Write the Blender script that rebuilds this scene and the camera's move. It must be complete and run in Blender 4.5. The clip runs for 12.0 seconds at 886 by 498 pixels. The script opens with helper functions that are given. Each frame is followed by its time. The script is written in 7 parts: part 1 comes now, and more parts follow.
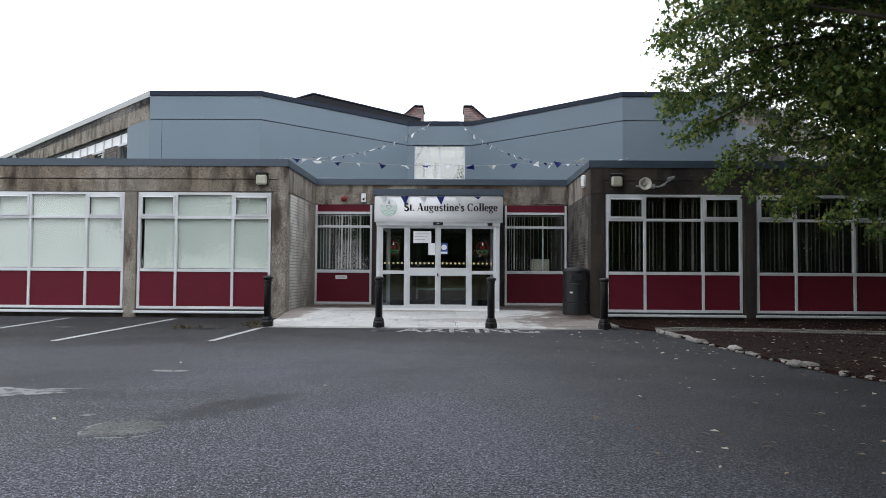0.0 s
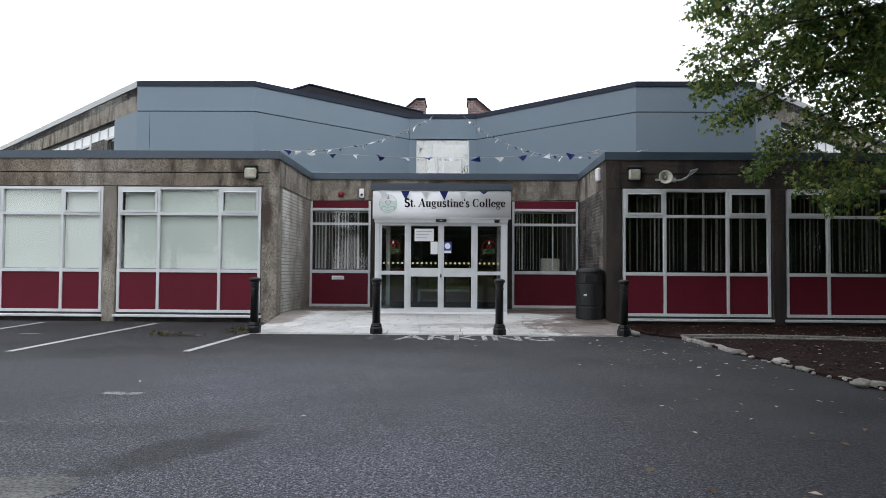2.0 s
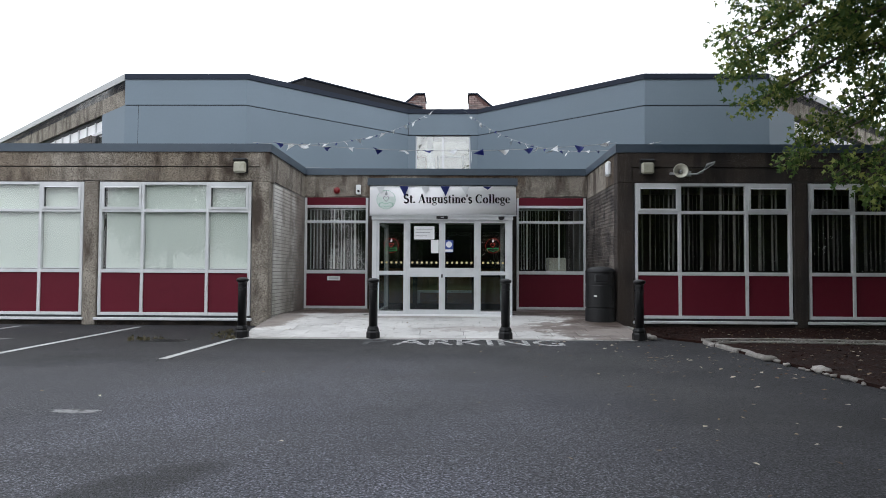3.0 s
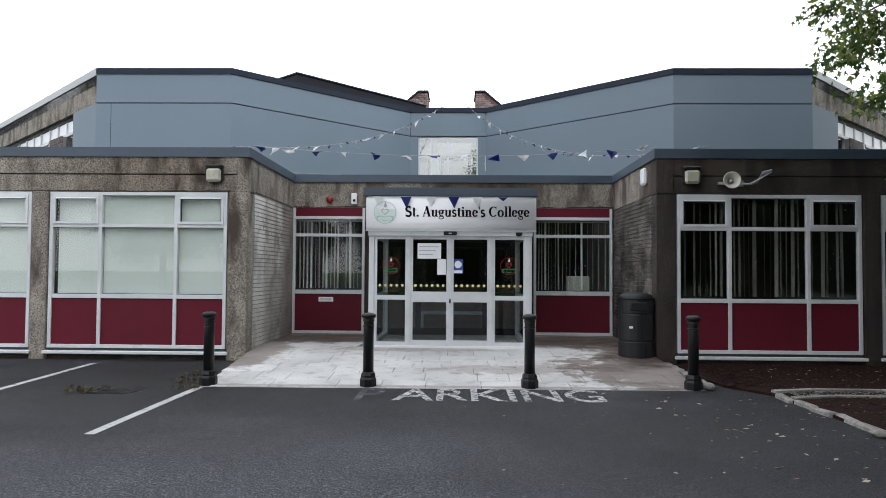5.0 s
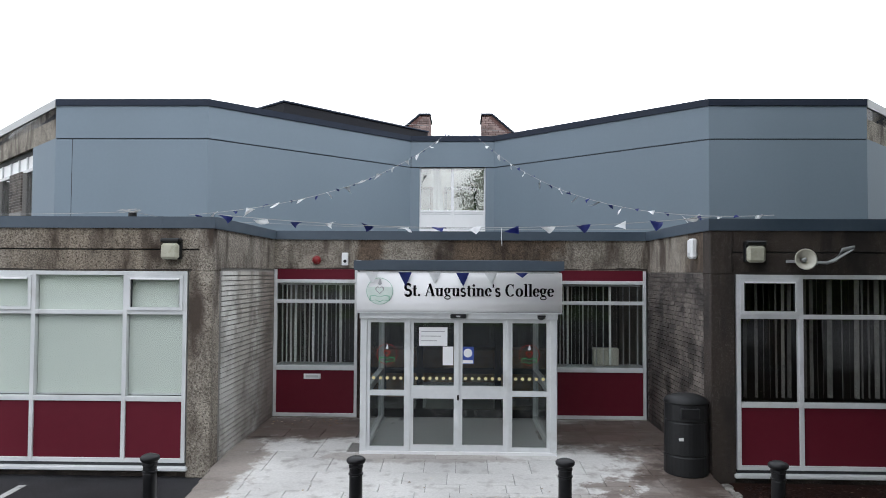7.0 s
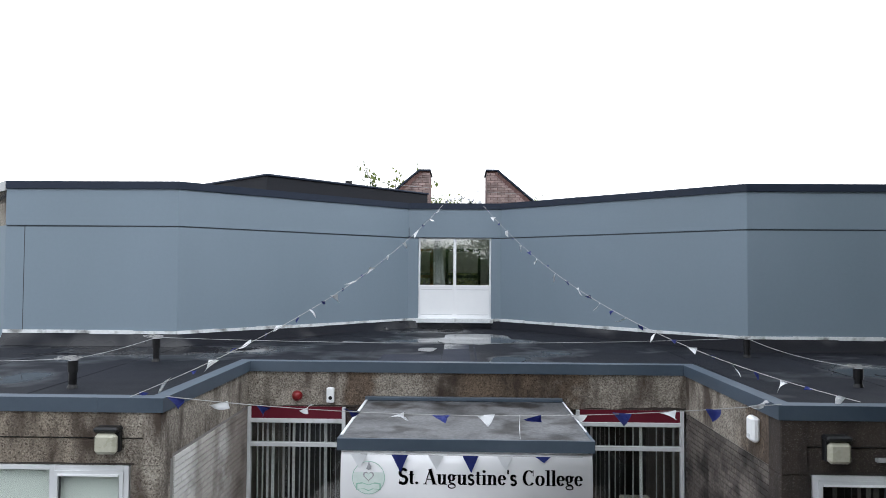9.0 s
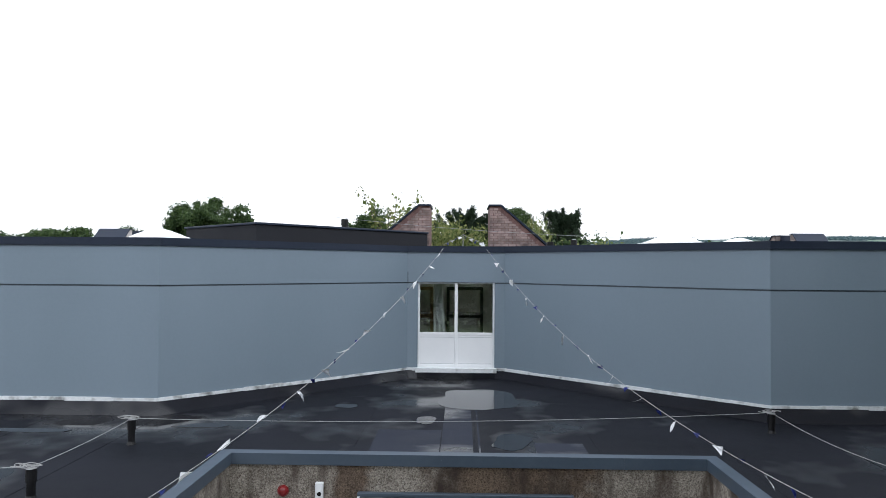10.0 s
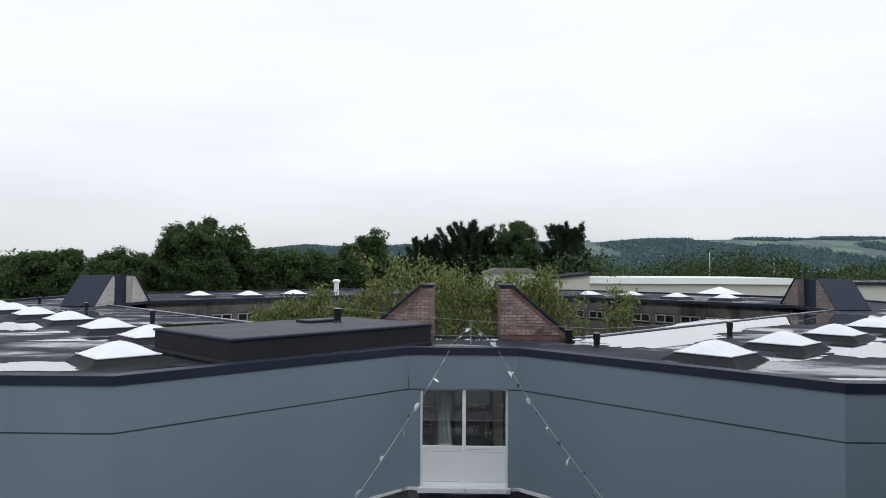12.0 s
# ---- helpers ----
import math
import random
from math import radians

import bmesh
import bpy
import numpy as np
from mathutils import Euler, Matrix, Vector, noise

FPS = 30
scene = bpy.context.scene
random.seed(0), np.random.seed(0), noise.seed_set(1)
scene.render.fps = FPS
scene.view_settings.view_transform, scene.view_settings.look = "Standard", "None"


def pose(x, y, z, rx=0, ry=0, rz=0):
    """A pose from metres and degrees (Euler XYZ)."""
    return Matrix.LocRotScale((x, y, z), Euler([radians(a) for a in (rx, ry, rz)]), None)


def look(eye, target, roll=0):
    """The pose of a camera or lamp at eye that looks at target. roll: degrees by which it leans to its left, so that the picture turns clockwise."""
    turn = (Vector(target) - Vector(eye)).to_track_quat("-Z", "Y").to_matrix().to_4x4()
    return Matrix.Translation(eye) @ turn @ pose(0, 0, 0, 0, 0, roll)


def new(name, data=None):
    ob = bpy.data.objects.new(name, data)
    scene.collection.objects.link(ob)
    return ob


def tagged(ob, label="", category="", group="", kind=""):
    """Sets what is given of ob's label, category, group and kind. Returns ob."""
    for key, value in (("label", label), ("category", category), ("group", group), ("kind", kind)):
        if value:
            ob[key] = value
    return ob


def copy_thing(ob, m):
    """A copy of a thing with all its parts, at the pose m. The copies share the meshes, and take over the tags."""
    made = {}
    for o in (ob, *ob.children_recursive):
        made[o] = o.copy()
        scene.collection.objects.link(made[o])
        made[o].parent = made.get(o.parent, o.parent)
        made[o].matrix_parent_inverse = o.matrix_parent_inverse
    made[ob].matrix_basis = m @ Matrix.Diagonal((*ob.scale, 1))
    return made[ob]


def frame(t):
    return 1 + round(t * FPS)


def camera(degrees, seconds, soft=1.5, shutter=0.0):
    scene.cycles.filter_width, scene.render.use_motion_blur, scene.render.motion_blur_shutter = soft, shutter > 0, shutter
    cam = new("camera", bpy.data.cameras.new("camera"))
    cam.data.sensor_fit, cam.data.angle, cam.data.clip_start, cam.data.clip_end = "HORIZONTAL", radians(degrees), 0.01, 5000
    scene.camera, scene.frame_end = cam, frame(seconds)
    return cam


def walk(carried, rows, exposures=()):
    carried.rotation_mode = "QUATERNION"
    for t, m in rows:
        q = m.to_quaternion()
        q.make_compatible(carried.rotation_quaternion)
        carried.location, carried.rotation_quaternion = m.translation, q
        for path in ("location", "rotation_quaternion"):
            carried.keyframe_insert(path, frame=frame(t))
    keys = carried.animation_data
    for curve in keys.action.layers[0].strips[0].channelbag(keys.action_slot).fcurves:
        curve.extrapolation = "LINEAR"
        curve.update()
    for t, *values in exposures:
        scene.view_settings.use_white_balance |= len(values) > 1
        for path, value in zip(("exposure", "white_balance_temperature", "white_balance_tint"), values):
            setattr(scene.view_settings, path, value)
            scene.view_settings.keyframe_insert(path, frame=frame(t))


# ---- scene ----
cam = camera(64.6, 12.0, soft=0.9)
PATH = [
    (0, (0.212, -0.02, 1.037), (0.175, 1.978, 1.109), 0.4),
    (0.5, (0.196, 0.245, 1.043), (0.157, 2.244, 1.114), 0.4),
    (1, (0.157, 0.518, 1.054), (0.118, 2.516, 1.125), 0.3),
    (1.5, (0.137, 0.827, 1.067), (0.098, 2.825, 1.137), 0.4),
    (2, (0.168, 1.176, 1.085), (0.124, 3.175, 1.153), 0.4),
    (2.5, (0.144, 1.589, 1.046), (0.102, 3.588, 1.118), 0.3),
    (4.5, (0.002, 3.531, 1.336), (-0.044, 5.529, 1.405), 0.4),
    (5, (-0.058, 4.081, 1.526), (-0.104, 6.079, 1.595), 0.4),
    (5.5, (-0.102, 4.641, 1.727), (-0.149, 6.64, 1.797), 0.4),
    (6, (-0.143, 5.183, 2.01), (-0.191, 7.182, 2.078), 0.3),
    (6.5, (-0.174, 5.707, 2.419), (-0.223, 7.705, 2.486), 0.3),
    (8.5, (-0.276, 7.595, 4.562), (-0.324, 9.594, 4.625), 0.4),
    (9, (-0.304, 8.076, 5.147), (-0.352, 10.074, 5.208), 0.4),
    (9.5, (-0.29, 8.557, 5.767), (-0.342, 10.555, 5.826), 0.4),
    (10, (-0.299, 9.035, 6.409), (-0.353, 11.034, 6.462), 0.4),
    (10.5, (-0.354, 9.564, 7.018), (-0.407, 11.563, 7.071), 0.3),
    (11, (-0.397, 10.119, 7.606), (-0.452, 12.118, 7.66), 0.3),
    (11.5, (-0.442, 10.695, 8.174), (-0.498, 12.693, 8.227), 0.3),
    (12, (-0.493, 11.206, 8.746), (-0.548, 13.205, 8.799), 0.3),
]
EXPOSURES = [(0, -0.20, 6000, 10), (4.5, -0.19, 6000, 10), (6.5, -0.13, 6000, 10), (8.5, -0.04, 5960, 10), (9.5, -0.10, 5920, 10), (10.5, -0.53, 5880, 10), (11.2, -0.76, 5900, 10), (12, -0.96, 5960, 10)]
walk(cam, [(t, look(eye, target, roll)) for t, eye, target, roll in PATH], EXPOSURES)

# ---- world and sun ----
world = bpy.data.worlds.new("overcast_sky")
scene.world = world
world.use_nodes = True
wn, wl = world.node_tree.nodes, world.node_tree.links
wn.clear()
w_out = wn.new("ShaderNodeOutputWorld")
sky = wn.new("ShaderNodeTexSky")
sky.sky_type, sky.sun_disc = "NISHITA", False
sky.sun_elevation, sky.sun_rotation = radians(36), radians(131)
bg_sky, bg_cloud, w_mix = wn.new("ShaderNodeBackground"), wn.new("ShaderNodeBackground"), wn.new("ShaderNodeMixShader")
bg_sky.inputs["Strength"].default_value = 0.08
wl.new(sky.outputs[0], bg_sky.inputs["Color"])
w_tc, w_sep, w_map, w_noise = wn.new("ShaderNodeTexCoord"), wn.new("ShaderNodeSeparateXYZ"), wn.new("ShaderNodeMapping"), wn.new("ShaderNodeTexNoise")
w_map.inputs["Scale"].default_value = (1.3, 1.3, 6.0)
w_noise.inputs["Scale"].default_value, w_noise.inputs["Detail"].default_value = 1.7, 5.0
wl.new(w_tc.outputs["Generated"], w_sep.inputs[0])
wl.new(w_tc.outputs["Generated"], w_map.inputs["Vector"])
wl.new(w_map.outputs[0], w_noise.inputs["Vector"])
w_ramp = wn.new("ShaderNodeValToRGB")
w_ramp.color_ramp.elements[0].position, w_ramp.color_ramp.elements[0].color = 0.0, (1.57, 1.525, 1.46, 1)
w_ramp.color_ramp.elements[1].position, w_ramp.color_ramp.elements[1].color = 1.0, (2.26, 2.26, 2.27, 1)
for w_at, w_col in ((0.06, (1.72, 1.675, 1.61, 1)), (0.15, (2.02, 1.97, 1.91, 1)), (0.35, (2.15, 2.13, 2.10, 1))):
    w_ramp.color_ramp.elements.new(w_at).color = w_col
w_nramp = wn.new("ShaderNodeMapRange")
w_nramp.inputs["From Min"].default_value, w_nramp.inputs["From Max"].default_value = 0.3, 0.7
w_nramp.inputs["To Min"].default_value, w_nramp.inputs["To Max"].default_value = 0.93, 1.07
w_mul = wn.new("ShaderNodeVectorMath")
w_mul.operation = "SCALE"
wl.new(w_sep.outputs["Z"], w_ramp.inputs[0])
wl.new(w_noise.outputs[0], w_nramp.inputs["Value"])
wl.new(w_ramp.outputs[0], w_mul.inputs[0])
wl.new(w_nramp.outputs[0], w_mul.inputs["Scale"])
wl.new(w_mul.outputs[0], bg_cloud.inputs["Color"])
w_mix.inputs[0].default_value = 0.92
wl.new(bg_sky.outputs[0], w_mix.inputs[1])
wl.new(bg_cloud.outputs[0], w_mix.inputs[2])
wl.new(w_mix.outputs[0], w_out.inputs["Surface"])

sun = new("sun", bpy.data.lights.new("sun", "SUN"))
sun.data.energy, sun.data.angle, sun.data.color = 1.3, radians(35), (1.0, 0.97, 0.93)
sun.matrix_world = look((32, -10, 31), (0, 18, 0))

# ---- materials ----
def lin(*c):
    return tuple(((v / 255 + 0.055) / 1.055) ** 2.4 if v > 10 else v / 3295 for v in c) + (1,)


def mat(name, c1, c2, big=0.6, fine=12.0, rough=(0.6, 0.85), bump=0.0, stretch=(1, 1, 1), spec=0.5, metal=0.0,
        stain=None, stain_at=(0.52, 0.7), stain_scale=1.0, stain_stretch=(1, 1, 1), stain_rough=None, vary=0.0, fine_mix=0.5, speck=None, stain_spec=None, stain_detail=7, con=(0.32, 0.68)):
    """Colour between c1 and c2 by noise at two scales, a stain with a shape of its own, and relief."""
    m = bpy.data.materials.new(name)
    m.use_nodes = True
    n, l = m.node_tree.nodes, m.node_tree.links
    b = n["Principled BSDF"]
    geo = n.new("ShaderNodeNewGeometry")
    mp = n.new("ShaderNodeMapping")
    mp.inputs["Scale"].default_value = stretch
    l.new(geo.outputs["Position"], mp.inputs["Vector"])
    n1, n2 = n.new("ShaderNodeTexNoise"), n.new("ShaderNodeTexNoise")
    n1.inputs["Scale"].default_value, n1.inputs["Detail"].default_value = big, 6
    n2.inputs["Scale"].default_value, n2.inputs["Detail"].default_value, n2.inputs["Roughness"].default_value = fine, 4, 0.65
    l.new(mp.outputs[0], n1.inputs["Vector"])
    l.new(geo.outputs["Position"], n2.inputs["Vector"])
    mix = n.new("ShaderNodeMix")
    mix.inputs["Factor"].default_value = fine_mix
    l.new(n1.outputs[0], mix.inputs["A"])
    l.new(n2.outputs[0], mix.inputs["B"])
    mr = n.new("ShaderNodeMapRange")
    mr.inputs["From Min"].default_value, mr.inputs["From Max"].default_value = con
    l.new(mix.outputs["Result"], mr.inputs["Value"])
    col = n.new("ShaderNodeMix")
    col.data_type = "RGBA"
    col.inputs["A"].default_value, col.inputs["B"].default_value = c1, c2
    l.new(mr.outputs[0], col.inputs["Factor"])
    colour = col.outputs["Result"]
    if speck:
        vo = n.new("ShaderNodeTexVoronoi")
        vo.inputs["Scale"].default_value = speck[0]
        l.new(geo.outputs["Position"], vo.inputs["Vector"])
        sm = n.new("ShaderNodeMapRange")
        sm.inputs["From Min"].default_value, sm.inputs["From Max"].default_value = speck[2], speck[3]
        wn_ = n.new("ShaderNodeSeparateColor")
        l.new(vo.outputs["Color"], wn_.inputs[0])
        l.new(wn_.outputs[0], sm.inputs["Value"])
        sc = n.new("ShaderNodeMix")
        sc.data_type = "RGBA"
        sc.inputs["B"].default_value = speck[1]
        l.new(sm.outputs[0], sc.inputs["Factor"])
        l.new(colour, sc.inputs["A"])
        colour = sc.outputs["Result"]
    r = n.new("ShaderNodeMapRange")
    r.inputs["From Min"].default_value, r.inputs["From Max"].default_value = 0.35, 0.65
    r.inputs["To Min"].default_value, r.inputs["To Max"].default_value = rough
    l.new(n1.outputs[0], r.inputs["Value"])
    roughness = r.outputs[0]
    if stain:
        sp, sn, sr = n.new("ShaderNodeMapping"), n.new("ShaderNodeTexNoise"), n.new("ShaderNodeMapRange")
        sp.inputs["Scale"].default_value, sp.inputs["Location"].default_value = stain_stretch, (3.7, 1.3, 8.1)
        sn.inputs["Scale"].default_value, sn.inputs["Detail"].default_value = stain_scale, stain_detail
        sr.inputs["From Min"].default_value, sr.inputs["From Max"].default_value = stain_at
        l.new(geo.outputs["Position"], sp.inputs["Vector"])
        l.new(sp.outputs[0], sn.inputs["Vector"])
        l.new(sn.outputs[0], sr.inputs["Value"])
        st = n.new("ShaderNodeMix")
        st.data_type = "RGBA"
        st.inputs["B"].default_value = stain
        l.new(sr.outputs[0], st.inputs["Factor"])
        l.new(colour, st.inputs["A"])
        colour = st.outputs["Result"]
        if stain_rough is not None:
            rm = n.new("ShaderNodeMix")
            rm.inputs["B"].default_value = stain_rough
            l.new(sr.outputs[0], rm.inputs["Factor"])
            l.new(roughness, rm.inputs["A"])
            roughness = rm.outputs["Result"]
    if vary:
        oi, hv, vm = n.new("ShaderNodeObjectInfo"), n.new("ShaderNodeHueSaturation"), n.new("ShaderNodeMapRange")
        vm.inputs["To Min"].default_value, vm.inputs["To Max"].default_value = 1 - vary, 1 + vary
        l.new(oi.outputs["Random"], vm.inputs["Value"])
        l.new(vm.outputs[0], hv.inputs["Value"])
        l.new(colour, hv.inputs["Color"])
        colour = hv.outputs[0]
    l.new(colour, b.inputs["Base Color"])
    l.new(roughness, b.inputs["Roughness"])
    b.inputs["Metallic"].default_value, b.inputs["Specular IOR Level"].default_value = metal, spec
    if stain and stain_spec is not None:
        sx = n.new("ShaderNodeMapRange")
        sx.inputs["To Min"].default_value, sx.inputs["To Max"].default_value = spec, stain_spec
        l.new(sr.outputs[0], sx.inputs["Value"])
        l.new(sx.outputs[0], b.inputs["Specular IOR Level"])
    if bump:
        bp = n.new("ShaderNodeBump")
        bp.inputs["Strength"].default_value, bp.inputs["Distance"].default_value = bump, 0.02
        l.new(n2.outputs[0], bp.inputs["Height"])
        if stain_rough is not None:
            flat = n.new("ShaderNodeMapRange")
            flat.inputs["To Min"].default_value, flat.inputs["To Max"].default_value = bump, bump * 0.08
            l.new(sr.outputs[0], flat.inputs["Value"])
            l.new(flat.outputs[0], bp.inputs["Strength"])
        l.new(bp.outputs[0], b.inputs["Normal"])
    return m


def leaf_mat(name, c1, c2, c3):
    m = bpy.data.materials.new(name)
    m.use_nodes = True
    n, l = m.node_tree.nodes, m.node_tree.links
    b = n["Principled BSDF"]
    geo, ramp = n.new("ShaderNodeNewGeometry"), n.new("ShaderNodeValToRGB")
    e = ramp.color_ramp.elements
    e[0].color, e[1].color = c1, c3
    e.new(0.5).color = c2
    l.new(geo.outputs["Random Per Island"], ramp.inputs[0])
    l.new(ramp.outputs[0], b.inputs["Base Color"])
    b.inputs["Roughness"].default_value, b.inputs["Specular IOR Level"].default_value = 0.6, 0.3
    tr, mx = n.new("ShaderNodeBsdfTranslucent"), n.new("ShaderNodeMixShader")
    l.new(ramp.outputs[0], tr.inputs["Color"])
    mx.inputs[0].default_value = 0.42
    l.new(b.outputs[0], mx.inputs[1])
    l.new(tr.outputs[0], mx.inputs[2])
    l.new(mx.outputs[0], n["Material Output"].inputs["Surface"])
    return m


def glass_mat(name, tint=(0.95, 0.965, 0.955, 1), gloss=0.01, r0=0.06):
    """Thin pane: clear, with a gloss that grows towards grazing view, the same from either side."""
    m = bpy.data.materials.new(name)
    m.use_nodes = True
    n, l = m.node_tree.nodes, m.node_tree.links
    n.remove(n["Principled BSDF"])
    tr, gl, mx, lw, pw, mr = n.new("ShaderNodeBsdfTransparent"), n.new("ShaderNodeBsdfGlossy"), n.new("ShaderNodeMixShader"), n.new("ShaderNodeLayerWeight"), n.new("ShaderNodeMath"), n.new("ShaderNodeMapRange")
    tr.inputs["Color"].default_value = tint
    gl.inputs["Roughness"].default_value = gloss
    lw.inputs["Blend"].default_value = 0.5
    pw.operation = "POWER"
    pw.inputs[1].default_value = 5
    mr.inputs["To Min"].default_value = r0
    l.new(lw.outputs["Facing"], pw.inputs[0])
    l.new(pw.outputs[0], mr.inputs["Value"])
    l.new(mr.outputs[0], mx.inputs[0])
    l.new(tr.outputs[0], mx.inputs[1])
    l.new(gl.outputs[0], mx.inputs[2])
    l.new(mx.outputs[0], n["Material Output"].inputs["Surface"])
    return m


ASPHALT = mat("asphalt", (0.004, 0.0041, 0.0052, 1), (0.060, 0.0615, 0.071, 1), big=0.35, fine=52, con=(0.45, 0.58), rough=(0.55, 0.75), bump=1.0, fine_mix=0.75, spec=0.32,
              stain=(0.014, 0.0145, 0.016, 1), stain_at=(0.5, 0.72), stain_scale=0.28, speck=(135, (0.17, 0.17, 0.19, 1), 0.78, 1.0))


def tone_spots(m, spots):
    """Broad soft-edged areas, broken by noise, made paler or darker: wear, dirt, tarmac shade."""
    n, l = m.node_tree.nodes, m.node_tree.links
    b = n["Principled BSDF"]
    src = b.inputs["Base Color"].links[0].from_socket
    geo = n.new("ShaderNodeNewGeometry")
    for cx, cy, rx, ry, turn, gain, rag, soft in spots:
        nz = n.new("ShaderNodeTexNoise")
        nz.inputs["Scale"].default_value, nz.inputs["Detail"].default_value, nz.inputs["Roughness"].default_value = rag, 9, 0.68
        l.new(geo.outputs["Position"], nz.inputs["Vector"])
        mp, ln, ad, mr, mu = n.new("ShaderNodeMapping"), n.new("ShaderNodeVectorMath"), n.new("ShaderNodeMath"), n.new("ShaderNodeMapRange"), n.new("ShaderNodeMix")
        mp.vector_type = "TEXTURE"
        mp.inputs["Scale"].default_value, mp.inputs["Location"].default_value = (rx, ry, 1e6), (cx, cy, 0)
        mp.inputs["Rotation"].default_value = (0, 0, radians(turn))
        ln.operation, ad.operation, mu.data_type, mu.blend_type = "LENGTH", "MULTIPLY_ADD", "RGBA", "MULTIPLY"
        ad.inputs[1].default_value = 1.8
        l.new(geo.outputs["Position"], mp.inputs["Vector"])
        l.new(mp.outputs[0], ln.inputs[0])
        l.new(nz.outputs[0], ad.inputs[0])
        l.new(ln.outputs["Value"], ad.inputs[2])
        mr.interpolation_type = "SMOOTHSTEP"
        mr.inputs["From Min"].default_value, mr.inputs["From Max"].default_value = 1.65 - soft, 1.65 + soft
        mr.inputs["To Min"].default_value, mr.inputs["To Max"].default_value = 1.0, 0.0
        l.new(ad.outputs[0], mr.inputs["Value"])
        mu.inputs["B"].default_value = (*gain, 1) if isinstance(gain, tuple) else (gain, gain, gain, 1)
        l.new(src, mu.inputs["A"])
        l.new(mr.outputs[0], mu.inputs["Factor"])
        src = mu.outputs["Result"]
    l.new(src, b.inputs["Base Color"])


# Third spot is tree shade in the tarmac's colour; others only pale or darken.
tone_spots(ASPHALT, ((-0.9, 4.4, 3.0, 6.0, 0, (1.9, 1.92, 2.05), 0.5, 0.5), (-4.5, 13.2, 6.0, 3.6, 0, (0.36, 0.34, 0.335), 0.5, 0.4), (4.4, 8.8, 3.5, 7.5, -6, (0.33, 0.325, 0.35), 0.5, 0.5), (-1.55, 5.4, 0.3, 0.8, -24, 0.34, 2.2, 0.28), (-2.9, 5.9, 1.6, 0.35, 0, 0.7, 1.2, 0.4), (0.5, 11.6, 3.0, 1.4, 0, 0.7, 0.7, 0.45)))
WORN = mat("worn_paint", (0.10, 0.10, 0.105, 1), (0.30, 0.30, 0.30, 1), big=3, fine=60, rough=(0.6, 0.8), bump=0.3, stain=(0.05, 0.05, 0.052, 1), stain_at=(0.5, 0.6), stain_scale=9)
WORD = mat("worn_word_paint", (0.24, 0.24, 0.24, 1), (0.60, 0.60, 0.59, 1), big=2, fine=40, rough=(0.6, 0.8), bump=0.3, stain=(0.04, 0.04, 0.043, 1), stain_at=(0.47, 0.60), stain_scale=16)
LINE = mat("line_paint", (0.30, 0.30, 0.30, 1), (0.52, 0.52, 0.51, 1), big=3, fine=50, rough=(0.6, 0.8), bump=0.2, stain=(0.08, 0.08, 0.08, 1), stain_at=(0.58, 0.7), stain_scale=12)
GRASS = mat("grass", (0.03, 0.055, 0.014, 1), (0.07, 0.12, 0.03, 1), big=0.1, fine=3, rough=(0.8, 0.95), bump=0.4)
SLAB = mat("paving_slab", (0.46, 0.45, 0.435, 1), (0.66, 0.65, 0.63, 1), big=1.2, fine=30, rough=(0.35, 0.7), bump=0.15, vary=0.07,
           stain=(0.34, 0.325, 0.31, 1), stain_at=(0.54, 0.72), stain_scale=5, stain_rough=0.4, stain_detail=9)
tone_spots(SLAB, ((3.2, 14.8, 2.1, 2.2, -14, (0.42, 0.37, 0.345), 2.6, 0.09), (3.3, 16.4, 1.5, 1.6, 0, (0.40, 0.34, 0.31), 1.8, 0.15), (-3.0, 18.6, 2.2, 1.3, 0, (0.22, 0.175, 0.155), 1.6, 0.18), (2.7, 18.4, 2.2, 1.9, 0, (0.20, 0.155, 0.135), 1.4, 0.2), (-3.5, 16.2, 0.6, 2.2, 0, (0.5, 0.45, 0.42), 2.3, 0.15), (1.4, 14.9, 2.4, 0.5, 6, (0.74, 0.70, 0.69), 3.0, 0.12), (-1.0, 16.6, 2.0, 0.3, 0, (0.70, 0.66, 0.64), 3.0, 0.15), (-0.2, 13.5, 6.0, 0.10, 0, (0.6, 0.57, 0.55), 3.0, 0.2)))
JOINT = mat("joint_bed", (0.10, 0.095, 0.088, 1), (0.24, 0.23, 0.22, 1), fine=30)
CONC = mat("pebble_dash_concrete", (0.105, 0.088, 0.070, 1), (0.46, 0.415, 0.35, 1), big=2.4, fine=42, con=(0.37, 0.63), rough=(0.8, 0.95), bump=1.0, fine_mix=0.72, speck=(62, (0.10, 0.08, 0.062, 1), 0.80, 0.98),
           stain=(0.062, 0.045, 0.034, 1), stain_at=(0.46, 0.66), stain_scale=1.5, stain_stretch=(2.0, 2.0, 0.7), stain_detail=14)
tone_spots(CONC, ((0.5, 19.35, 1.5, 0.4, 0, (0.40, 0.32, 0.26), 2.5, 0.35), (3.3, 16.6, 0.5, 0.7, 0, (0.42, 0.35, 0.30), 2.5, 0.35), (-1.9, 19.35, 0.35, 0.4, 0, (0.45, 0.36, 0.30), 3.0, 0.3), (-5.5, 16.05, 1.6, 0.3, 0, (0.75, 0.71, 0.66), 2.0, 0.35), (-9.5, 16.05, 1.6, 0.3, 0, (0.72, 0.67, 0.62), 2.0, 0.35)))
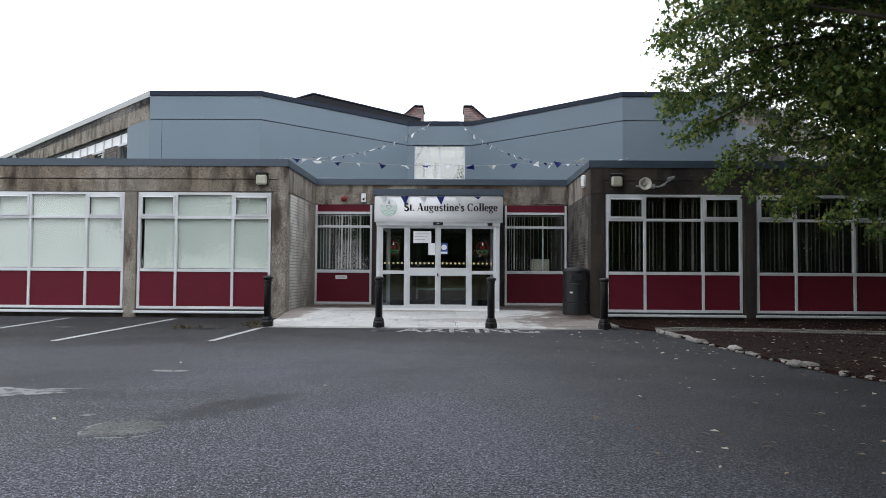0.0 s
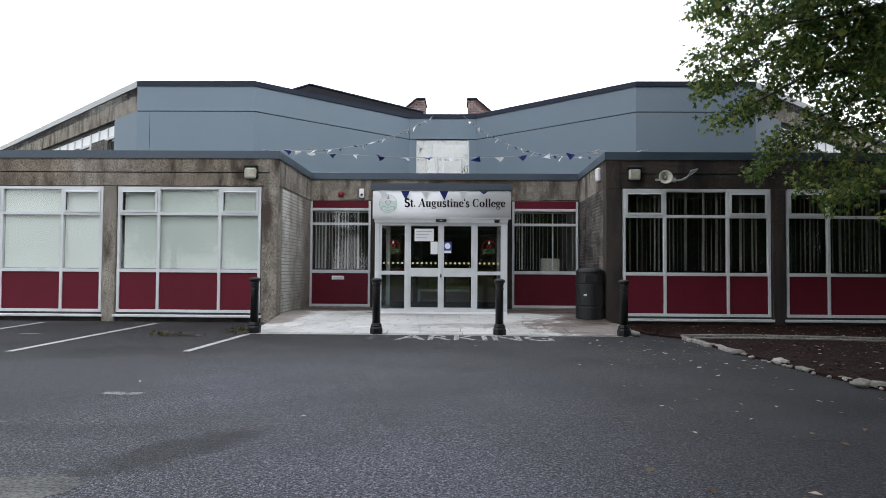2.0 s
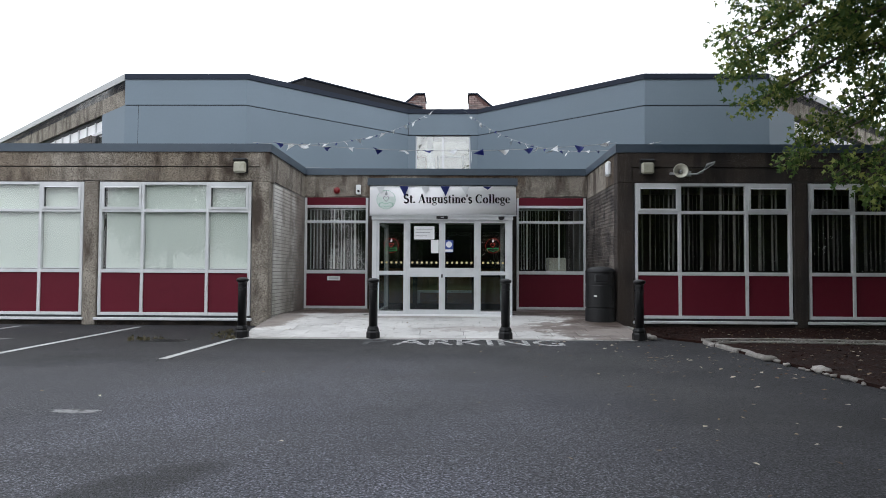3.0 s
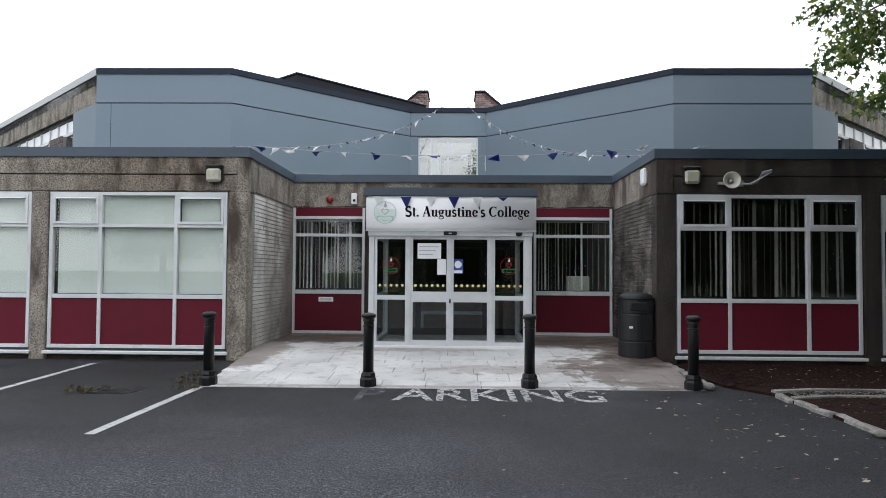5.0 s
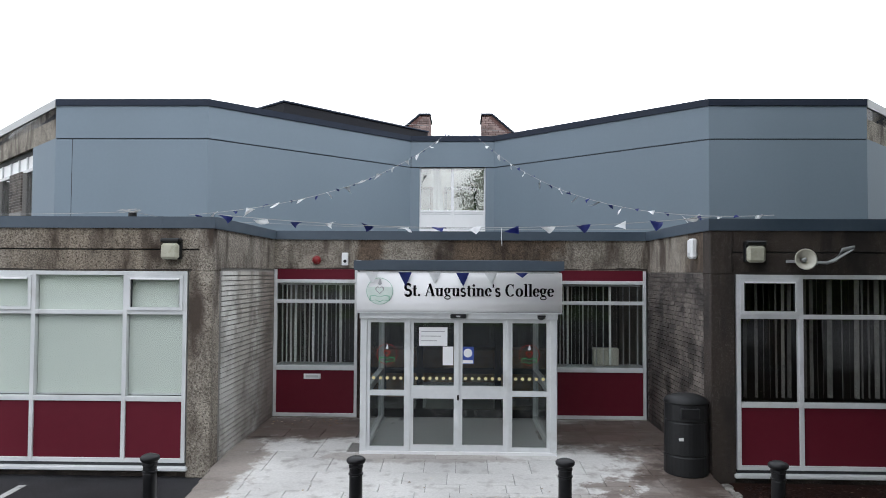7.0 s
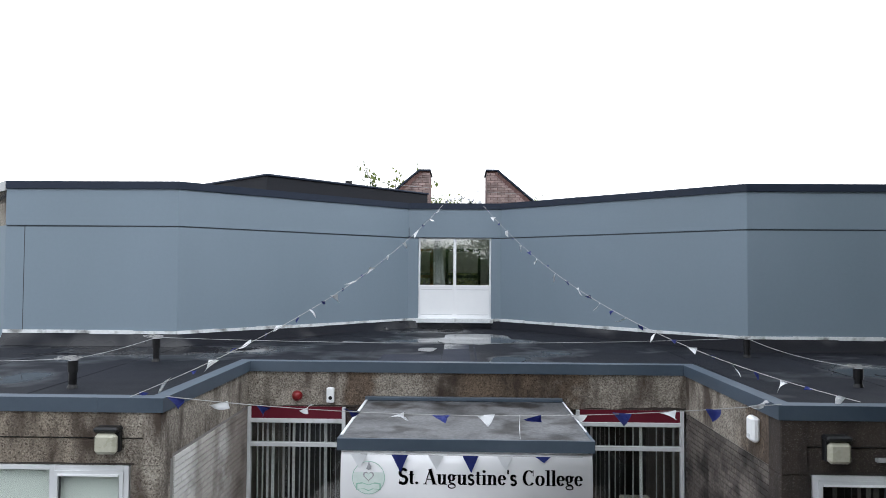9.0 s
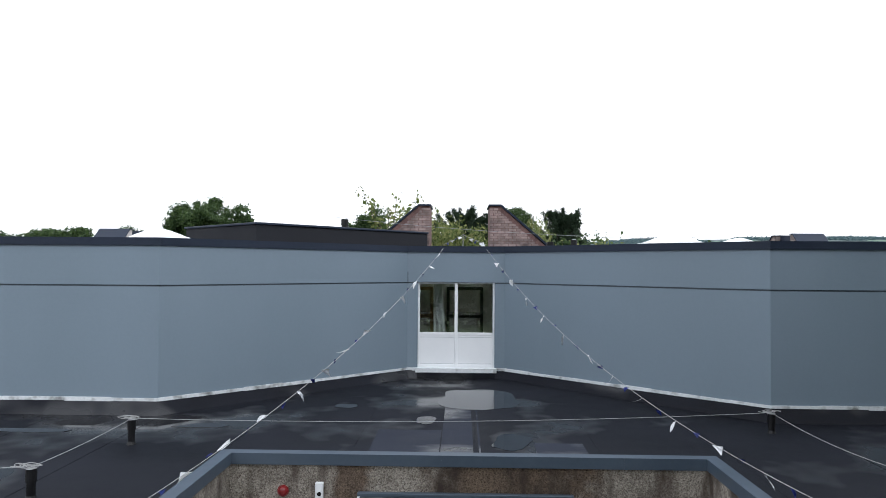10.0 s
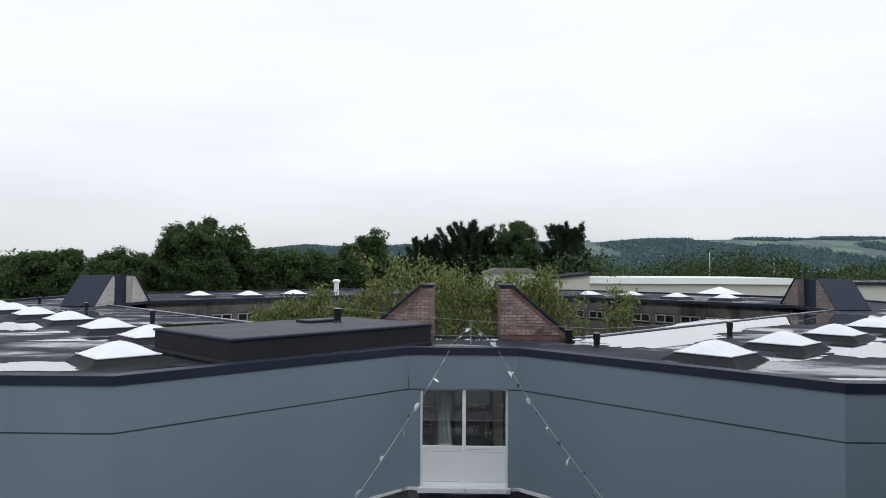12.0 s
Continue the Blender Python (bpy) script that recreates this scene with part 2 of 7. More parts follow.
# Weathered concrete with the right block's tree shade mixed into its dark colour.
CONC_D = mat("weathered_shaded_concrete", (0.018, 0.0125, 0.010, 1), (0.066, 0.049, 0.039, 1), big=1.4, fine=85, rough=(0.75, 0.95), bump=1.0, fine_mix=0.55, speck=(115, (0.14, 0.12, 0.105, 1), 0.84, 1.0),
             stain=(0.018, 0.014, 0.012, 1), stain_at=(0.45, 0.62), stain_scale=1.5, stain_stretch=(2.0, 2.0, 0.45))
MOULD = mat("black_mould", (0.022, 0.018, 0.015, 1), (0.05, 0.042, 0.036, 1), big=3, fine=60, rough=(0.85, 0.95), bump=0.6)
WBRICK = mat("white_painted_brick", (0.50, 0.49, 0.46, 1), (0.68, 0.67, 0.64, 1), big=1.0, fine=20, rough=(0.6, 0.85), bump=0.25, vary=0.05,
             stain=(0.26, 0.24, 0.21, 1), stain_at=(0.5, 0.72), stain_scale=1.6)
# Brick made darker towards the back of the recess, less so midway.
tone_spots(WBRICK, ((-3.7, 19.2, 1.5, 1.3, 0, (0.45, 0.40, 0.37), 1.6, 0.4), (-3.7, 17.6, 1.5, 0.6, 0, (0.72, 0.69, 0.66), 2.2, 0.3)))
# Grimy brick; shade on the right return wall is added to its dark tone.
DBRICK = mat("grimy_shaded_brick", (0.050, 0.040, 0.034, 1), (0.20, 0.172, 0.152, 1), big=2.2, fine=25, con=(0.38, 0.62), rough=(0.7, 0.9), bump=0.4, vary=0.22,
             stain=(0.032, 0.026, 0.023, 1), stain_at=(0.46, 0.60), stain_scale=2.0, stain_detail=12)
RBRICK = mat("weathered_red_brick", (0.23, 0.155, 0.142, 1), (0.41, 0.315, 0.29, 1), big=1.2, fine=25, rough=(0.7, 0.9), bump=0.4, vary=0.3,
             stain=(0.10, 0.075, 0.07, 1), stain_at=(0.48, 0.66), stain_scale=1.6)
MORTAR = mat("mortar", (0.17, 0.16, 0.15, 1), (0.30, 0.285, 0.27, 1), fine=40, bump=0.3)
CLAD = mat("grey_blue_render", (0.162, 0.208, 0.252, 1), (0.186, 0.236, 0.285, 1), big=0.5, fine=14, rough=(0.55, 0.7), bump=0.04, stretch=(1, 1, 0.4), fine_mix=0.25)
SEAMC = mat("shadowed_wall_joint", (0.055, 0.07, 0.085, 1), (0.075, 0.092, 0.11, 1))
GAP = mat("dark_joint", (0.02, 0.022, 0.025, 1), (0.03, 0.032, 0.035, 1))
FASCIA = mat("slate_grey_metal_trim", (0.042, 0.060, 0.084, 1), (0.062, 0.084, 0.112, 1), big=0.8, fine=10, rough=(0.35, 0.5), bump=0.02, fine_mix=0.3)
CAP = mat("dark_navy_metal_trim", (0.015, 0.021, 0.036, 1), (0.023, 0.031, 0.051, 1), big=0.8, fine=10, spec=0.2, rough=(0.45, 0.65), bump=0.02, fine_mix=0.3)
FELT = mat("wet_black_roof_felt", (0.005, 0.0055, 0.0078, 1), (0.019, 0.0205, 0.027, 1), big=0.5, fine=40, rough=(0.5, 0.75), bump=0.12, fine_mix=0.35, spec=0.08, stain_spec=0.5, stain_detail=3,
           stain=(0.016, 0.0165, 0.018, 1), stain_at=(0.53, 0.66), stain_scale=0.45, stain_rough=0.03)
FELT_G = mat("wet_grey_roof_felt", (0.016, 0.0185, 0.028, 1), (0.034, 0.0385, 0.054, 1), big=0.6, fine=40, rough=(0.6, 0.85), bump=0.15, fine_mix=0.35, spec=0.12, stain_spec=0.9, stain_detail=5,
             stain=(0.03, 0.031, 0.035, 1), stain_at=(0.51, 0.63), stain_scale=0.42, stain_rough=0.05, stain_stretch=(0.8, 1.5, 1))
FELT_K = mat("dark_roof_felt", (0.012, 0.0125, 0.016, 1), (0.026, 0.027, 0.032, 1), big=0.8, fine=40, rough=(0.6, 0.85), bump=0.15, fine_mix=0.4, spec=0.2)
WATER = mat("standing_rainwater", (0.03, 0.031, 0.033, 1), (0.05, 0.051, 0.053, 1), big=0.6, fine=4, rough=(0.0, 0.10), spec=1.0)
WATER.node_tree.nodes["Principled BSDF"].inputs["IOR"].default_value = 2.6
for w_in, w_val in (("Coat Weight", 1.0), ("Coat IOR", 2.4), ("Coat Roughness", 0.02)):
    WATER.node_tree.nodes["Principled BSDF"].inputs[w_in].default_value = w_val
FILM = mat("thin_wet_film", (0.006, 0.0066, 0.009, 1), (0.018, 0.0195, 0.025, 1), big=0.5, fine=40, rough=(0.02, 0.09), spec=0.9, fine_mix=0.35)
FILM.node_tree.nodes["Principled BSDF"].inputs["IOR"].default_value = 1.55
FELT_P = mat("mottled_grey_felt", (0.045, 0.046, 0.048, 1), (0.155, 0.157, 0.162, 1), big=1.6, fine=18, con=(0.38, 0.62), rough=(0.3, 0.6), bump=0.15, stain=(0.018, 0.016, 0.014, 1), stain_at=(0.52, 0.64), stain_scale=1.8, stain_detail=12)
FLASH = mat("pale_flashing", (0.55, 0.57, 0.58, 1), (0.80, 0.82, 0.83, 1), big=2, fine=15, rough=(0.3, 0.5), stain=(0.2, 0.2, 0.2, 1), stain_at=(0.55, 0.7), stain_scale=3)
WHITE = mat("white_frame", (0.54, 0.555, 0.565, 1), (0.66, 0.67, 0.68, 1), big=2, fine=20, rough=(0.35, 0.5), fine_mix=0.3, stain=(0.42, 0.42, 0.41, 1), stain_at=(0.56, 0.8), stain_scale=3)
PVC = mat("clean_white_panel", (0.80, 0.81, 0.82, 1), (0.86, 0.865, 0.87, 1), big=1, rough=(0.3, 0.4), fine_mix=0.2)
RED = mat("maroon_panel", (0.096, 0.007, 0.017, 1), (0.118, 0.010, 0.022, 1), big=0.8, fine=6, spec=0.2, rough=(0.5, 0.65), fine_mix=0.3, bump=0.02)
STEEL = mat("brushed_silver", (0.80, 0.80, 0.81, 1), (0.87, 0.87, 0.88, 1), big=0.7, fine=8, rough=(0.3, 0.4), metal=0.15, fine_mix=0.2)
BLACK = mat("black_iron", (0.005, 0.005, 0.006, 1), (0.011, 0.011, 0.012, 1), big=3, fine=30, spec=0.3, rough=(0.3, 0.5), bump=0.06)
BIN = mat("dark_grey_plastic", (0.007, 0.0073, 0.008, 1), (0.014, 0.0145, 0.016, 1), big=2, fine=30, spec=0.35, rough=(0.35, 0.55))
INK = mat("black_lettering", (0.008, 0.008, 0.01, 1), (0.014, 0.014, 0.016, 1), rough=(0.4, 0.5))
CREAM = mat("cream_plastic", (0.50, 0.48, 0.40, 1), (0.62, 0.60, 0.52, 1), big=4, rough=(0.4, 0.6))
LAMPG = mat("aged_lamp_glass", (0.36, 0.35, 0.27, 1), (0.50, 0.49, 0.40, 1), big=5, rough=(0.2, 0.4))
REDP = mat("red_plastic", (0.18, 0.010, 0.012, 1), (0.25, 0.016, 0.018, 1), rough=(0.25, 0.4))
DOME = mat("white_polycarbonate", (0.74, 0.76, 0.78, 1), (0.86, 0.87, 0.88, 1), big=1.5, rough=(0.15, 0.3), fine_mix=0.2)
KERB = mat("pale_kerb_stone", (0.13, 0.12, 0.108, 1), (0.36, 0.34, 0.315, 1), big=3, fine=30, con=(0.38, 0.62), rough=(0.75, 0.9), bump=0.5, vary=0.15, stain=(0.16, 0.15, 0.13, 1), stain_at=(0.5, 0.7), stain_scale=3)
MULCH = mat("bark_mulch", (0.005, 0.0024, 0.002, 1), (0.036, 0.016, 0.012, 1), big=2, fine=28, spec=0.1, rough=(0.8, 0.95), bump=1.0, fine_mix=0.65)
BARK = mat("bark", (0.05, 0.04, 0.03, 1), (0.12, 0.095, 0.075, 1), big=3, fine=20, rough=(0.8, 0.95), bump=0.8, stretch=(1, 1, 0.2))
BLIND = mat("pale_roller_blind", (0.64, 0.68, 0.64, 1), (0.71, 0.745, 0.70, 1), big=0.7, fine=10, rough=(0.7, 0.85), fine_mix=0.2)
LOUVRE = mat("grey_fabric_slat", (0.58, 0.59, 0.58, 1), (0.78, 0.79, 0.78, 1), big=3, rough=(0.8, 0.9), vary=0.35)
# Darker slat cloth with the right wing's shade put into its colour.
LOUVRE_D = mat("shaded_brown_grey_slat", (0.13, 0.122, 0.115, 1), (0.24, 0.228, 0.215, 1), big=3, rough=(0.8, 0.9), vary=0.4)
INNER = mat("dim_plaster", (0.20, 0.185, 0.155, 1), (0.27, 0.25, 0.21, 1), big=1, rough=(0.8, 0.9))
# Plaster set near black so the rooms look unlit behind the glass.
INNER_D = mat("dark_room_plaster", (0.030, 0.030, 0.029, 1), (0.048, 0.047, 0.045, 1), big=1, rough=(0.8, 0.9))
CARPET = mat("dark_carpet", (0.014, 0.014, 0.016, 1), (0.025, 0.025, 0.028, 1), fine=60, rough=(0.85, 0.95))
TILE = mat("pale_floor_tile", (0.32, 0.32, 0.31, 1), (0.42, 0.42, 0.41, 1), rough=(0.25, 0.4))
WOOD = mat("oak_frame", (0.26, 0.14, 0.06, 1), (0.40, 0.23, 0.10, 1), big=1, fine=8, stretch=(8, 8, 0.6), rough=(0.4, 0.55))
NAVY = mat("royal_blue_cloth", (0.012, 0.022, 0.16, 1), (0.02, 0.035, 0.22, 1), big=5, rough=(0.6, 0.8))
CLOTH = mat("white_cloth", (0.76, 0.77, 0.78, 1), (0.84, 0.85, 0.86, 1), big=5, rough=(0.6, 0.8))
CORD = mat("pale_cord", (0.30, 0.30, 0.30, 1), (0.46, 0.46, 0.45, 1), rough=(0.6, 0.7))
WIRE = mat("grey_wire", (0.28, 0.29, 0.29, 1), (0.38, 0.39, 0.39, 1), rough=(0.4, 0.5))
YELLOW = mat("pale_yellow_dot", (0.72, 0.60, 0.25, 1), (0.82, 0.72, 0.38, 1), rough=(0.4, 0.5))
GREEN = mat("green_decal", (0.04, 0.40, 0.13, 1), (0.06, 0.5, 0.18, 1), rough=(0.4, 0.5))
DRED = mat("red_decal", (0.50, 0.03, 0.02, 1), (0.6, 0.05, 0.03, 1), rough=(0.4, 0.5))
PGREEN = mat("pale_green_print", (0.22, 0.44, 0.33, 1), (0.34, 0.56, 0.44, 1), rough=(0.4, 0.5))
PGREY = mat("grey_print", (0.30, 0.30, 0.31, 1), (0.38, 0.38, 0.39, 1), rough=(0.4, 0.5))
PAPER = mat("white_paper", (0.74, 0.74, 0.75, 1), (0.80, 0.80, 0.81, 1), rough=(0.7, 0.8))
BLUEP = mat("blue_print", (0.03, 0.06, 0.28, 1), (0.04, 0.08, 0.34, 1), rough=(0.5, 0.6))
LANDING = mat("cream_landing_plaster", (0.78, 0.74, 0.64, 1), (0.84, 0.81, 0.71, 1), big=1, rough=(0.7, 0.85))
GLASS = glass_mat("window_glass")
GLASS_D = glass_mat("tinted_door_glass", (0.84, 0.87, 0.86, 1), r0=0.07)
GLASS_M = glass_mat("reflective_solar_glass", (0.94, 0.97, 0.95, 1), r0=0.27)
PBRICK = mat("pale_brick", (0.42, 0.38, 0.36, 1), (0.60, 0.57, 0.54, 1), big=1.2, fine=25, rough=(0.7, 0.9), bump=0.3, vary=0.12)
LEAF_A = leaf_mat("green_leaves", (0.038, 0.074, 0.022, 1), (0.098, 0.162, 0.042, 1), (0.30, 0.33, 0.085, 1))
LEAF_B = leaf_mat("dark_leaves", (0.034, 0.062, 0.024, 1), (0.060, 0.100, 0.036, 1), (0.105, 0.155, 0.052, 1))
LEAF_C = leaf_mat("yellow_green_leaves", (0.070, 0.105, 0.030, 1), (0.165, 0.205, 0.062, 1), (0.31, 0.31, 0.12, 1))
LEAF_D = leaf_mat("pine_needles", (0.012, 0.024, 0.014, 1), (0.022, 0.040, 0.020, 1), (0.038, 0.062, 0.028, 1))
DRYLEAF = leaf_mat("fallen_leaves", (0.11, 0.065, 0.035, 1), (0.30, 0.22, 0.14, 1), (0.66, 0.60, 0.48, 1))
# Distance haze is mixed into the hillside's bluish base colours.
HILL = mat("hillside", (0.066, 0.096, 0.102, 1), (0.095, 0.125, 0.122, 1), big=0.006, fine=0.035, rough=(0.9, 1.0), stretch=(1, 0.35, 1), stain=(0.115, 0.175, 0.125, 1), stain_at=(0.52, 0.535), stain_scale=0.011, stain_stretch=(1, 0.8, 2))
CREAMW = mat("cream_render", (0.48, 0.46, 0.42, 1), (0.56, 0.54, 0.50, 1), big=0.3, rough=(0.7, 0.85))
WROOF = mat("white_sheet_roof", (0.82, 0.83, 0.84, 1), (0.88, 0.89, 0.90, 1), big=0.2, rough=(0.3, 0.5))


# ---- builders ----
def box(bm, x0, x1, y0, y1, z0, z1):
    v = [bm.verts.new((x, y, z)) for z in (z0, z1) for x, y in ((x0, y0), (x1, y0), (x1, y1), (x0, y1))]
    for f in ((3, 2, 1, 0), (4, 5, 6, 7), (0, 1, 5, 4), (1, 2, 6, 5), (2, 3, 7, 6), (3, 0, 4, 7)):
        bm.faces.new([v[i] for i in f])
    return bm


def boxed(*b, bevel=0.0):
    """One bmesh with the given boxes, edges bevelled."""
    bm = bmesh.new()
    for q in b:
        box(bm, *q)
    if bevel:
        bmesh.ops.bevel(bm, geom=list(bm.edges), offset=bevel, segments=1, affect="EDGES")
    return bm


def lathe(prof, seg=20, at=(0, 0, 0), bm=None):
    bm = bm or bmesh.new()
    rings = [[bm.verts.new((at[0] + r * math.cos(2 * math.pi * k / seg), at[1] + r * math.sin(2 * math.pi * k / seg), at[2] + z)) for k in range(seg)] for r, z in prof]
    for a, b in zip(rings, rings[1:]):
        for k in range(seg):
            bm.faces.new((a[k], a[(k + 1) % seg], b[(k + 1) % seg], b[k]))
    bm.faces.new(rings[0][::-1])
    bm.faces.new(rings[-1])
    return bm


def prism(pts, z0, z1, bm=None):
    bm = bm or bmesh.new()
    a, b = [bm.verts.new((x, y, z0)) for x, y in pts], [bm.verts.new((x, y, z1)) for x, y in pts]
    bm.faces.new(a[::-1])
    bm.faces.new(b)
    for k in range(len(pts)):
        j = (k + 1) % len(pts)
        bm.faces.new((a[k], a[j], b[j], b[k]))
    return bm


def offset(pts, d, closed=False):
    """The line moved d to its left, with mitred corners."""
    p, out = [Vector(q) for q in pts], []
    for k, q in enumerate(p):
        a = p[k - 1] if k or closed else None
        b = p[(k + 1) % len(p)] if k < len(p) - 1 or closed else None
        n = []
        if a is not None:
            e = (q - a).normalized()
            n.append(Vector((-e.y, e.x)))
        if b is not None:
            e = (b - q).normalized()
            n.append(Vector((-e.y, e.x)))
        m = (n[0] + n[-1]).normalized()
        out.append(q + m * (d / m.dot(n[0])))
    return out


def strip(pts, d0, d1, z0, z1, closed=False, bm=None):
    bm = bm or bmesh.new()
    o, i = offset(pts, d0, closed), offset(pts, d1, closed)
    rows = [[bm.verts.new((*o[k], z0)), bm.verts.new((*i[k], z0)), bm.verts.new((*i[k], z1)), bm.verts.new((*o[k], z1))] for k in range(len(pts))]
    for a, b in zip(rows, rows[1:] + rows[:1] if closed else rows[1:]):
        for k in range(4):
            j = (k + 1) % 4
            bm.faces.new((a[k], b[k], b[j], a[j]))
    if not closed:
        bm.faces.new(rows[0])
        bm.faces.new(rows[-1][::-1])
    return bm


def tube(pts, r, seg=5, bm=None):
    bm = bm or bmesh.new()
    pts = [Vector(p) for p in pts]
    radii = r if isinstance(r, (list, tuple)) else [r] * len(pts)
    rings = []
    for k, p in enumerate(pts):
        d = (pts[min(k + 1, len(pts) - 1)] - pts[max(k - 1, 0)]).normalized()
        u = d.orthogonal().normalized()
        w = d.cross(u)
        rings.append([bm.verts.new(p + radii[k] * (u * math.cos(2 * math.pi * s / seg) + w * math.sin(2 * math.pi * s / seg))) for s in range(seg)])
    for a, b in zip(rings, rings[1:]):
        best = min(range(seg), key=lambda s: (a[0].co - b[s].co).length)
        for s in range(seg):
            bm.faces.new((a[s], a[(s + 1) % seg], b[(s + 1 + best) % seg], b[(s + best) % seg]))
    bm.faces.new(rings[0][::-1])
    bm.faces.new(rings[-1])
    return bm


def mesh_of(name, bm, material, smooth=False):
    bmesh.ops.recalc_face_normals(bm, faces=list(bm.faces))
    me = bpy.data.meshes.new(name)
    bm.to_mesh(me)
    bm.free()
    me.materials.append(material)
    if smooth:
        me.polygons.foreach_set("use_smooth", [True] * len(me.polygons))
    return me


def part(name, bm, material, parent, label="", smooth=False, at=None):
    """One bmesh (or a mesh already made) as one mesh object under a thing or a part."""
    ob = new(name, mesh_of(name, bm, material, smooth) if isinstance(bm, bmesh.types.BMesh) else bm)
    ob.parent = parent
    if at is not None:
        ob.matrix_basis = at
    return tagged(ob, label)


def thing(name, label, category, at=(0, 0, 0), group="", kind="", turn=0):
    ob = new(name)
    ob.empty_display_size = 0.2
    ob.matrix_basis = pose(*at, 0, 0, turn)
    return tagged(ob, label, category, group, kind)


def solid(name, bm, material, label, category, kind="structure", group="", smooth=False):
    return tagged(new(name, mesh_of(name, bm, material, smooth)), label, category, group, kind)


def lettering(text, size, fat=0.0, depth=0.004):
    """The built-in font as a flat mesh, in the xy plane, from its left end."""
    cu = bpy.data.curves.new("letters", "FONT")
    cu.body, cu.size, cu.offset, cu.extrude = text, size, fat, depth
    ob = bpy.data.objects.new("letters", cu)
    scene.collection.objects.link(ob)
    dg = bpy.context.evaluated_depsgraph_get()
    me = bpy.data.meshes.new_from_object(ob.evaluated_get(dg))
    bpy.data.objects.remove(ob)
    bpy.data.curves.remove(cu)
    return me


def leaf_cloud(name, centres, spread, per, size, material, rng, parent, droop=0.5, label="", narrow=0.45, lift=0.0, lobed=False):
    """Many small folded leaves round the given centres, as one mesh."""
    c = np.repeat(np.asarray(centres, float), per, axis=0)
    n = len(c)
    p = c + np.clip(rng.normal(0, 1, (n, 3)), -1.9, 1.9) * np.asarray(spread)
    d = rng.normal(0, 1, (n, 3))
    d[:, 2] -= droop
    d /= np.linalg.norm(d, axis=1)[:, None]
    q = rng.normal(0, 1, (n, 3))
    if lift:
        q = np.cross(d, q / np.linalg.norm(q, axis=1)[:, None] + np.array((0, 0, lift)))
    u = np.cross(d, q) if not lift else q
    u /= np.linalg.norm(u, axis=1)[:, None]
    w = np.cross(d, u)
    s = size * rng.uniform(0.6, 1.3, (n, 1))
    mid = p + d * s * 0.45 + w * s * 0.10
    if lobed:
        notch = p + d * s * 0.52 + w * s * 0.04
        v = np.stack([p, mid + u * s * 0.56 + d * s * 0.08, notch + u * s * 0.15, p + d * s * 1.08, notch - u * s * 0.15, mid - u * s * 0.56 + d * s * 0.08], axis=1).reshape(-1, 3)
        k = np.arange(n)[:, None] * 6
        f = np.concatenate([k + [0, 1, 2], k + [0, 2, 3], k + [0, 3, 4], k + [0, 4, 5]], axis=1).reshape(-1, 3)
    else:
        v = np.stack([p, mid + u * s * narrow, p + d * s, mid - u * s * narrow], axis=1).reshape(-1, 3)
        k = np.arange(n)[:, None] * 4
        f = np.concatenate([k + [0, 1, 2], k + [0, 2, 3]], axis=1).reshape(-1, 3)
    me = bpy.data.meshes.new(name)
    me.from_pydata(v.tolist(), [], f.tolist())
    me.materials.append(material)
    ob = new(name, me)
    ob.parent = parent
    return tagged(ob, label)

# ---- ground ----
g = bmesh.new()
bmesh.ops.create_grid(g, x_segments=2, y_segments=2, size=4500)
solid("ground", g, GRASS, "wide green grassland reaching the horizon", "ground").location.z = -0.06
solid("road", boxed((-45, 45, -11, 16.3, -0.25, 0)), ASPHALT, "damp dark tarmac of the car park before the college, tree shade in its colour", "tarmac")
# Tarmac added out of view so the windows reflect no green grass.
solid("road_side", boxed((-70, -9, -70, -11, -0.25, 0), (11, 70, -33, -11, -0.25, 0)), ASPHALT, "damp dark tarmac added farther from the college, out of view, for reflections", "tarmac")

# ---- lower block: outline and heights ----
XL, XR, YF, YR, YU = -3.70, 3.29, 16.05, 19.35, 22.49
END = 18.0
TOP, FAS, BAND, HEAD = 3.67, 3.505, 3.20, 2.90
front = [(-END, YF), (XL, YF), (XL, YR), (XR, YR), (XR, YF), (END, YF)]
roof_pts = front + [(END, 26.9), (-END, 26.9)]


def low_z(y):
    """Top of the low roof, which falls gently to the front."""
    return 3.46 + 0.0135 * (y - 16.0)


def fallen(bm, z0):
    """Lift everything above z0 on to the fall of the low roof."""
    for v in bm.verts:
        if v.co.z >= z0:
            v.co.z += low_z(v.co.y) - z0
    return bm


solid("roof_lower", fallen(prism(offset(roof_pts, 0.02, True), 3.40, 3.50), 3.50), FELT, "flat felt roof of the entrance block, black and wet with puddles", "flat roof")
trim = thing("trim_lower", "slate grey metal edge trim along the lower roof", "roof trim", kind="structure")
runs = [[(-END, YF), (XL, YF)], [(XL, YF), (XL, YR)], [(XL, YR), (XR, YR)], [(XR, YR), (XR, YF)], [(XR, YF), (END, YF)]]
full = offset(front, -0.035), offset(front, 0.16)
for k in range(5):
    b = bmesh.new()
    o, i = full[0][k:k + 2], full[1][k:k + 2]
    prism([o[0], o[1], i[1], i[0]], FAS, TOP, b)
    part("edge_trim", b, FASCIA, trim)
kerb_in = offset(front, 0.15), offset(front, 0.40)
for k in range(5):
    b = bmesh.new()
    hi, lo = [b.verts.new((*p, TOP - 0.012)) for p in kerb_in[0][k:k + 2]], [b.verts.new((*p, low_z(p.y) + 0.003)) for p in kerb_in[1][k:k + 2]]
    b.faces.new((hi[0], hi[1], lo[1], lo[0]))
    part("felt_upstand", b, FELT, trim, "black felt dressed up to the trim")
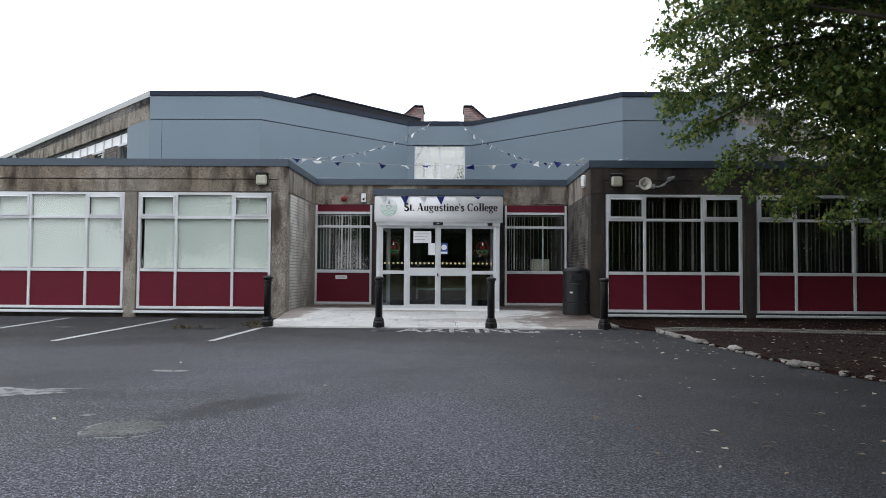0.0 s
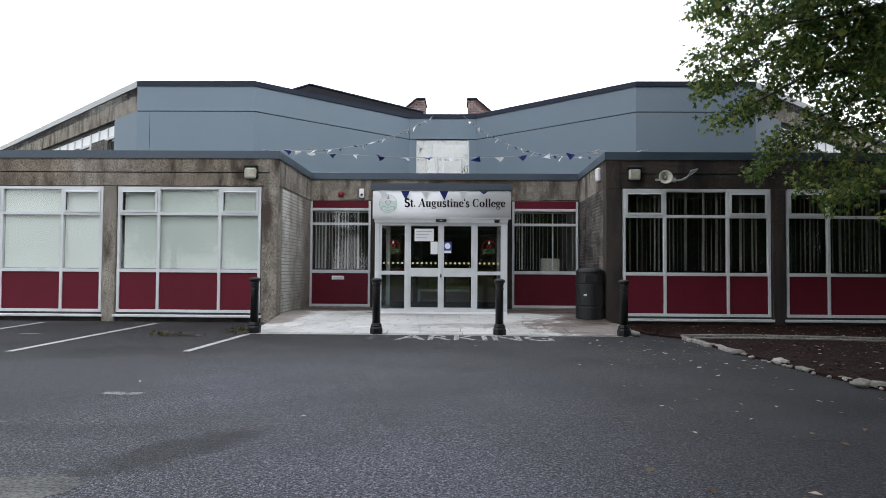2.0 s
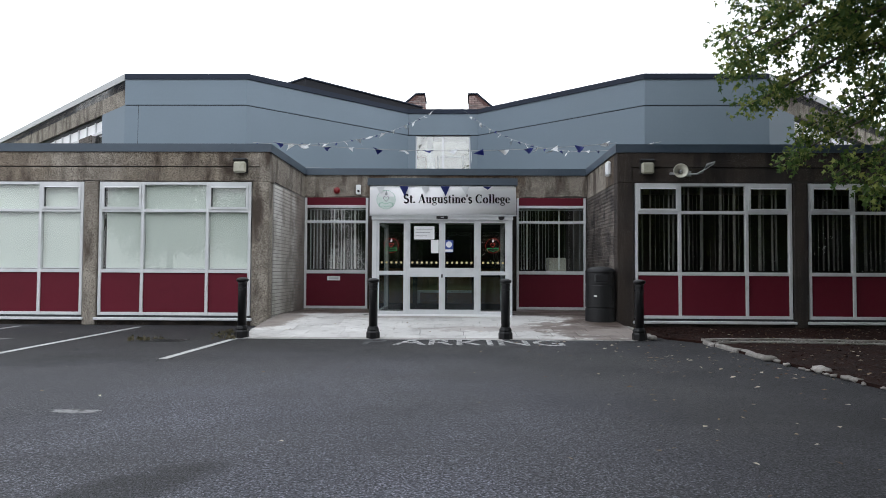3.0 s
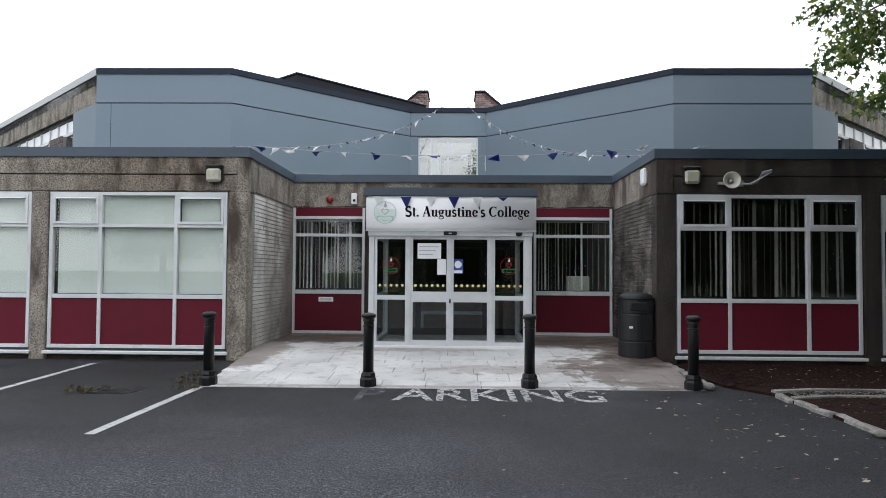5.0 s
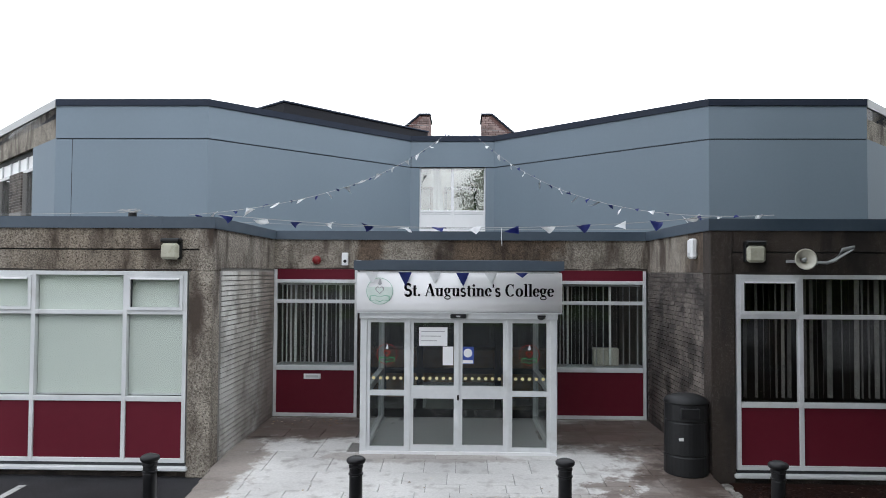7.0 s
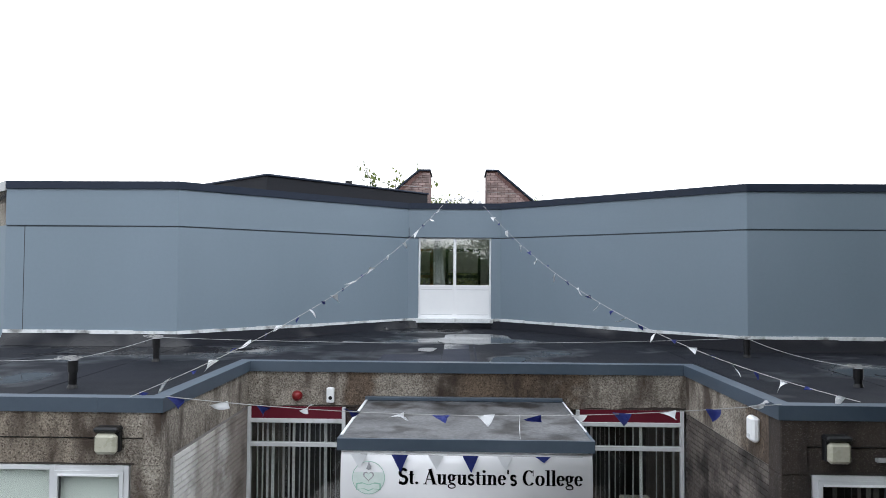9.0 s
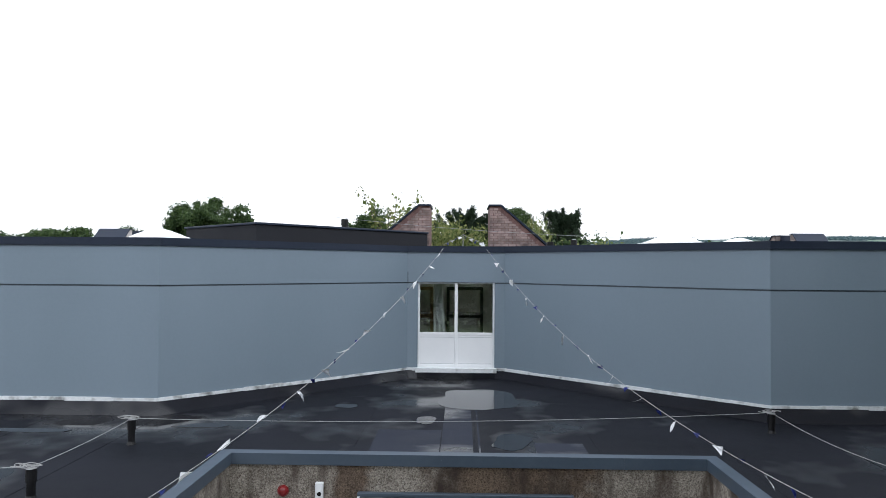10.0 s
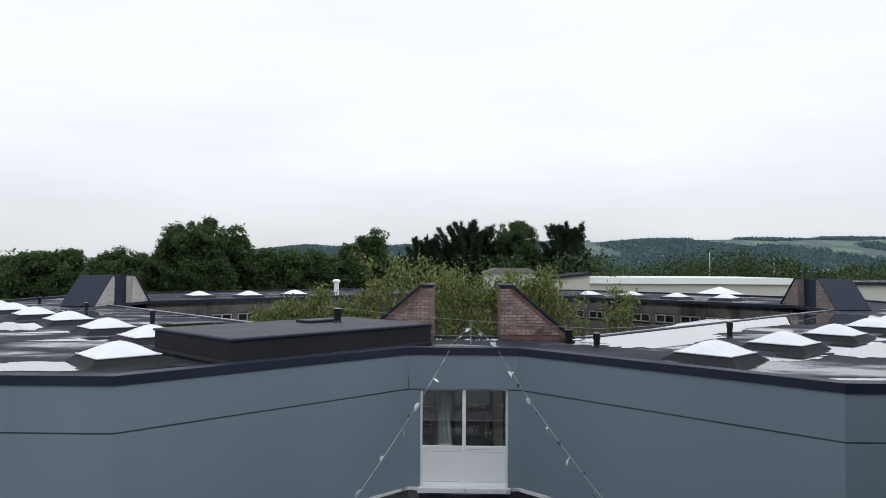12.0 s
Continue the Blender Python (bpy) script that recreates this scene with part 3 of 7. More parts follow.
for k, x in enumerate((-14.2, -10.9, -7.6, -4.45, 6.6, 9.9, 13.2)):
    part("trim_joint", boxed((x - 0.03, x + 0.03, YF - 0.039, YF - 0.03, FAS - 0.002, TOP + 0.002)), FASCIA, trim)
for x in (-0.6, 2.1):
    part("trim_joint", boxed((x - 0.03, x + 0.03, YR - 0.039, YR - 0.03, FAS - 0.002, TOP + 0.002)), FASCIA, trim)

# concrete bands over the windows, with a drip groove
def band(name, x0, x1, material, label):
    w = thing(name, label, "wall", kind="structure")
    part("upper_panel", boxed((x0, x1, YF - 0.01, YF + 0.22, BAND + 0.012, FAS + 0.01), bevel=0.006), material, w)
    part("lower_panel", boxed((x0, x1, YF, YF + 0.22, HEAD, BAND - 0.006), bevel=0.006), material, w)
    part("groove", boxed((x0, x1, YF + 0.035, YF + 0.2, BAND - 0.02, BAND + 0.02)), GAP, w)
    return w


wl_ = band("wall_left", -END, XL - 0.01, CONC, "pebble-dash concrete band over the blinded windows, stained brown")
wr_ = band("wall_right", XR - 0.0, END, CONC_D, "weathered concrete band, tree shade in its dark colour, over the shaded windows")
def mould(parent, p, q, z, high, seed, name="mould_stain"):
    """A thin black growth along a drip edge, with a ragged upper rim."""
    rr = random.Random(seed)
    p, q = Vector(p), Vector(q)
    n = int((q - p).length / 0.06)
    e = (q - p).normalized()
    out = Vector((e.y, -e.x)) * 0.0025
    b = bmesh.new()
    h, prev = high, None
    for k in range(n + 1):
        h = min(high * 1.6, max(0.004, h + rr.uniform(-0.4, 0.4) * high))
        c = p.lerp(q, k / n) + out
        cur = b.verts.new((*c, z)), b.verts.new((*c, z + h))
        if prev:
            b.faces.new((prev[0], cur[0], cur[1], prev[1]))
        prev = cur
    return part(name, b, MOULD, parent, "ragged black mould line")


mould(wl_, (-END, YF), (-4.0, YF), HEAD + 0.006, 0.014, 1)
mould(wr_, (3.7, YF), (END, YF), HEAD + 0.006, 0.02, 2)
# corner piers and piers between window units
UNIT, PITCH = 3.10, 3.42
LW0, RW0 = -4.06, 3.64
part("corner_pier", boxed((LW0 + 0.02, XL - 0.0, YF - 0.012, YF + 0.30, 0.0, HEAD + 0.002), bevel=0.012), CONC, wl_)
part("corner_block", boxed((LW0 + 0.16, XL + 0.004, YF - 0.02, YF + 0.34, HEAD, FAS), bevel=0.01), CONC, wl_)
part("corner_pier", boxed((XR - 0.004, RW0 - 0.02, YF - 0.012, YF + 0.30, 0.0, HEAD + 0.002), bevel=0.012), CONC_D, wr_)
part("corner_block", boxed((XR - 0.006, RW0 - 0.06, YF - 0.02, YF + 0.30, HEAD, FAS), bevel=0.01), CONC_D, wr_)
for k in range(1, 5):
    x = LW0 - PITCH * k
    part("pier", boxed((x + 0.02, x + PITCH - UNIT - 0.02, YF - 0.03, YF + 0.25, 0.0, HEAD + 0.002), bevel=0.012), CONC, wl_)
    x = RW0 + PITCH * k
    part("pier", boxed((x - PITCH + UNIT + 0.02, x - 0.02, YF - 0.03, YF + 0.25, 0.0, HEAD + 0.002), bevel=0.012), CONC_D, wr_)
part("plinth", boxed((-END, LW0 + 0.02, YF + 0.05, YF + 0.3, -0.05, 0.095)), CONC_D, wl_, "dark concrete plinth")
part("plinth", boxed((RW0 - 0.02, END, YF + 0.05, YF + 0.3, -0.05, 0.085)), CONC_D, wr_, "dark concrete plinth")

# recess: return walls (bricks come last), concrete band over the recess windows
ret_l = thing("wall_return_left", "white painted brick return wall under a concrete band", "brick wall", kind="structure")
part("core", boxed((XL - 0.28, XL - 0.018, YF + 0.30, YR + 0.2, 0.0, HEAD + 0.05)), MORTAR, ret_l)
part("concrete_band", boxed((XL - 0.30, XL, YF + 0.342, YR + 0.2, HEAD + 0.05, FAS + 0.01)), CONC, ret_l, "pebble-dash concrete band")
part("corner_strip", boxed((XL - 0.28, XL - 0.03, YF + 0.285, YF + 0.40, 0.0, HEAD + 0.05)), CONC, ret_l)
ret_r = thing("wall_return_right", "grimy grey brick return wall, darkened for shade, under a dirty concrete band", "brick wall", kind="structure")
part("core", boxed((XR + 0.018, XR + 0.28, YF + 0.30, YR + 0.2, 0.0, HEAD + 0.02)), MORTAR, ret_r)
part("concrete_band", boxed((XR, XR + 0.30, YF + 0.305, YR + 0.2, HEAD + 0.02, FAS + 0.01)), CONC, ret_r, "streaked concrete band")
rec = thing("wall_recess", "stained pebble-dash concrete band over the entrance", "wall", kind="structure")
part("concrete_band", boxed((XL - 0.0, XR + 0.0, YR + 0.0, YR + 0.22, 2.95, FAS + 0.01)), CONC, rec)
mould(rec, (XL, YR), (-1.8, YR), 2.955, 0.02, 3)
mould(rec, (1.35, YR), (XR, YR), 2.955, 0.03, 4)
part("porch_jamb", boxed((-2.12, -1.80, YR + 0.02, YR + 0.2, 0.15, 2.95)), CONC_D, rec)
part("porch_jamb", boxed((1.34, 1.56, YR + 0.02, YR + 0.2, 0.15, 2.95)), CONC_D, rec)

# rooms behind the windows
solid("floor_rooms", boxed((-END, XL - 0.28, YF + 0.28, 22.4, -0.05, 0.08), (XR + 0.28, END, YF + 0.28, 22.4, -0.05, 0.08)), CARPET, "dark carpeted floor of the ground floor rooms", "floor")
solid("floor_hall", boxed((XL, XR, YR + 0.2, 22.3, 0.08, 0.17)), TILE, "pale tiled hall floor behind the doors", "floor")
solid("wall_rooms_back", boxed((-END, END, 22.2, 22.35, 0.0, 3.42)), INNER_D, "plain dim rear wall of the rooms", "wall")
solid("wall_room_west", boxed((-END - 0.2, -END, YF, 26.9, 0.0, 3.5)), CONC, "plain end wall of the low block", "wall")
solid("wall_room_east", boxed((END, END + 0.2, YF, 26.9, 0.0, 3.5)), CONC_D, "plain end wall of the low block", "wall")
for k, x in enumerate((XL - 0.27, XR + 0.12)):
    solid(f"wall_partition_{k + 1}", boxed((x, x + 0.15, YR + 0.2, 22.2, 0.08, 3.42)), INNER, "plain hall partition wall", "wall")
solid("ceiling_rooms", boxed((-END, XL - 0.31, YF + 0.22, 22.2, 3.36, 3.41), (XL - 0.31, XR + 0.31, YR + 0.22, 22.2, 3.36, 3.41), (XR + 0.31, END, YF + 0.22, 22.2, 3.36, 3.41)), INNER, "plain ceiling of the ground floor rooms", "ceiling")


# ---- upper building: a ring of wings round a court ----
A, B, CL, CR, C, D = (-9.80, 22.49), (-6.15, 22.49), (-1.69, 26.95), (0.80, 26.95), (5.55, 22.49), (9.16, 22.49)
WX0, WX1, WZ0, WZ1 = -1.42, 0.545, 3.88, 6.03
L1, L2, K1, K2, R2, R1 = (-24.3, 36.5), (-24.3, 56.0), (-9.8, 70.5), (9.16, 70.5), (23.7, 56.0), (23.7, 36.5)
TOPU, FASU, SEAM, BASE = 6.957, 6.80, 6.018, 3.80
IF1, IL1, IL2, IB1, IB2, IR2, IR1, IF2 = (-3.5, 30.6), (-17.4, 44.5), (-17.4, 48.4), (-3.5, 62.3), (2.9, 62.3), (16.8, 48.4), (16.8, 44.5), (2.9, 30.6)
facade = [A, B, CL, CR, C, D]
up = thing("wall_upper", "blue-grey rendered upper wall folding in to a central window", "wall", kind="structure")
part("rendered_wall", strip([A, B, CL, (WX0, 26.95)], 0.0, 0.3, BASE - 0.2, SEAM - 0.016), CLAD, up)
part("rendered_wall", strip([(WX1, 26.95), CR, C, D], 0.0, 0.3, BASE - 0.2, SEAM - 0.016), CLAD, up)
part("rendered_band", strip(facade, -0.004, 0.3, SEAM + 0.016, FASU + 0.01), CLAD, up)
part("seam", strip([A, B, CL, (WX0, 26.95)], 0.02, 0.25, SEAM - 0.02, SEAM + 0.02), SEAMC, up)
part("seam", strip([(WX1, 26.95), CR, C, D], 0.02, 0.25, SEAM - 0.02, SEAM + 0.02), SEAMC, up)
part("lintel", boxed((WX0, WX1, 26.954, 27.25, WZ1 - 0.002, SEAM + 0.012)), GAP, up)
part("seam_upright", boxed((-1.683, -1.668, 26.942, 26.96, SEAM, 6.30)), GAP, up)
part("seam_upright", boxed((-9.40, -9.388, 22.487, 22.50, BASE, SEAM)), GAP, up)
part("sill", boxed((WX0 - 0.05, WX1 + 0.05, 26.87, 27.25, 3.74, 3.86), bevel=0.01), FLASH, up, "pale weathered sill")
PALE = mat("pale_grey_metal_trim", (0.33, 0.34, 0.345, 1), (0.44, 0.45, 0.455, 1), big=0.8, fine=10, rough=(0.35, 0.5), bump=0.02, fine_mix=0.3)
capu = thing("trim_upper", "dark navy metal edge trim round the upper roof", "roof trim", kind="structure")
for k in range(5):
    o, i = offset(facade, -0.035), offset(facade, 0.30)
    part("edge_trim", prism([o[k], o[k + 1], i[k + 1], i[k]], FASU, TOPU), CAP, capu)
loop = [D, R1, R2, K2, K1, L2, L1, A]
oo, ii = offset(loop, -0.03), offset(loop, 0.3)
for k in range(7):
    part("edge_trim", prism([oo[k], oo[k + 1], ii[k + 1], ii[k]], FASU - (0.04 if k in (0, 6) else 0), TOPU), PALE if k in (0, 6) else CAP, capu, "pale metal edge trim" if k in (0, 6) else "")
inner = [IF1, IL1, IL2, IB1, IB2, IR2, IR1, IF2]
part("court_edge", strip(inner, -0.03, 0.22, 6.72, 6.875, True), CAP, capu)
part("court_edge_rail", strip([IF2, IR1][::-1], -0.03, 0.02, 6.875, 6.89), FLASH, capu, "thin pale edge strip")
part("court_edge_rail", strip([IL1, IF1][::-1], -0.03, 0.02, 6.875, 6.89), FLASH, capu, "thin pale edge strip")

rb = bmesh.new()
# The front roof is split round the opening of the added rooflight.
for poly in ([A, B, CL, (-1.2, 26.95), (-1.2, 30.6), IF1], [(0.45, 26.95), CR, C, D, IF2, (0.45, 30.6)], [(-1.2, 26.95), (0.45, 26.95), (0.45, 29.6), (-1.2, 29.6)], [(-1.2, 30.33), (0.45, 30.33), (0.45, 30.6), (-1.2, 30.6)], [IF1, IL1, L1, A], [IL1, IL2, L2, L1], [IL2, IB1, K1, L2], [IB1, IB2, K2, K1], [IB2, IR2, R2, K2], [IR2, IR1, R1, R2], [IR1, IF2, D, R1]):
    cx, cy = sum(p[0] for p in poly) / len(poly), sum(p[1] for p in poly) / len(poly)
    a = sum(p[0] * q[1] - q[0] * p[1] for p, q in zip(poly, poly[1:] + poly[:1]))
    prism(poly if a > 0 else poly[::-1], 6.5, 6.85, rb)
solid("roof_upper", rb, FELT_G, "wide flat grey felt roof with sheets of rainwater", "flat roof")

# felt skirt and pale flashing at the foot of the upper wall
sk = thing("flashing", "dark felt skirt and ragged pale flashing along the wall foot", "flashing", kind="structure")
for pts in ([A, B, CL, (WX0, 26.95)], [(WX1, 26.95), CR, C, D]):
    b = bmesh.new()
    o, i = offset(pts, -0.20), offset(pts, -0.012)
    lo, hi = [b.verts.new((*p, low_z(p.y) + 0.003)) for p in o], [b.verts.new((*p, 3.80)) for p in i]
    for k in range(len(pts) - 1):
        b.faces.new((lo[k], lo[k + 1], hi[k + 1], hi[k]))
    part("felt_skirt", b, FELT, sk)
    rng = random.Random(5)
    for p, q in zip(pts, pts[1:]):
        n = max(2, int((Vector(q) - Vector(p)).length / 0.8))
        for j in range(n):
            a, c = Vector(p).lerp(Vector(q), j / n), Vector(p).lerp(Vector(q), (j + 1) / n)
            z = 3.79 + rng.uniform(-0.012, 0.006)
            part("flashing_piece", strip([a, c], -0.022 - rng.uniform(0, 0.006), -0.002, z, 3.855 + rng.uniform(-0.008, 0.008)), FLASH, sk)
part("felt_skirt", boxed((WX0, WX1, 26.80, 26.95, 3.55, 3.745)), FELT, sk)

# side wings: concrete band, clerestory strip, brick piers
def wing(name, p, q, sgn):
    """A side wall from the corner p towards q: concrete band, pale clerestory panes, narrow windows between brick piers."""
    e = (Vector(q) - Vector(p)).normalized()
    at = lambda d: Vector(p) + e * d
    ln = (Vector(q) - Vector(p)).length
    d0, d1 = (0.0, 0.3) if sgn > 0 else (-0.3, 0.0)
    out = -1 if sgn > 0 else 1
    w = thing(name, "wing wall with a concrete band over clerestory windows and brick piers", "wall", kind="structure")
    part("concrete_band", strip([at(0), at(ln)], d0, d1, SEAM + 0.01, FASU + 0.01), CONC, w)
    part("rendered_end", strip([at(0.0), at(1.87)], d0, d1, 3.4, SEAM + 0.01), CLAD, w)
    part("backing_wall", strip([at(1.87), at(ln)], out * -0.22, out * -0.3, 3.4, SEAM + 0.01), INNER_D, w)
    part("shadow_gap", strip([at(1.87), at(ln)], out * -0.10, out * -0.22, 5.90, SEAM + 0.01), GAP, w)
    d = 1.95
    while d < 15:
        for j in range(3):
            a, c = d + j * 0.83, d + j * 0.83 + 0.75
            part("clerestory_pane", strip([at(a), at(c)], out * -0.12, out * -0.135, 5.56, 5.90), PVC, w, "pale clerestory panel")
            part("mullion", strip([at(c), at(c + 0.08)], out * -0.08, out * -0.16, 4.2, 5.90), WHITE, w)
        part("transom", strip([at(d), at(d + 2.5)], out * -0.08, out * -0.16, 5.48, 5.56), WHITE, w)
        part("window_pane", strip([at(d + 0.05), at(d + 0.6)], out * -0.13, out * -0.14, 3.9, 5.48), GLASS_D, w, "narrow dark window")
        part("brick_pier", strip([at(d + 0.75), at(d + 1.9)], out * 0.05, out * -0.2, 3.4, 5.47), MORTAR, w)
        for r in range(14):
            z = 4.45 + r * 0.075
            part("brick", strip([at(d + 0.745), at(d + 1.905)], out * 0.06, out * 0.02, z, z + 0.062), DBRICK, w)
        d += 2.58
    return w


wing("wall_wing_left", A, L1, -1)
wing("wall_wing_right", D, R1, 1)
for k, (p, q) in enumerate(((R1, R2), (R2, K2), (K2, K1), (K1, L2), (L2, L1))):
    solid(f"wall_outer_{k + 1}", strip([p, q], 0.0, 0.3, -0.1, FASU + 0.01), CONC, "plain concrete outer wall of a far wing", "wall")
solid("wall_wing_foot_left", strip([L1, A], 0.0, 0.3, -0.1, 3.4), CONC, "plain lower wing wall", "wall")
solid("wall_wing_foot_right", strip([D, R1], 0.0, 0.3, -0.1, 3.4), CONC, "plain lower wing wall", "wall")
# walls of the court: concrete band above a window strip
ct = thing("wall_court", "pale concrete court walls with a window strip, darkened for shadow", "wall", kind="structure")
FLASHG = mat("dull_grey_frame", (0.22, 0.23, 0.235, 1), (0.34, 0.35, 0.355, 1), big=1.5, fine=12, rough=(0.4, 0.6))
# Court concrete darkened: the shadow on these walls is in its colour.
CONC_M = mat("shadowed_grey_concrete", (0.05, 0.047, 0.043, 1), (0.15, 0.143, 0.132, 1), big=0.8, fine=20, rough=(0.8, 0.95), bump=0.5, stain=(0.03, 0.028, 0.026, 1), stain_at=(0.5, 0.65), stain_scale=0.8, stain_stretch=(1, 1, 0.4))
part("concrete_band", strip(inner, 0.0, 0.28, 6.05, 6.74), CONC_M, ct)
part("lower_wall", strip(inner, 0.0, 0.28, -0.1, 5.35), CONC_M, ct)
part("backing", strip(inner, 0.2, 0.28, 5.35, 6.05), INNER_D, ct)
part("landing_side", boxed((-3.5, -2.2, 30.42, 30.6, -0.1, 6.74), (1.5, 2.9, 30.42, 30.6, -0.1, 6.74), (-2.2, 1.5, 30.42, 30.6, -0.1, 3.75), (-2.2, 1.5, 30.42, 30.6, 5.85, 6.74)), CONC_M, ct, "court wall round the landing doors")
for p, q in ((IL2, IB1), (IB2, IR2)):
    e = (Vector(q) - Vector(p)).normalized()
    for j in range(12):
        a = Vector(p) + e * (0.5 + j * 1.6)
        part("window_frame", strip([a, a + e * 1.25], 0.05, 0.10, 5.93, 6.0), FLASHG, ct)
        part("window_frame", strip([a, a + e * 1.25], 0.05, 0.10, 5.50, 5.56), FLASHG, ct)
        for d in (0, 0.58, 1.17):
            part("mullion", strip([a + e * d, a + e * (d + 0.08)], 0.05, 0.10, 5.56, 5.93), FLASHG, ct)
        part("pane", strip([a + e * 0.08, a + e * 1.17], 0.075, 0.08, 5.56, 5.93), GLASS_D, ct)
        part("pier", strip([a + e * 1.25, a + e * 1.6], 0.02, 0.2, 5.35, 6.05), CONC_M, ct)
solid("court_ground", prism([(p[0], p[1]) for p in inner][::-1], -0.05, 0.02), MULCH, "dark planted ground of the court", "ground")


# ---- windows of the low block ----
def window_unit(name, x0, y, style, label):
    """A three-bay window: top lights, main panes, maroon panels, sill. style: blind or louvre."""
    w = thing(name, label, "window", at=(x0, y, 0), kind="structure")
    xs = (0.0, 0.89, 2.21, UNIT)
    z_sill, z_pan, z_mid0, z_mid1, z_tr, z_top = 0.24, 1.05, 1.055, 1.125, 2.31, HEAD - 0.005
    f = 0.03
    for k, x in enumerate(xs):
        part("mullion", boxed((x - f if 0 < k < 3 else (x if k == 0 else x - 2 * f), x + f if 0 < k < 3 else (x + 2 * f if k == 0 else x), 0.0, 0.09, 0.20, z_top), bevel=0.004), WHITE, w)
    for z0, z1 in ((z_top - 0.06, z_top), (z_tr - 0.03, z_tr + 0.03), (z_mid0, z_mid1), (0.20, z_sill + 0.02)):
        part("rail", boxed((0.06, UNIT - 0.06, 0.004, 0.086, z0, z1), bevel=0.004), WHITE, w)
    part("window_sill", boxed((-0.05, UNIT + 0.05, -0.07, 0.08, 0.10, 0.155), bevel=0.010), WHITE, w, "white weathered sill")
    part("sill_joint", boxed((0.0, UNIT, 0.02, 0.08, 0.155, 0.20)), GAP, w, "dark joint over the sill")
    for k in range(3):
        a, b = xs[k] + (2 * f if k == 0 else f), xs[k + 1] - (2 * f if k == 2 else f)
        part("panel", boxed((a, b, 0.03, 0.06, z_sill + 0.02, z_mid0)), RED, w, "flat maroon spandrel panel")
        pane = part("pane", boxed((a, b, 0.045, 0.050, z_mid1, z_tr - 0.03)), GLASS, w)
        pane.visible_shadow = False
        if k != 1:
            c = part("casement", boxed((a, a + 0.045, -0.015, 0.05, z_tr + 0.03, z_top - 0.06), (b - 0.045, b, -0.015, 0.05, z_tr + 0.03, z_top - 0.06),
                                       (a + 0.045, b - 0.045, -0.015, 0.05, z_tr + 0.03, z_tr + 0.075), (a + 0.045, b - 0.045, -0.015, 0.05, z_top - 0.105, z_top - 0.06)), WHITE, w, "top-hung casement")
            part("gasket", boxed((a + 0.045, a + 0.060, 0.012, 0.03, z_tr + 0.075, z_top - 0.105), (b - 0.060, b - 0.045, 0.012, 0.03, z_tr + 0.075, z_top - 0.105), (a + 0.060, b - 0.060, 0.012, 0.03, z_top - 0.122, z_top - 0.105)), GAP, c, "black gasket")
            part("vent_strip", boxed((a + 0.05, b - 0.05, -0.025, -0.012, z_top - 0.12, z_top - 0.095)), PVC, c)
            part("pane", boxed((a + 0.045, b - 0.045, 0.02, 0.025, z_tr + 0.075, z_top - 0.105)), GLASS, c).visible_shadow = False
        else:
            part("pane", boxed((a, b, 0.045, 0.050, z_tr + 0.03, z_top - 0.06)), GLASS, w).visible_shadow = False
    return w


rng = random.Random(11)
for k in range(4):
    x0 = LW0 - UNIT - PITCH * k
    window_unit(f"window_{k + 1}", x0, YF, "blind", "white-framed window with maroon panels and drawn pale blinds")
    for j, (a, b) in enumerate(((0.07, 0.86), (0.92, 2.18), (2.24, 3.03))):
        bl = thing("roller_blind", "pale greenish roller blind drawn down behind the glass", "blind", at=(x0, YF + 0.095, 0), group="roller blinds")
        ins = 0.05 if j == 0 else 0.0
        blm = part("sheet", boxed((a + ins, b, 0.0, 0.004, 1.16, HEAD - 0.03)), BLIND, bl)
        part("bottom_bar", boxed((a + ins, b, -0.006, 0.008, 1.135, 1.16)), WHITE, blm)
for k in range(4):
    window_unit(f"window_{k + 5}", RW0 + PITCH * k, YF, "louvre", "white-framed window with maroon panels in the tree's shade")


def louvres(x0, x1, y, z0, z1, gap, seed, open_, label, cloth=LOUVRE):
    """A vertical blind: hanging slats turned at uneven angles under a head rail."""
    r = random.Random(seed)
    v = thing("vertical_blind", label, "blind", at=(x0, y, z0), group="vertical blinds")
    part("head_rail", boxed((0, x1 - x0, -0.02, 0.02, z1 - z0 - 0.03, z1 - z0)), WHITE, v)
    slat = mesh_of("slat", boxed((-0.038, 0.038, -0.001, 0.001, 0.03, z1 - z0 - 0.03)), cloth)
    x = 0.05
    while x < x1 - x0 - 0.04:
        if r.random() > open_:
            part("slat", slat, None, v, at=pose(x, r.uniform(-0.01, 0.01), 0, r.uniform(-0.3, 0.3), r.uniform(-0.4, 0.4), r.choice((82, 86, 76, 60, 95, 102, 120)) + r.uniform(-8, 8)))
        x += gap * r.uniform(0.85, 1.2)
    return v


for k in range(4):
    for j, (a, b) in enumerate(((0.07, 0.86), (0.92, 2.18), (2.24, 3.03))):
        louvres(RW0 + PITCH * k + a, RW0 + PITCH * k + b, YF + 0.22, 1.13, HEAD - 0.03, 0.088, 30 + 3 * k + j, 0.06 if k else 0.12, "grey vertical blind, darkened for shade, hanging open in a dark room", LOUVRE_D)


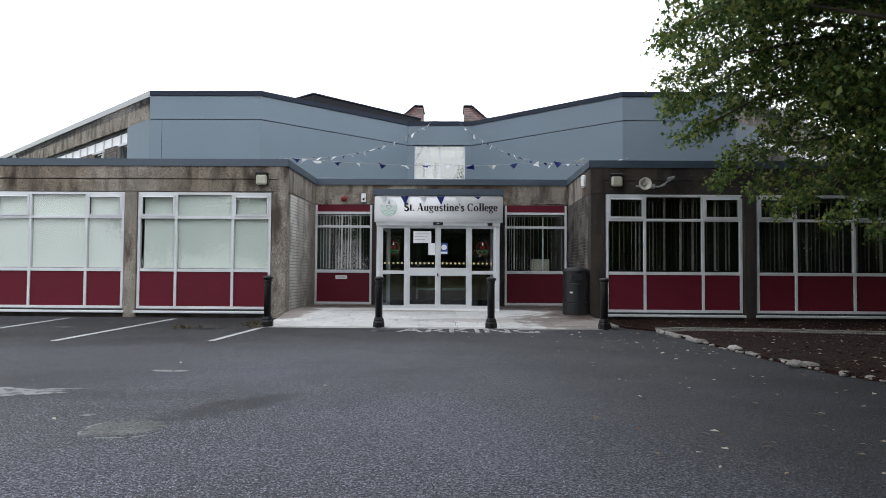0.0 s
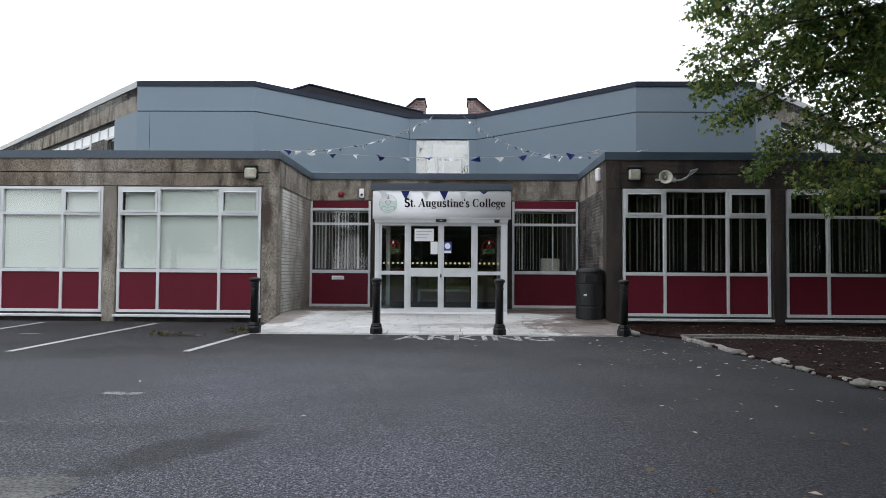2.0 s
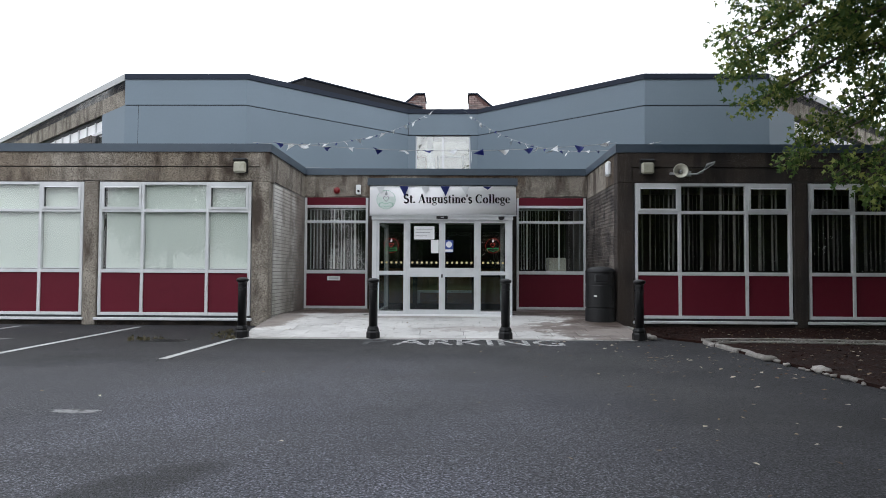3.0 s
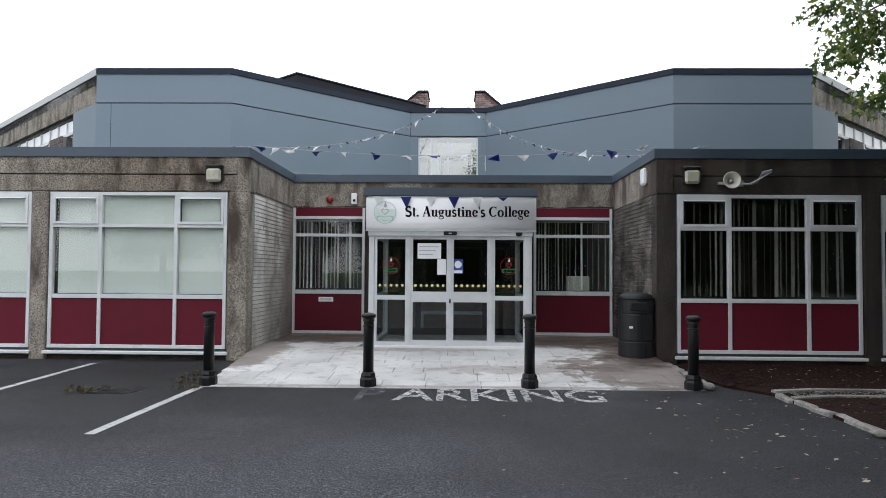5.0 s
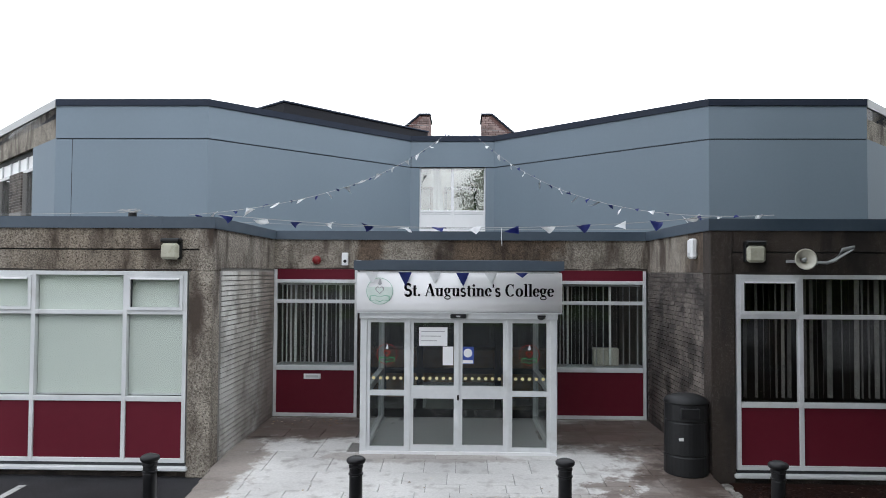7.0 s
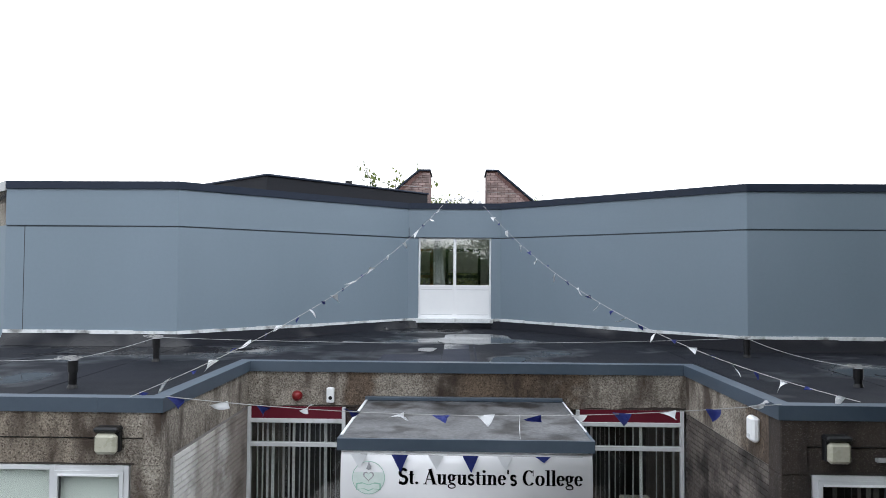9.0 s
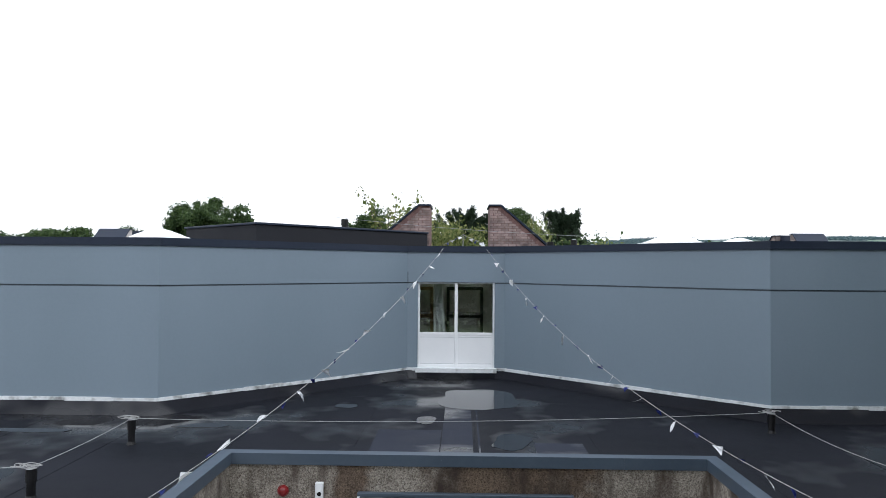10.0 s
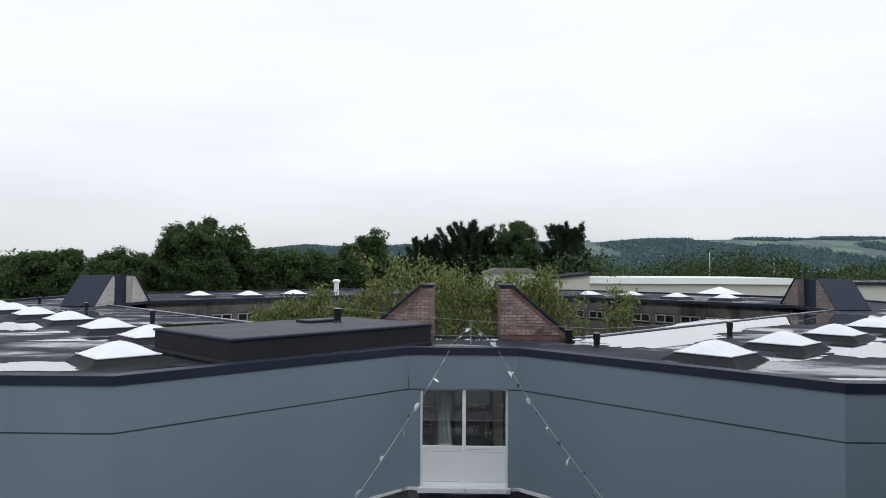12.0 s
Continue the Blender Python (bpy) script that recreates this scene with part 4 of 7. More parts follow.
def recess_window(name, x0, x1, label):
    w = thing(name, label, "window", at=(x0, YR, 0), kind="structure")
    n = x1 - x0
    f = 0.055
    part("mullion", boxed((0, f, -0.03, 0.06, 0.2, 2.94), bevel=0.004), WHITE, w)
    part("mullion", boxed((n - f, n, -0.03, 0.06, 0.2, 2.94), bevel=0.004), WHITE, w)
    for z0, z1 in ((0.20, 0.26), (1.06, 1.145), (2.31, 2.375), (2.69, 2.755)):
        part("rail", boxed((f, n - f, -0.028, 0.058, z0, z1), bevel=0.004), WHITE, w)
    part("panel", boxed((f, n - f, 0.0, 0.03, 0.26, 1.06)), RED, w, "flat maroon panel")
    part("top_panel", boxed((f, n - f, 0.0, 0.03, 2.755, 2.95)), RED, w, "maroon panel under the concrete band")
    part("pane", boxed((f, n - f, 0.012, 0.017, 1.145, 2.31)), GLASS, w).visible_shadow = False
    part("pane", boxed((f, n - f, 0.012, 0.017, 2.375, 2.69)), GLASS, w).visible_shadow = False
    part("kerb", boxed((0, n, -0.05, 0.1, 0.1, 0.2)), KERB, w)
    return w


recess_window("window_9", XL + 0.005, -2.12, "recessed window over a maroon panel with a letter plate")
recess_window("window_10", 1.56, XR - 0.03, "recessed window over a maroon panel beside the porch")
louvres(XL + 0.08, -2.20, YR + 0.16, 1.15, 2.68, 0.085, 71, 0.04, "grey vertical blind hanging half open behind the glass")
louvres(1.64, 2.45, YR + 0.16, 1.15, 2.68, 0.075, 72, 0.0, "pale vertical blind bunched at one side")
louvres(2.45, XR - 0.1, YR + 0.16, 1.15, 2.68, 0.13, 73, 0.15, "grey vertical blind hanging open")
lp = thing("letter_plate", "small brushed metal letter plate on the maroon panel", "letter plate", at=(-2.96, YR - 0.003, 0.94))
lpp = part("plate", boxed((-0.16, 0.16, -0.012, 0.003, -0.05, 0.05), bevel=0.004), STEEL, lp)
part("flap", boxed((-0.12, 0.12, -0.018, -0.011, -0.02, 0.022), bevel=0.003), WHITE, lpp)
hb = thing("wall_heater", "cream box standing on the inner window ledge", "heater", at=(2.58, YR + 0.36, 1.08))
part("body", boxed((-0.24, 0.24, -0.1, 0.1, 0.06, 0.40), bevel=0.02), CREAM, hb)
for k in range(7):
    part("fin", boxed((-0.2 + k * 0.06, -0.17 + k * 0.06, -0.106, -0.098, 0.10, 0.36)), CREAM, hb)
solid("sill_inner_1", boxed((XL, -2.12, YR + 0.06, YR + 0.55, 1.06, 1.14)), WHITE, "white inner window ledge", "window ledge")
solid("sill_inner_2", boxed((1.56, XR, YR + 0.06, YR + 0.55, 1.06, 1.14)), WHITE, "white inner window ledge", "window ledge")

# ---- porch: silver sign, canopy, glazed doors ----
PX0, PX1, PY = -1.70, 1.26, 16.80
PZ = 0.18
door = thing("door_1", "silver-framed glazed porch with closed sliding entrance doors", "entrance doors", at=(0, PY, 0), kind="structure")
for x0, x1 in ((PX0, PX0 + 0.10), (PX1 - 0.10, PX1)):
    part("post", boxed((x0, x1, 0.0, 0.12, PZ, 2.26), bevel=0.005), WHITE, door)
part("head_rail", boxed((PX0 - 0.01, PX1 + 0.01, -0.05, 0.12, 2.20, 2.29), bevel=0.006), WHITE, door)
part("threshold", boxed((PX0, PX1, -0.03, 0.12, PZ - 0.06, PZ + 0.035)), STEEL, door, "dull metal threshold")
bays = ((PX0 + 0.10, -0.985), (-0.945, -0.235), (-0.205, 0.505), (0.545, PX1 - 0.10))
for k, (a, b) in enumerate(bays):
    side = k in (0, 3)
    leaf = part("side_light" if side else "sliding_leaf", boxed((a, a + 0.05, 0.02, 0.07, PZ + 0.035, 2.20), (b - 0.05, b, 0.02, 0.07, PZ + 0.035, 2.20), (a + 0.05, b - 0.05, 0.02, 0.07, PZ + 0.035, PZ + (0.10 if side else 0.13)),
                (a + 0.05, b - 0.05, 0.02, 0.07, 2.14, 2.20), (a + 0.05, b - 0.05, 0.02, 0.07, 1.04 if side else 1.0, 1.12 if side else 1.19)), WHITE, door)
    part("pane", boxed((a + 0.05, b - 0.05, 0.042, 0.048, PZ + (0.10 if side else 0.13), 1.04 if side else 1.0)), GLASS_D, leaf).visible_shadow = False
    part("pane", boxed((a + 0.05, b - 0.05, 0.042, 0.048, 1.12 if side else 1.19, 2.14)), GLASS_D, leaf).visible_shadow = False
    n = 5 if side else 6
    for j in range(n):
        x = a + 0.05 + (b - a - 0.1) * (j + 0.5) / n + (0.0 if side else -0.005)
        part("safety_dot", lathe([(0.025, 0), (0.025, 0.002)], 12), YELLOW, leaf, "pale yellow safety dot" if j == 0 else "", at=pose(x, 0.041, 1.30, 90))
    part("mullion", boxed((b, b + (0.04 if k != 1 else 0.03), 0.0, 0.10, PZ + 0.035, 2.20)), WHITE, door) if k < 3 else None
part("lock", boxed((-0.235, -0.205, -0.012, 0.02, 0.98, 1.06), bevel=0.004), BLACK, door, "small black lock")
for x in (PX0 + 0.0, PX1 - 0.10):
    sd = part("side_glazing", boxed((x, x + 0.10, 0.12, 0.18, PZ, 2.26), (x, x + 0.10, 2.44, 2.53, PZ, 2.26), (x, x + 0.10, 0.18, 2.44, PZ, PZ + 0.08), (x, x + 0.10, 0.18, 2.44, 1.02, 1.12), (x, x + 0.10, 0.18, 2.44, 2.18, 2.26)), WHITE, door)
    part("pane", boxed((x + 0.045, x + 0.05, 0.18, 2.44, PZ + 0.08, 1.02), (x + 0.045, x + 0.05, 0.18, 2.44, 1.12, 2.18)), GLASS, sd).visible_shadow = False
solid("floor_porch", boxed((PX0, PX1, PY + 0.12, YR + 0.22, 0.05, PZ)), TILE, "pale tiled porch floor", "floor")
solid("ceiling_porch", boxed((PX0 + 0.1, PX1 - 0.1, PY + 0.12, YR + 0.02, 2.34, 2.38)), INNER, "plain porch ceiling", "ceiling")
inn = thing("door_2", "inner glazed doors with oak frames behind the porch", "inner doors", at=(0, YR + 0.1, 0), kind="structure")
for a, b in ((-1.78, -0.95), (-0.95, -0.22), (-0.22, 0.52), (0.52, 1.32)):
    lf = part("leaf", boxed((a, a + 0.06, 0, 0.05, PZ, 2.2), (b - 0.06, b, 0, 0.05, PZ, 2.2), (a + 0.06, b - 0.06, 0, 0.05, PZ, PZ + 0.15), (a + 0.06, b - 0.06, 0, 0.05, 1.0, 1.10), (a + 0.06, b - 0.06, 0, 0.05, 2.1, 2.2)), BLACK, inn)
    part("pane", boxed((a + 0.06, b - 0.06, 0.02, 0.025, PZ + 0.15, 1.0), (a + 0.06, b - 0.06, 0.02, 0.025, 1.10, 2.1)), GLASS, lf).visible_shadow = False
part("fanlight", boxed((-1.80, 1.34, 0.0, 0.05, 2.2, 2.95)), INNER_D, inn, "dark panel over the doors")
bench = thing("hall_bench", "low pale bench standing on the hall floor", "bench", at=(-0.2, 20.6, 0.17))
part("seat", boxed((-0.85, 0.85, -0.2, 0.2, 0.40, 0.46), bevel=0.01), PVC, bench)
for x in (-0.75, 0.69):
    part("leg", boxed((x, x + 0.06, -0.18, 0.18, 0, 0.40)), STEEL, bench)
desk = thing("reception_desk", "oak reception desk at the rear of the hall", "desk", at=(-0.2, 21.6, 0.17))
part("front_panel", boxed((-1.6, 1.6, 0, 0.05, 0, 1.0)), WOOD, desk)
part("desk_top", boxed((-1.65, 1.65, -0.05, 0.5, 1.0, 1.05), bevel=0.008), WOOD, desk)
# canopy with sign
can = thing("canopy", "flat porch canopy with a grey metal edge and mottled felt top", "canopy", at=(0, 0, 0))
part("soffit_box", boxed((PX0 - 0.02, PX1 + 0.03, PY - 0.02, YR - 0.002, 2.29, 2.92)), STEEL, can)
part("edge_trim", boxed((-1.80, 1.36, 16.72, 16.76, 2.93, 3.075), (-1.80, -1.76, 16.76, YR - 0.002, 2.93, 3.075), (1.32, 1.36, 16.76, YR - 0.002, 2.93, 3.075)), FASCIA, can, "slate grey metal edge")
part("deck", boxed((-1.76, 1.32, 16.76, YR - 0.002, 2.92, 3.068)), FELT_P, can, "mottled wet grey felt")
part("back_upstand", boxed((-1.80, 1.34, YR - 0.09, YR - 0.003, 3.068, 3.13), bevel=0.01), FASCIA, can)
part("edge_strip", boxed((-1.79, -1.755, 16.9, YR - 0.1, 3.07, 3.085)), FLASH, can, "pale bare edge strip")
part("edge_strip", boxed((1.325, 1.350, 17.2, YR - 0.1, 3.07, 3.082)), FLASH, can)
sg = bmesh.new()
prof = [(-0.02, 2.905), (-0.055, 2.86), (-0.075, 2.78), (-0.085, 2.60), (-0.085, 2.45), (-0.075, 2.36), (-0.05, 2.312), (-0.02, 2.30)]
sx0, sx1, sy = -1.745, 1.325, PY - 0.03
va, vb = [sg.verts.new((sx0, sy + p[0], p[1])) for p in prof], [sg.verts.new((sx1, sy + p[0], p[1])) for p in prof]
for k in range(len(prof) - 1):
    sg.faces.new((va[k], vb[k], vb[k + 1], va[k + 1]))
wa, wb = [sg.verts.new((sx, sy + 0.03, z)) for sx in (sx0,) for z in (2.905, 2.30)], [sg.verts.new((sx1, sy + 0.03, z)) for z in (2.905, 2.30)]
sg.faces.new(va[::-1] + [wa[0], wa[1]][::1][::-1][::-1])
sg.faces.new(vb + [wb[1], wb[0]])
sg.faces.new((wa[0], wb[0], vb[0], va[0]))
sg.faces.new((wa[1], va[-1], vb[-1], wb[1]))
sign = thing("fascia_sign", "curved brushed silver sign with black serif lettering over the doors", "sign")
part("board", sg, STEEL, sign, smooth=True)
part("bottom_lip", boxed((sx0 - 0.01, sx1 + 0.01, sy - 0.06, sy + 0.03, 2.285, 2.302)), WHITE, sign)
yl = sy - 0.089


def serif_word(text, parent, material, at, width, cap):
    """Bold serif letters drawn with a pen that is thick on uprights and thin on level strokes; each a part."""
    TK, TN, XH = 0.172, 0.055, 0.66

    def arc(cx, cy, rx, ry, a0, a1, n=22):
        return [(cx + rx * math.cos(math.radians(a0 + (a1 - a0) * k / n)), cy + ry * math.sin(math.radians(a0 + (a1 - a0) * k / n))) for k in range(n + 1)]

    def serif(x, y, half=0.15):
        return ("bar", x - half, x + half, y, y + 0.05)

    def flag(x, y):
        return ("bar", x - 0.17, x, y - 0.055, y)

    G = {
        "S": (0.62, [("pen", arc(0.29, 0.735, 0.19, 0.235, 25, 262) + arc(0.29, 0.26, 0.22, 0.24, 82, -152), 0.185), ("bar", 0.45, 0.485, 0.72, 1.0), ("bar", 0.05, 0.085, 0.0, 0.29)]),
        "s": (0.46, [("pen", arc(0.21, 0.49, 0.125, 0.15, 25, 262, 14) + arc(0.21, 0.175, 0.145, 0.155, 82, -152, 14), 0.145), ("bar", 0.315, 0.34, 0.47, 0.67), ("bar", 0.05, 0.075, -0.01, 0.19)]),
        "t": (0.38, [("pen", [(0.17, 0.86), (0.17, 0.2)] + arc(0.27, 0.15, 0.10, 0.13, 180, 300, 8), 0), ("bar", 0.02, 0.34, 0.60, 0.655)]),
        ".": (0.26, [("dot", 0.12, 0.08, 0.09)]),
        "'": (0.22, [("pen", [(0.1, 1.0), (0.1, 0.72)], 0.11)]),
        "A": (0.78, [("pen", [(0.08, 0.0), (0.37, 1.0)], 0.06), ("pen", [(0.36, 1.0), (0.64, 0.0)], 0.19), ("bar", 0.18, 0.55, 0.30, 0.36), serif(0.08, 0.0, 0.11), serif(0.64, 0.0, 0.16)]),
        "u": (0.66, [("pen", [(0.16, XH), (0.16, 0.22)] + arc(0.29, 0.18, 0.13, 0.16, 180, 330, 10) + [(0.47, 0.16)], 0), ("pen", [(0.47, XH), (0.47, 0.0)], 0), flag(0.16, XH), flag(0.47, XH), ("bar", 0.47, 0.63, 0.0, 0.05)]),
        "g": (0.56, [("pen", arc(0.24, 0.45, 0.15, 0.20, 0, 360), 0), ("pen", arc(0.26, -0.10, 0.21, 0.13, 0, 360), 0.075), ("pen", [(0.16, 0.28), (0.12, 0.16), (0.2, 0.10), (0.36, 0.06), (0.45, -0.04)], 0.11), ("bar", 0.36, 0.54, 0.57, 0.65)]),
        "i": (0.34, [("pen", [(0.17, XH), (0.17, 0.0)], 0), serif(0.17, 0.0), flag(0.17, XH), ("dot", 0.16, 0.88, 0.10)]),
        "n": (0.66, [("pen", [(0.16, XH), (0.16, 0.0)], 0), ("pen", [(0.16, 0.48)] + arc(0.34, 0.46, 0.13, 0.17, 130, 0, 10) + [(0.47, 0.0)], 0), serif(0.16, 0.0), serif(0.47, 0.0), flag(0.16, XH)]),
        "e": (0.52, [("pen", [(0.43, 0.37)] + arc(0.255, 0.34, 0.175, 0.30, 8, 325, 26), 0), ("bar", 0.1, 0.46, 0.34, 0.39)]),
        "C": (0.78, [("pen", arc(0.40, 0.5, 0.30, 0.47, 48, 318, 30), 0), ("bar", 0.62, 0.66, 0.64, 1.0)]),
        "o": (0.60, [("pen", arc(0.28, 0.33, 0.20, 0.305, 0, 360, 28), 0)]),
        "l": (0.34, [("pen", [(0.17, 1.02), (0.17, 0.0)], 0), serif(0.17, 0.0), flag(0.17, 1.02)]),
        " ": (0.30, [])}
    total = sum(G[c][0] for c in text)
    sx = width / total
    x0 = 0.0
    for k, ch in enumerate(text):
        w_, shapes = G[ch]
        if shapes:
            b = bmesh.new()
            for lay, sh in enumerate(shapes):
                y = -0.0015 * lay
                if sh[0] == "bar":
                    q = [(sh[1], sh[3]), (sh[2], sh[3]), (sh[2], sh[4]), (sh[1], sh[4])]
                    b.faces.new([b.verts.new((u * sx, y, v * cap)) for u, v in q])
                elif sh[0] == "dot":
                    b.faces.new([b.verts.new(((sh[1] + sh[3] * math.cos(a)) * sx, y, (sh[2] + sh[3] * math.sin(a)) * cap)) for a in (2 * math.pi * m_ / 14 for m_ in range(14))])
                else:
                    pts, prev = [Vector(u) for u in sh[1]], None
                    for m_, c in enumerate(pts):
                        e = (pts[min(m_ + 1, len(pts) - 1)] - pts[max(m_ - 1, 0)]).normalized()
                        h = 0.5 * (sh[2] if sh[2] else TN + (TK - TN) * abs(e.y) ** 1.4)
                        nn = Vector((-e.y, e.x)) * h
                        cur = [b.verts.new(((c + s_ * nn).x * sx, y, (c + s_ * nn).y * cap)) for s_ in (1, -1)]
                        if prev:
                            b.faces.new((prev[0], prev[1], cur[1], cur[0]))
                        prev = cur
            bmesh.ops.solidify(b, geom=list(b.faces), thickness=0.003)
            part("letter", b, material, parent, "black serif letter" if k == 0 else "", at=Matrix.Translation((at[0] + x0 * sx, at[1], at[2])))
        x0 += w_


serif_word("St. Augustine's College", sign, INK, (-1.035, yl - 0.002, 2.545), 2.24, 0.185)


def ring(r0, r1, seg=28, y=0.002):
    b = bmesh.new()
    i = [b.verts.new((r0 * math.cos(2 * math.pi * k / seg), 0, r0 * math.sin(2 * math.pi * k / seg))) for k in range(seg)]
    o = [b.verts.new((r1 * math.cos(2 * math.pi * k / seg), 0, r1 * math.sin(2 * math.pi * k / seg))) for k in range(seg)]
    for k in range(seg):
        b.faces.new((i[k], i[(k + 1) % seg], o[(k + 1) % seg], o[k]))
    return b


def blob(pts):
    b = bmesh.new()
    b.faces.new([b.verts.new((x, 0, z)) for x, z in pts])
    return b


def emblem(parent, at, s, ring_m, book_m, heart_m, flame_m):
    """A round crest in plain shapes: ring, open book, heart, flame."""
    T = Matrix.Translation(at) @ Matrix.Scale(s, 4)
    part("crest_ring", ring(0.965, 1.0), ring_m, parent, at=T)
    lo = [(-0.75, -0.75), (-0.75, -0.35), (-0.4, -0.28), (0, -0.42), (0.4, -0.28), (0.75, -0.35), (0.75, -0.75), (0.3, -0.68), (0, -0.82), (-0.3, -0.68)]
    ins = [(x * 0.90, -0.56 + (z + 0.56) * 0.74) for x, z in lo]
    b = bmesh.new()
    o, i = [b.verts.new((x, 0, z)) for x, z in lo], [b.verts.new((x, 0, z)) for x, z in ins]
    for k in range(len(lo)):
        j = (k + 1) % len(lo)
        b.faces.new((o[k], o[j], i[j], i[k]))
    part("crest_book", b, book_m, parent, at=T)
    heart = [(0.34 * 16 * math.sin(a) ** 3 / 16, 0.1 + 0.34 * (13 * math.cos(a) - 5 * math.cos(2 * a) - 2 * math.cos(3 * a) - math.cos(4 * a)) / 16) for a in (2 * math.pi * k / 24 for k in range(24))]
    b = bmesh.new()
    o, i = [b.verts.new((x, -0.001, z)) for x, z in heart], [b.verts.new((x * 0.74, -0.001, 0.07 + (z - 0.07) * 0.74)) for x, z in heart]
    for k in range(24):
        b.faces.new((o[k], o[(k + 1) % 24], i[(k + 1) % 24], i[k]))
    part("crest_heart", b, heart_m, parent, at=T)
    part("crest_flame", blob([(-0.14, 0.55), (0, 0.45), (0.15, 0.55), (0.12, 0.75), (0.0, 1.02), (-0.04, 0.8)]), flame_m, parent, at=T)


LGREEN = mat("washed_green_print", (0.60, 0.69, 0.64, 1), (0.70, 0.77, 0.73, 1), big=6, rough=(0.4, 0.5))
part("crest_fill", blob([(0.19 * math.cos(a), 0.19 * math.sin(a)) for a in (math.radians(-200 + 220 * k / 20) for k in range(21))]), LGREEN, sign, at=Matrix.Translation((-1.40, yl - 0.0005, 2.615)))
emblem(sign, (-1.40, yl - 0.002, 2.615), 0.20, PGREEN, PGREEN, PGREY, PGREY)
for x in (-1.30, 0.85):
    em = thing("door_emblem", "round crest sticker in green, red and white on the door glass", "sticker", at=(x, PY + 0.038, 1.66), group="door stickers")
    emblem(em, (0, 0, 0), 0.155, DRED, GREEN, DRED, PAPER)


def notice(x0, x1, z0, z1, y, label, lines, material=PAPER, ink=PGREY):
    t = thing("notice", label, "notice", at=(x0, y, z0))
    sheet = part("sheet", boxed((0, x1 - x0, -0.001, 0.0015, 0, z1 - z0)), material, t)
    for k in range(lines):
        z = (z1 - z0) * (1 - (k + 1) / (lines + 1))
        part("print", boxed((0.08 * (x1 - x0), (0.9 - 0.13 * (k % 3)) * (x1 - x0), -0.003, -0.001, z, z + 0.012)), ink, sheet)
    return t


notice(-0.815, -0.385, 1.79, 2.07, PY + 0.036, "white notice sheet taped to the door glass", 3)
notice(-0.455, -0.295, 1.50, 1.78, PY + 0.038, "small plain white notice on the door glass", 0)
nb = notice(-0.165, 0.015, 1.52, 1.78, PY + 0.036, "blue and white sticker on the door glass", 0, BLUEP)
part("roundel", lathe([(0.066, 0), (0.066, 0.002)], 20), PAPER, nb, "white roundel", at=pose(0.09, -0.001, 0.165, 90))
part("white_foot", boxed((0.012, 0.168, -0.003, -0.001, 0.01, 0.06)), PAPER, nb)
sen = thing("door_sensor", "small black door sensor over the leaves", "sensor", at=(-0.22, PY - 0.055, 2.245))
senb = part("body", boxed((-0.12, 0.12, -0.06, 0.004, -0.03, 0.035), bevel=0.012), BLACK, sen)
part("lens", boxed((-0.03, 0.03, -0.064, -0.058, -0.012, 0.012)), PGREY, senb)
sen2 = thing("alarm_eye", "small black dome camera under the sign", "sensor", at=(1.02, PY - 0.055, 2.245))
part("dome", lathe([(0.06, 0.0), (0.055, -0.025), (0.03, -0.045), (0.005, -0.05)], 16), BLACK, sen2, smooth=True)
part("base", boxed((-0.06, 0.06, -0.05, 0.02, 0.0, 0.02)), BLACK, sen2)

# ---- fixtures on the walls ----
def bulkhead(x, y, z, turn, label):
    t = thing("wall_lamp", label, "lamp", at=(x, y, z), turn=turn, group="wall lamps")
    bkp = part("back_plate", boxed((-0.13, 0.13, -0.05, 0.03, -0.13, 0.15), bevel=0.01), BIN, t)
    part("diffuser", boxed((-0.125, 0.125, -0.14, -0.045, -0.14, 0.09), bevel=0.035), LAMPG, t, "yellowed lamp glass")
    part("hood", boxed((-0.14, 0.14, -0.13, 0.03, 0.10, 0.16), bevel=0.02), BIN, bkp)
    return t


bulkhead(-4.26, YF - 0.045, 3.20, 0, "square bulkhead lamp with yellowed glass on the concrete band")
bulkhead(3.86, YF - 0.045, 3.20, 0, "square bulkhead lamp on the dark concrete band")
pir = thing("flood_sensor", "white rounded alarm box on the return wall", "alarm box", at=(XR - 0.002, 16.66, 3.27), turn=90)
part("case", boxed((-0.10, 0.10, -0.002, 0.10, -0.15, 0.15), bevel=0.03), PVC, pir)
part("strap", boxed((-0.03, 0.03, 0.098, 0.108, -0.10, -0.06)), WHITE, pir)
bell = thing("fire_alarm", "round red alarm sounder on the concrete band", "alarm", at=(-2.90, YR, 3.12))
part("dome", lathe([(0.075, 0), (0.075, 0.03), (0.06, 0.07), (0.03, 0.085), (0.005, 0.088)], 18), REDP, bell, smooth=True, at=pose(0, 0.002, 0, 90))
part("base", lathe([(0.085, 0), (0.085, 0.02)], 18), REDP, bell, at=pose(0, 0.002, 0, 90))
cb = thing("alarm_box", "small white alarm box with a dark lens", "alarm box", at=(-2.36, YR, 3.15))
cbc = part("case", boxed((-0.06, 0.06, -0.07, 0.002, -0.13, 0.11), bevel=0.012), PVC, cb)
part("lens", lathe([(0.03, 0), (0.03, 0.012)], 14), BLACK, cbc, at=pose(0.005, -0.068, -0.05, 90))
horn = thing("horn_speaker", "grey horn loudspeaker on the dark concrete band", "loudspeaker", at=(4.50, YF - 0.02, 3.08))
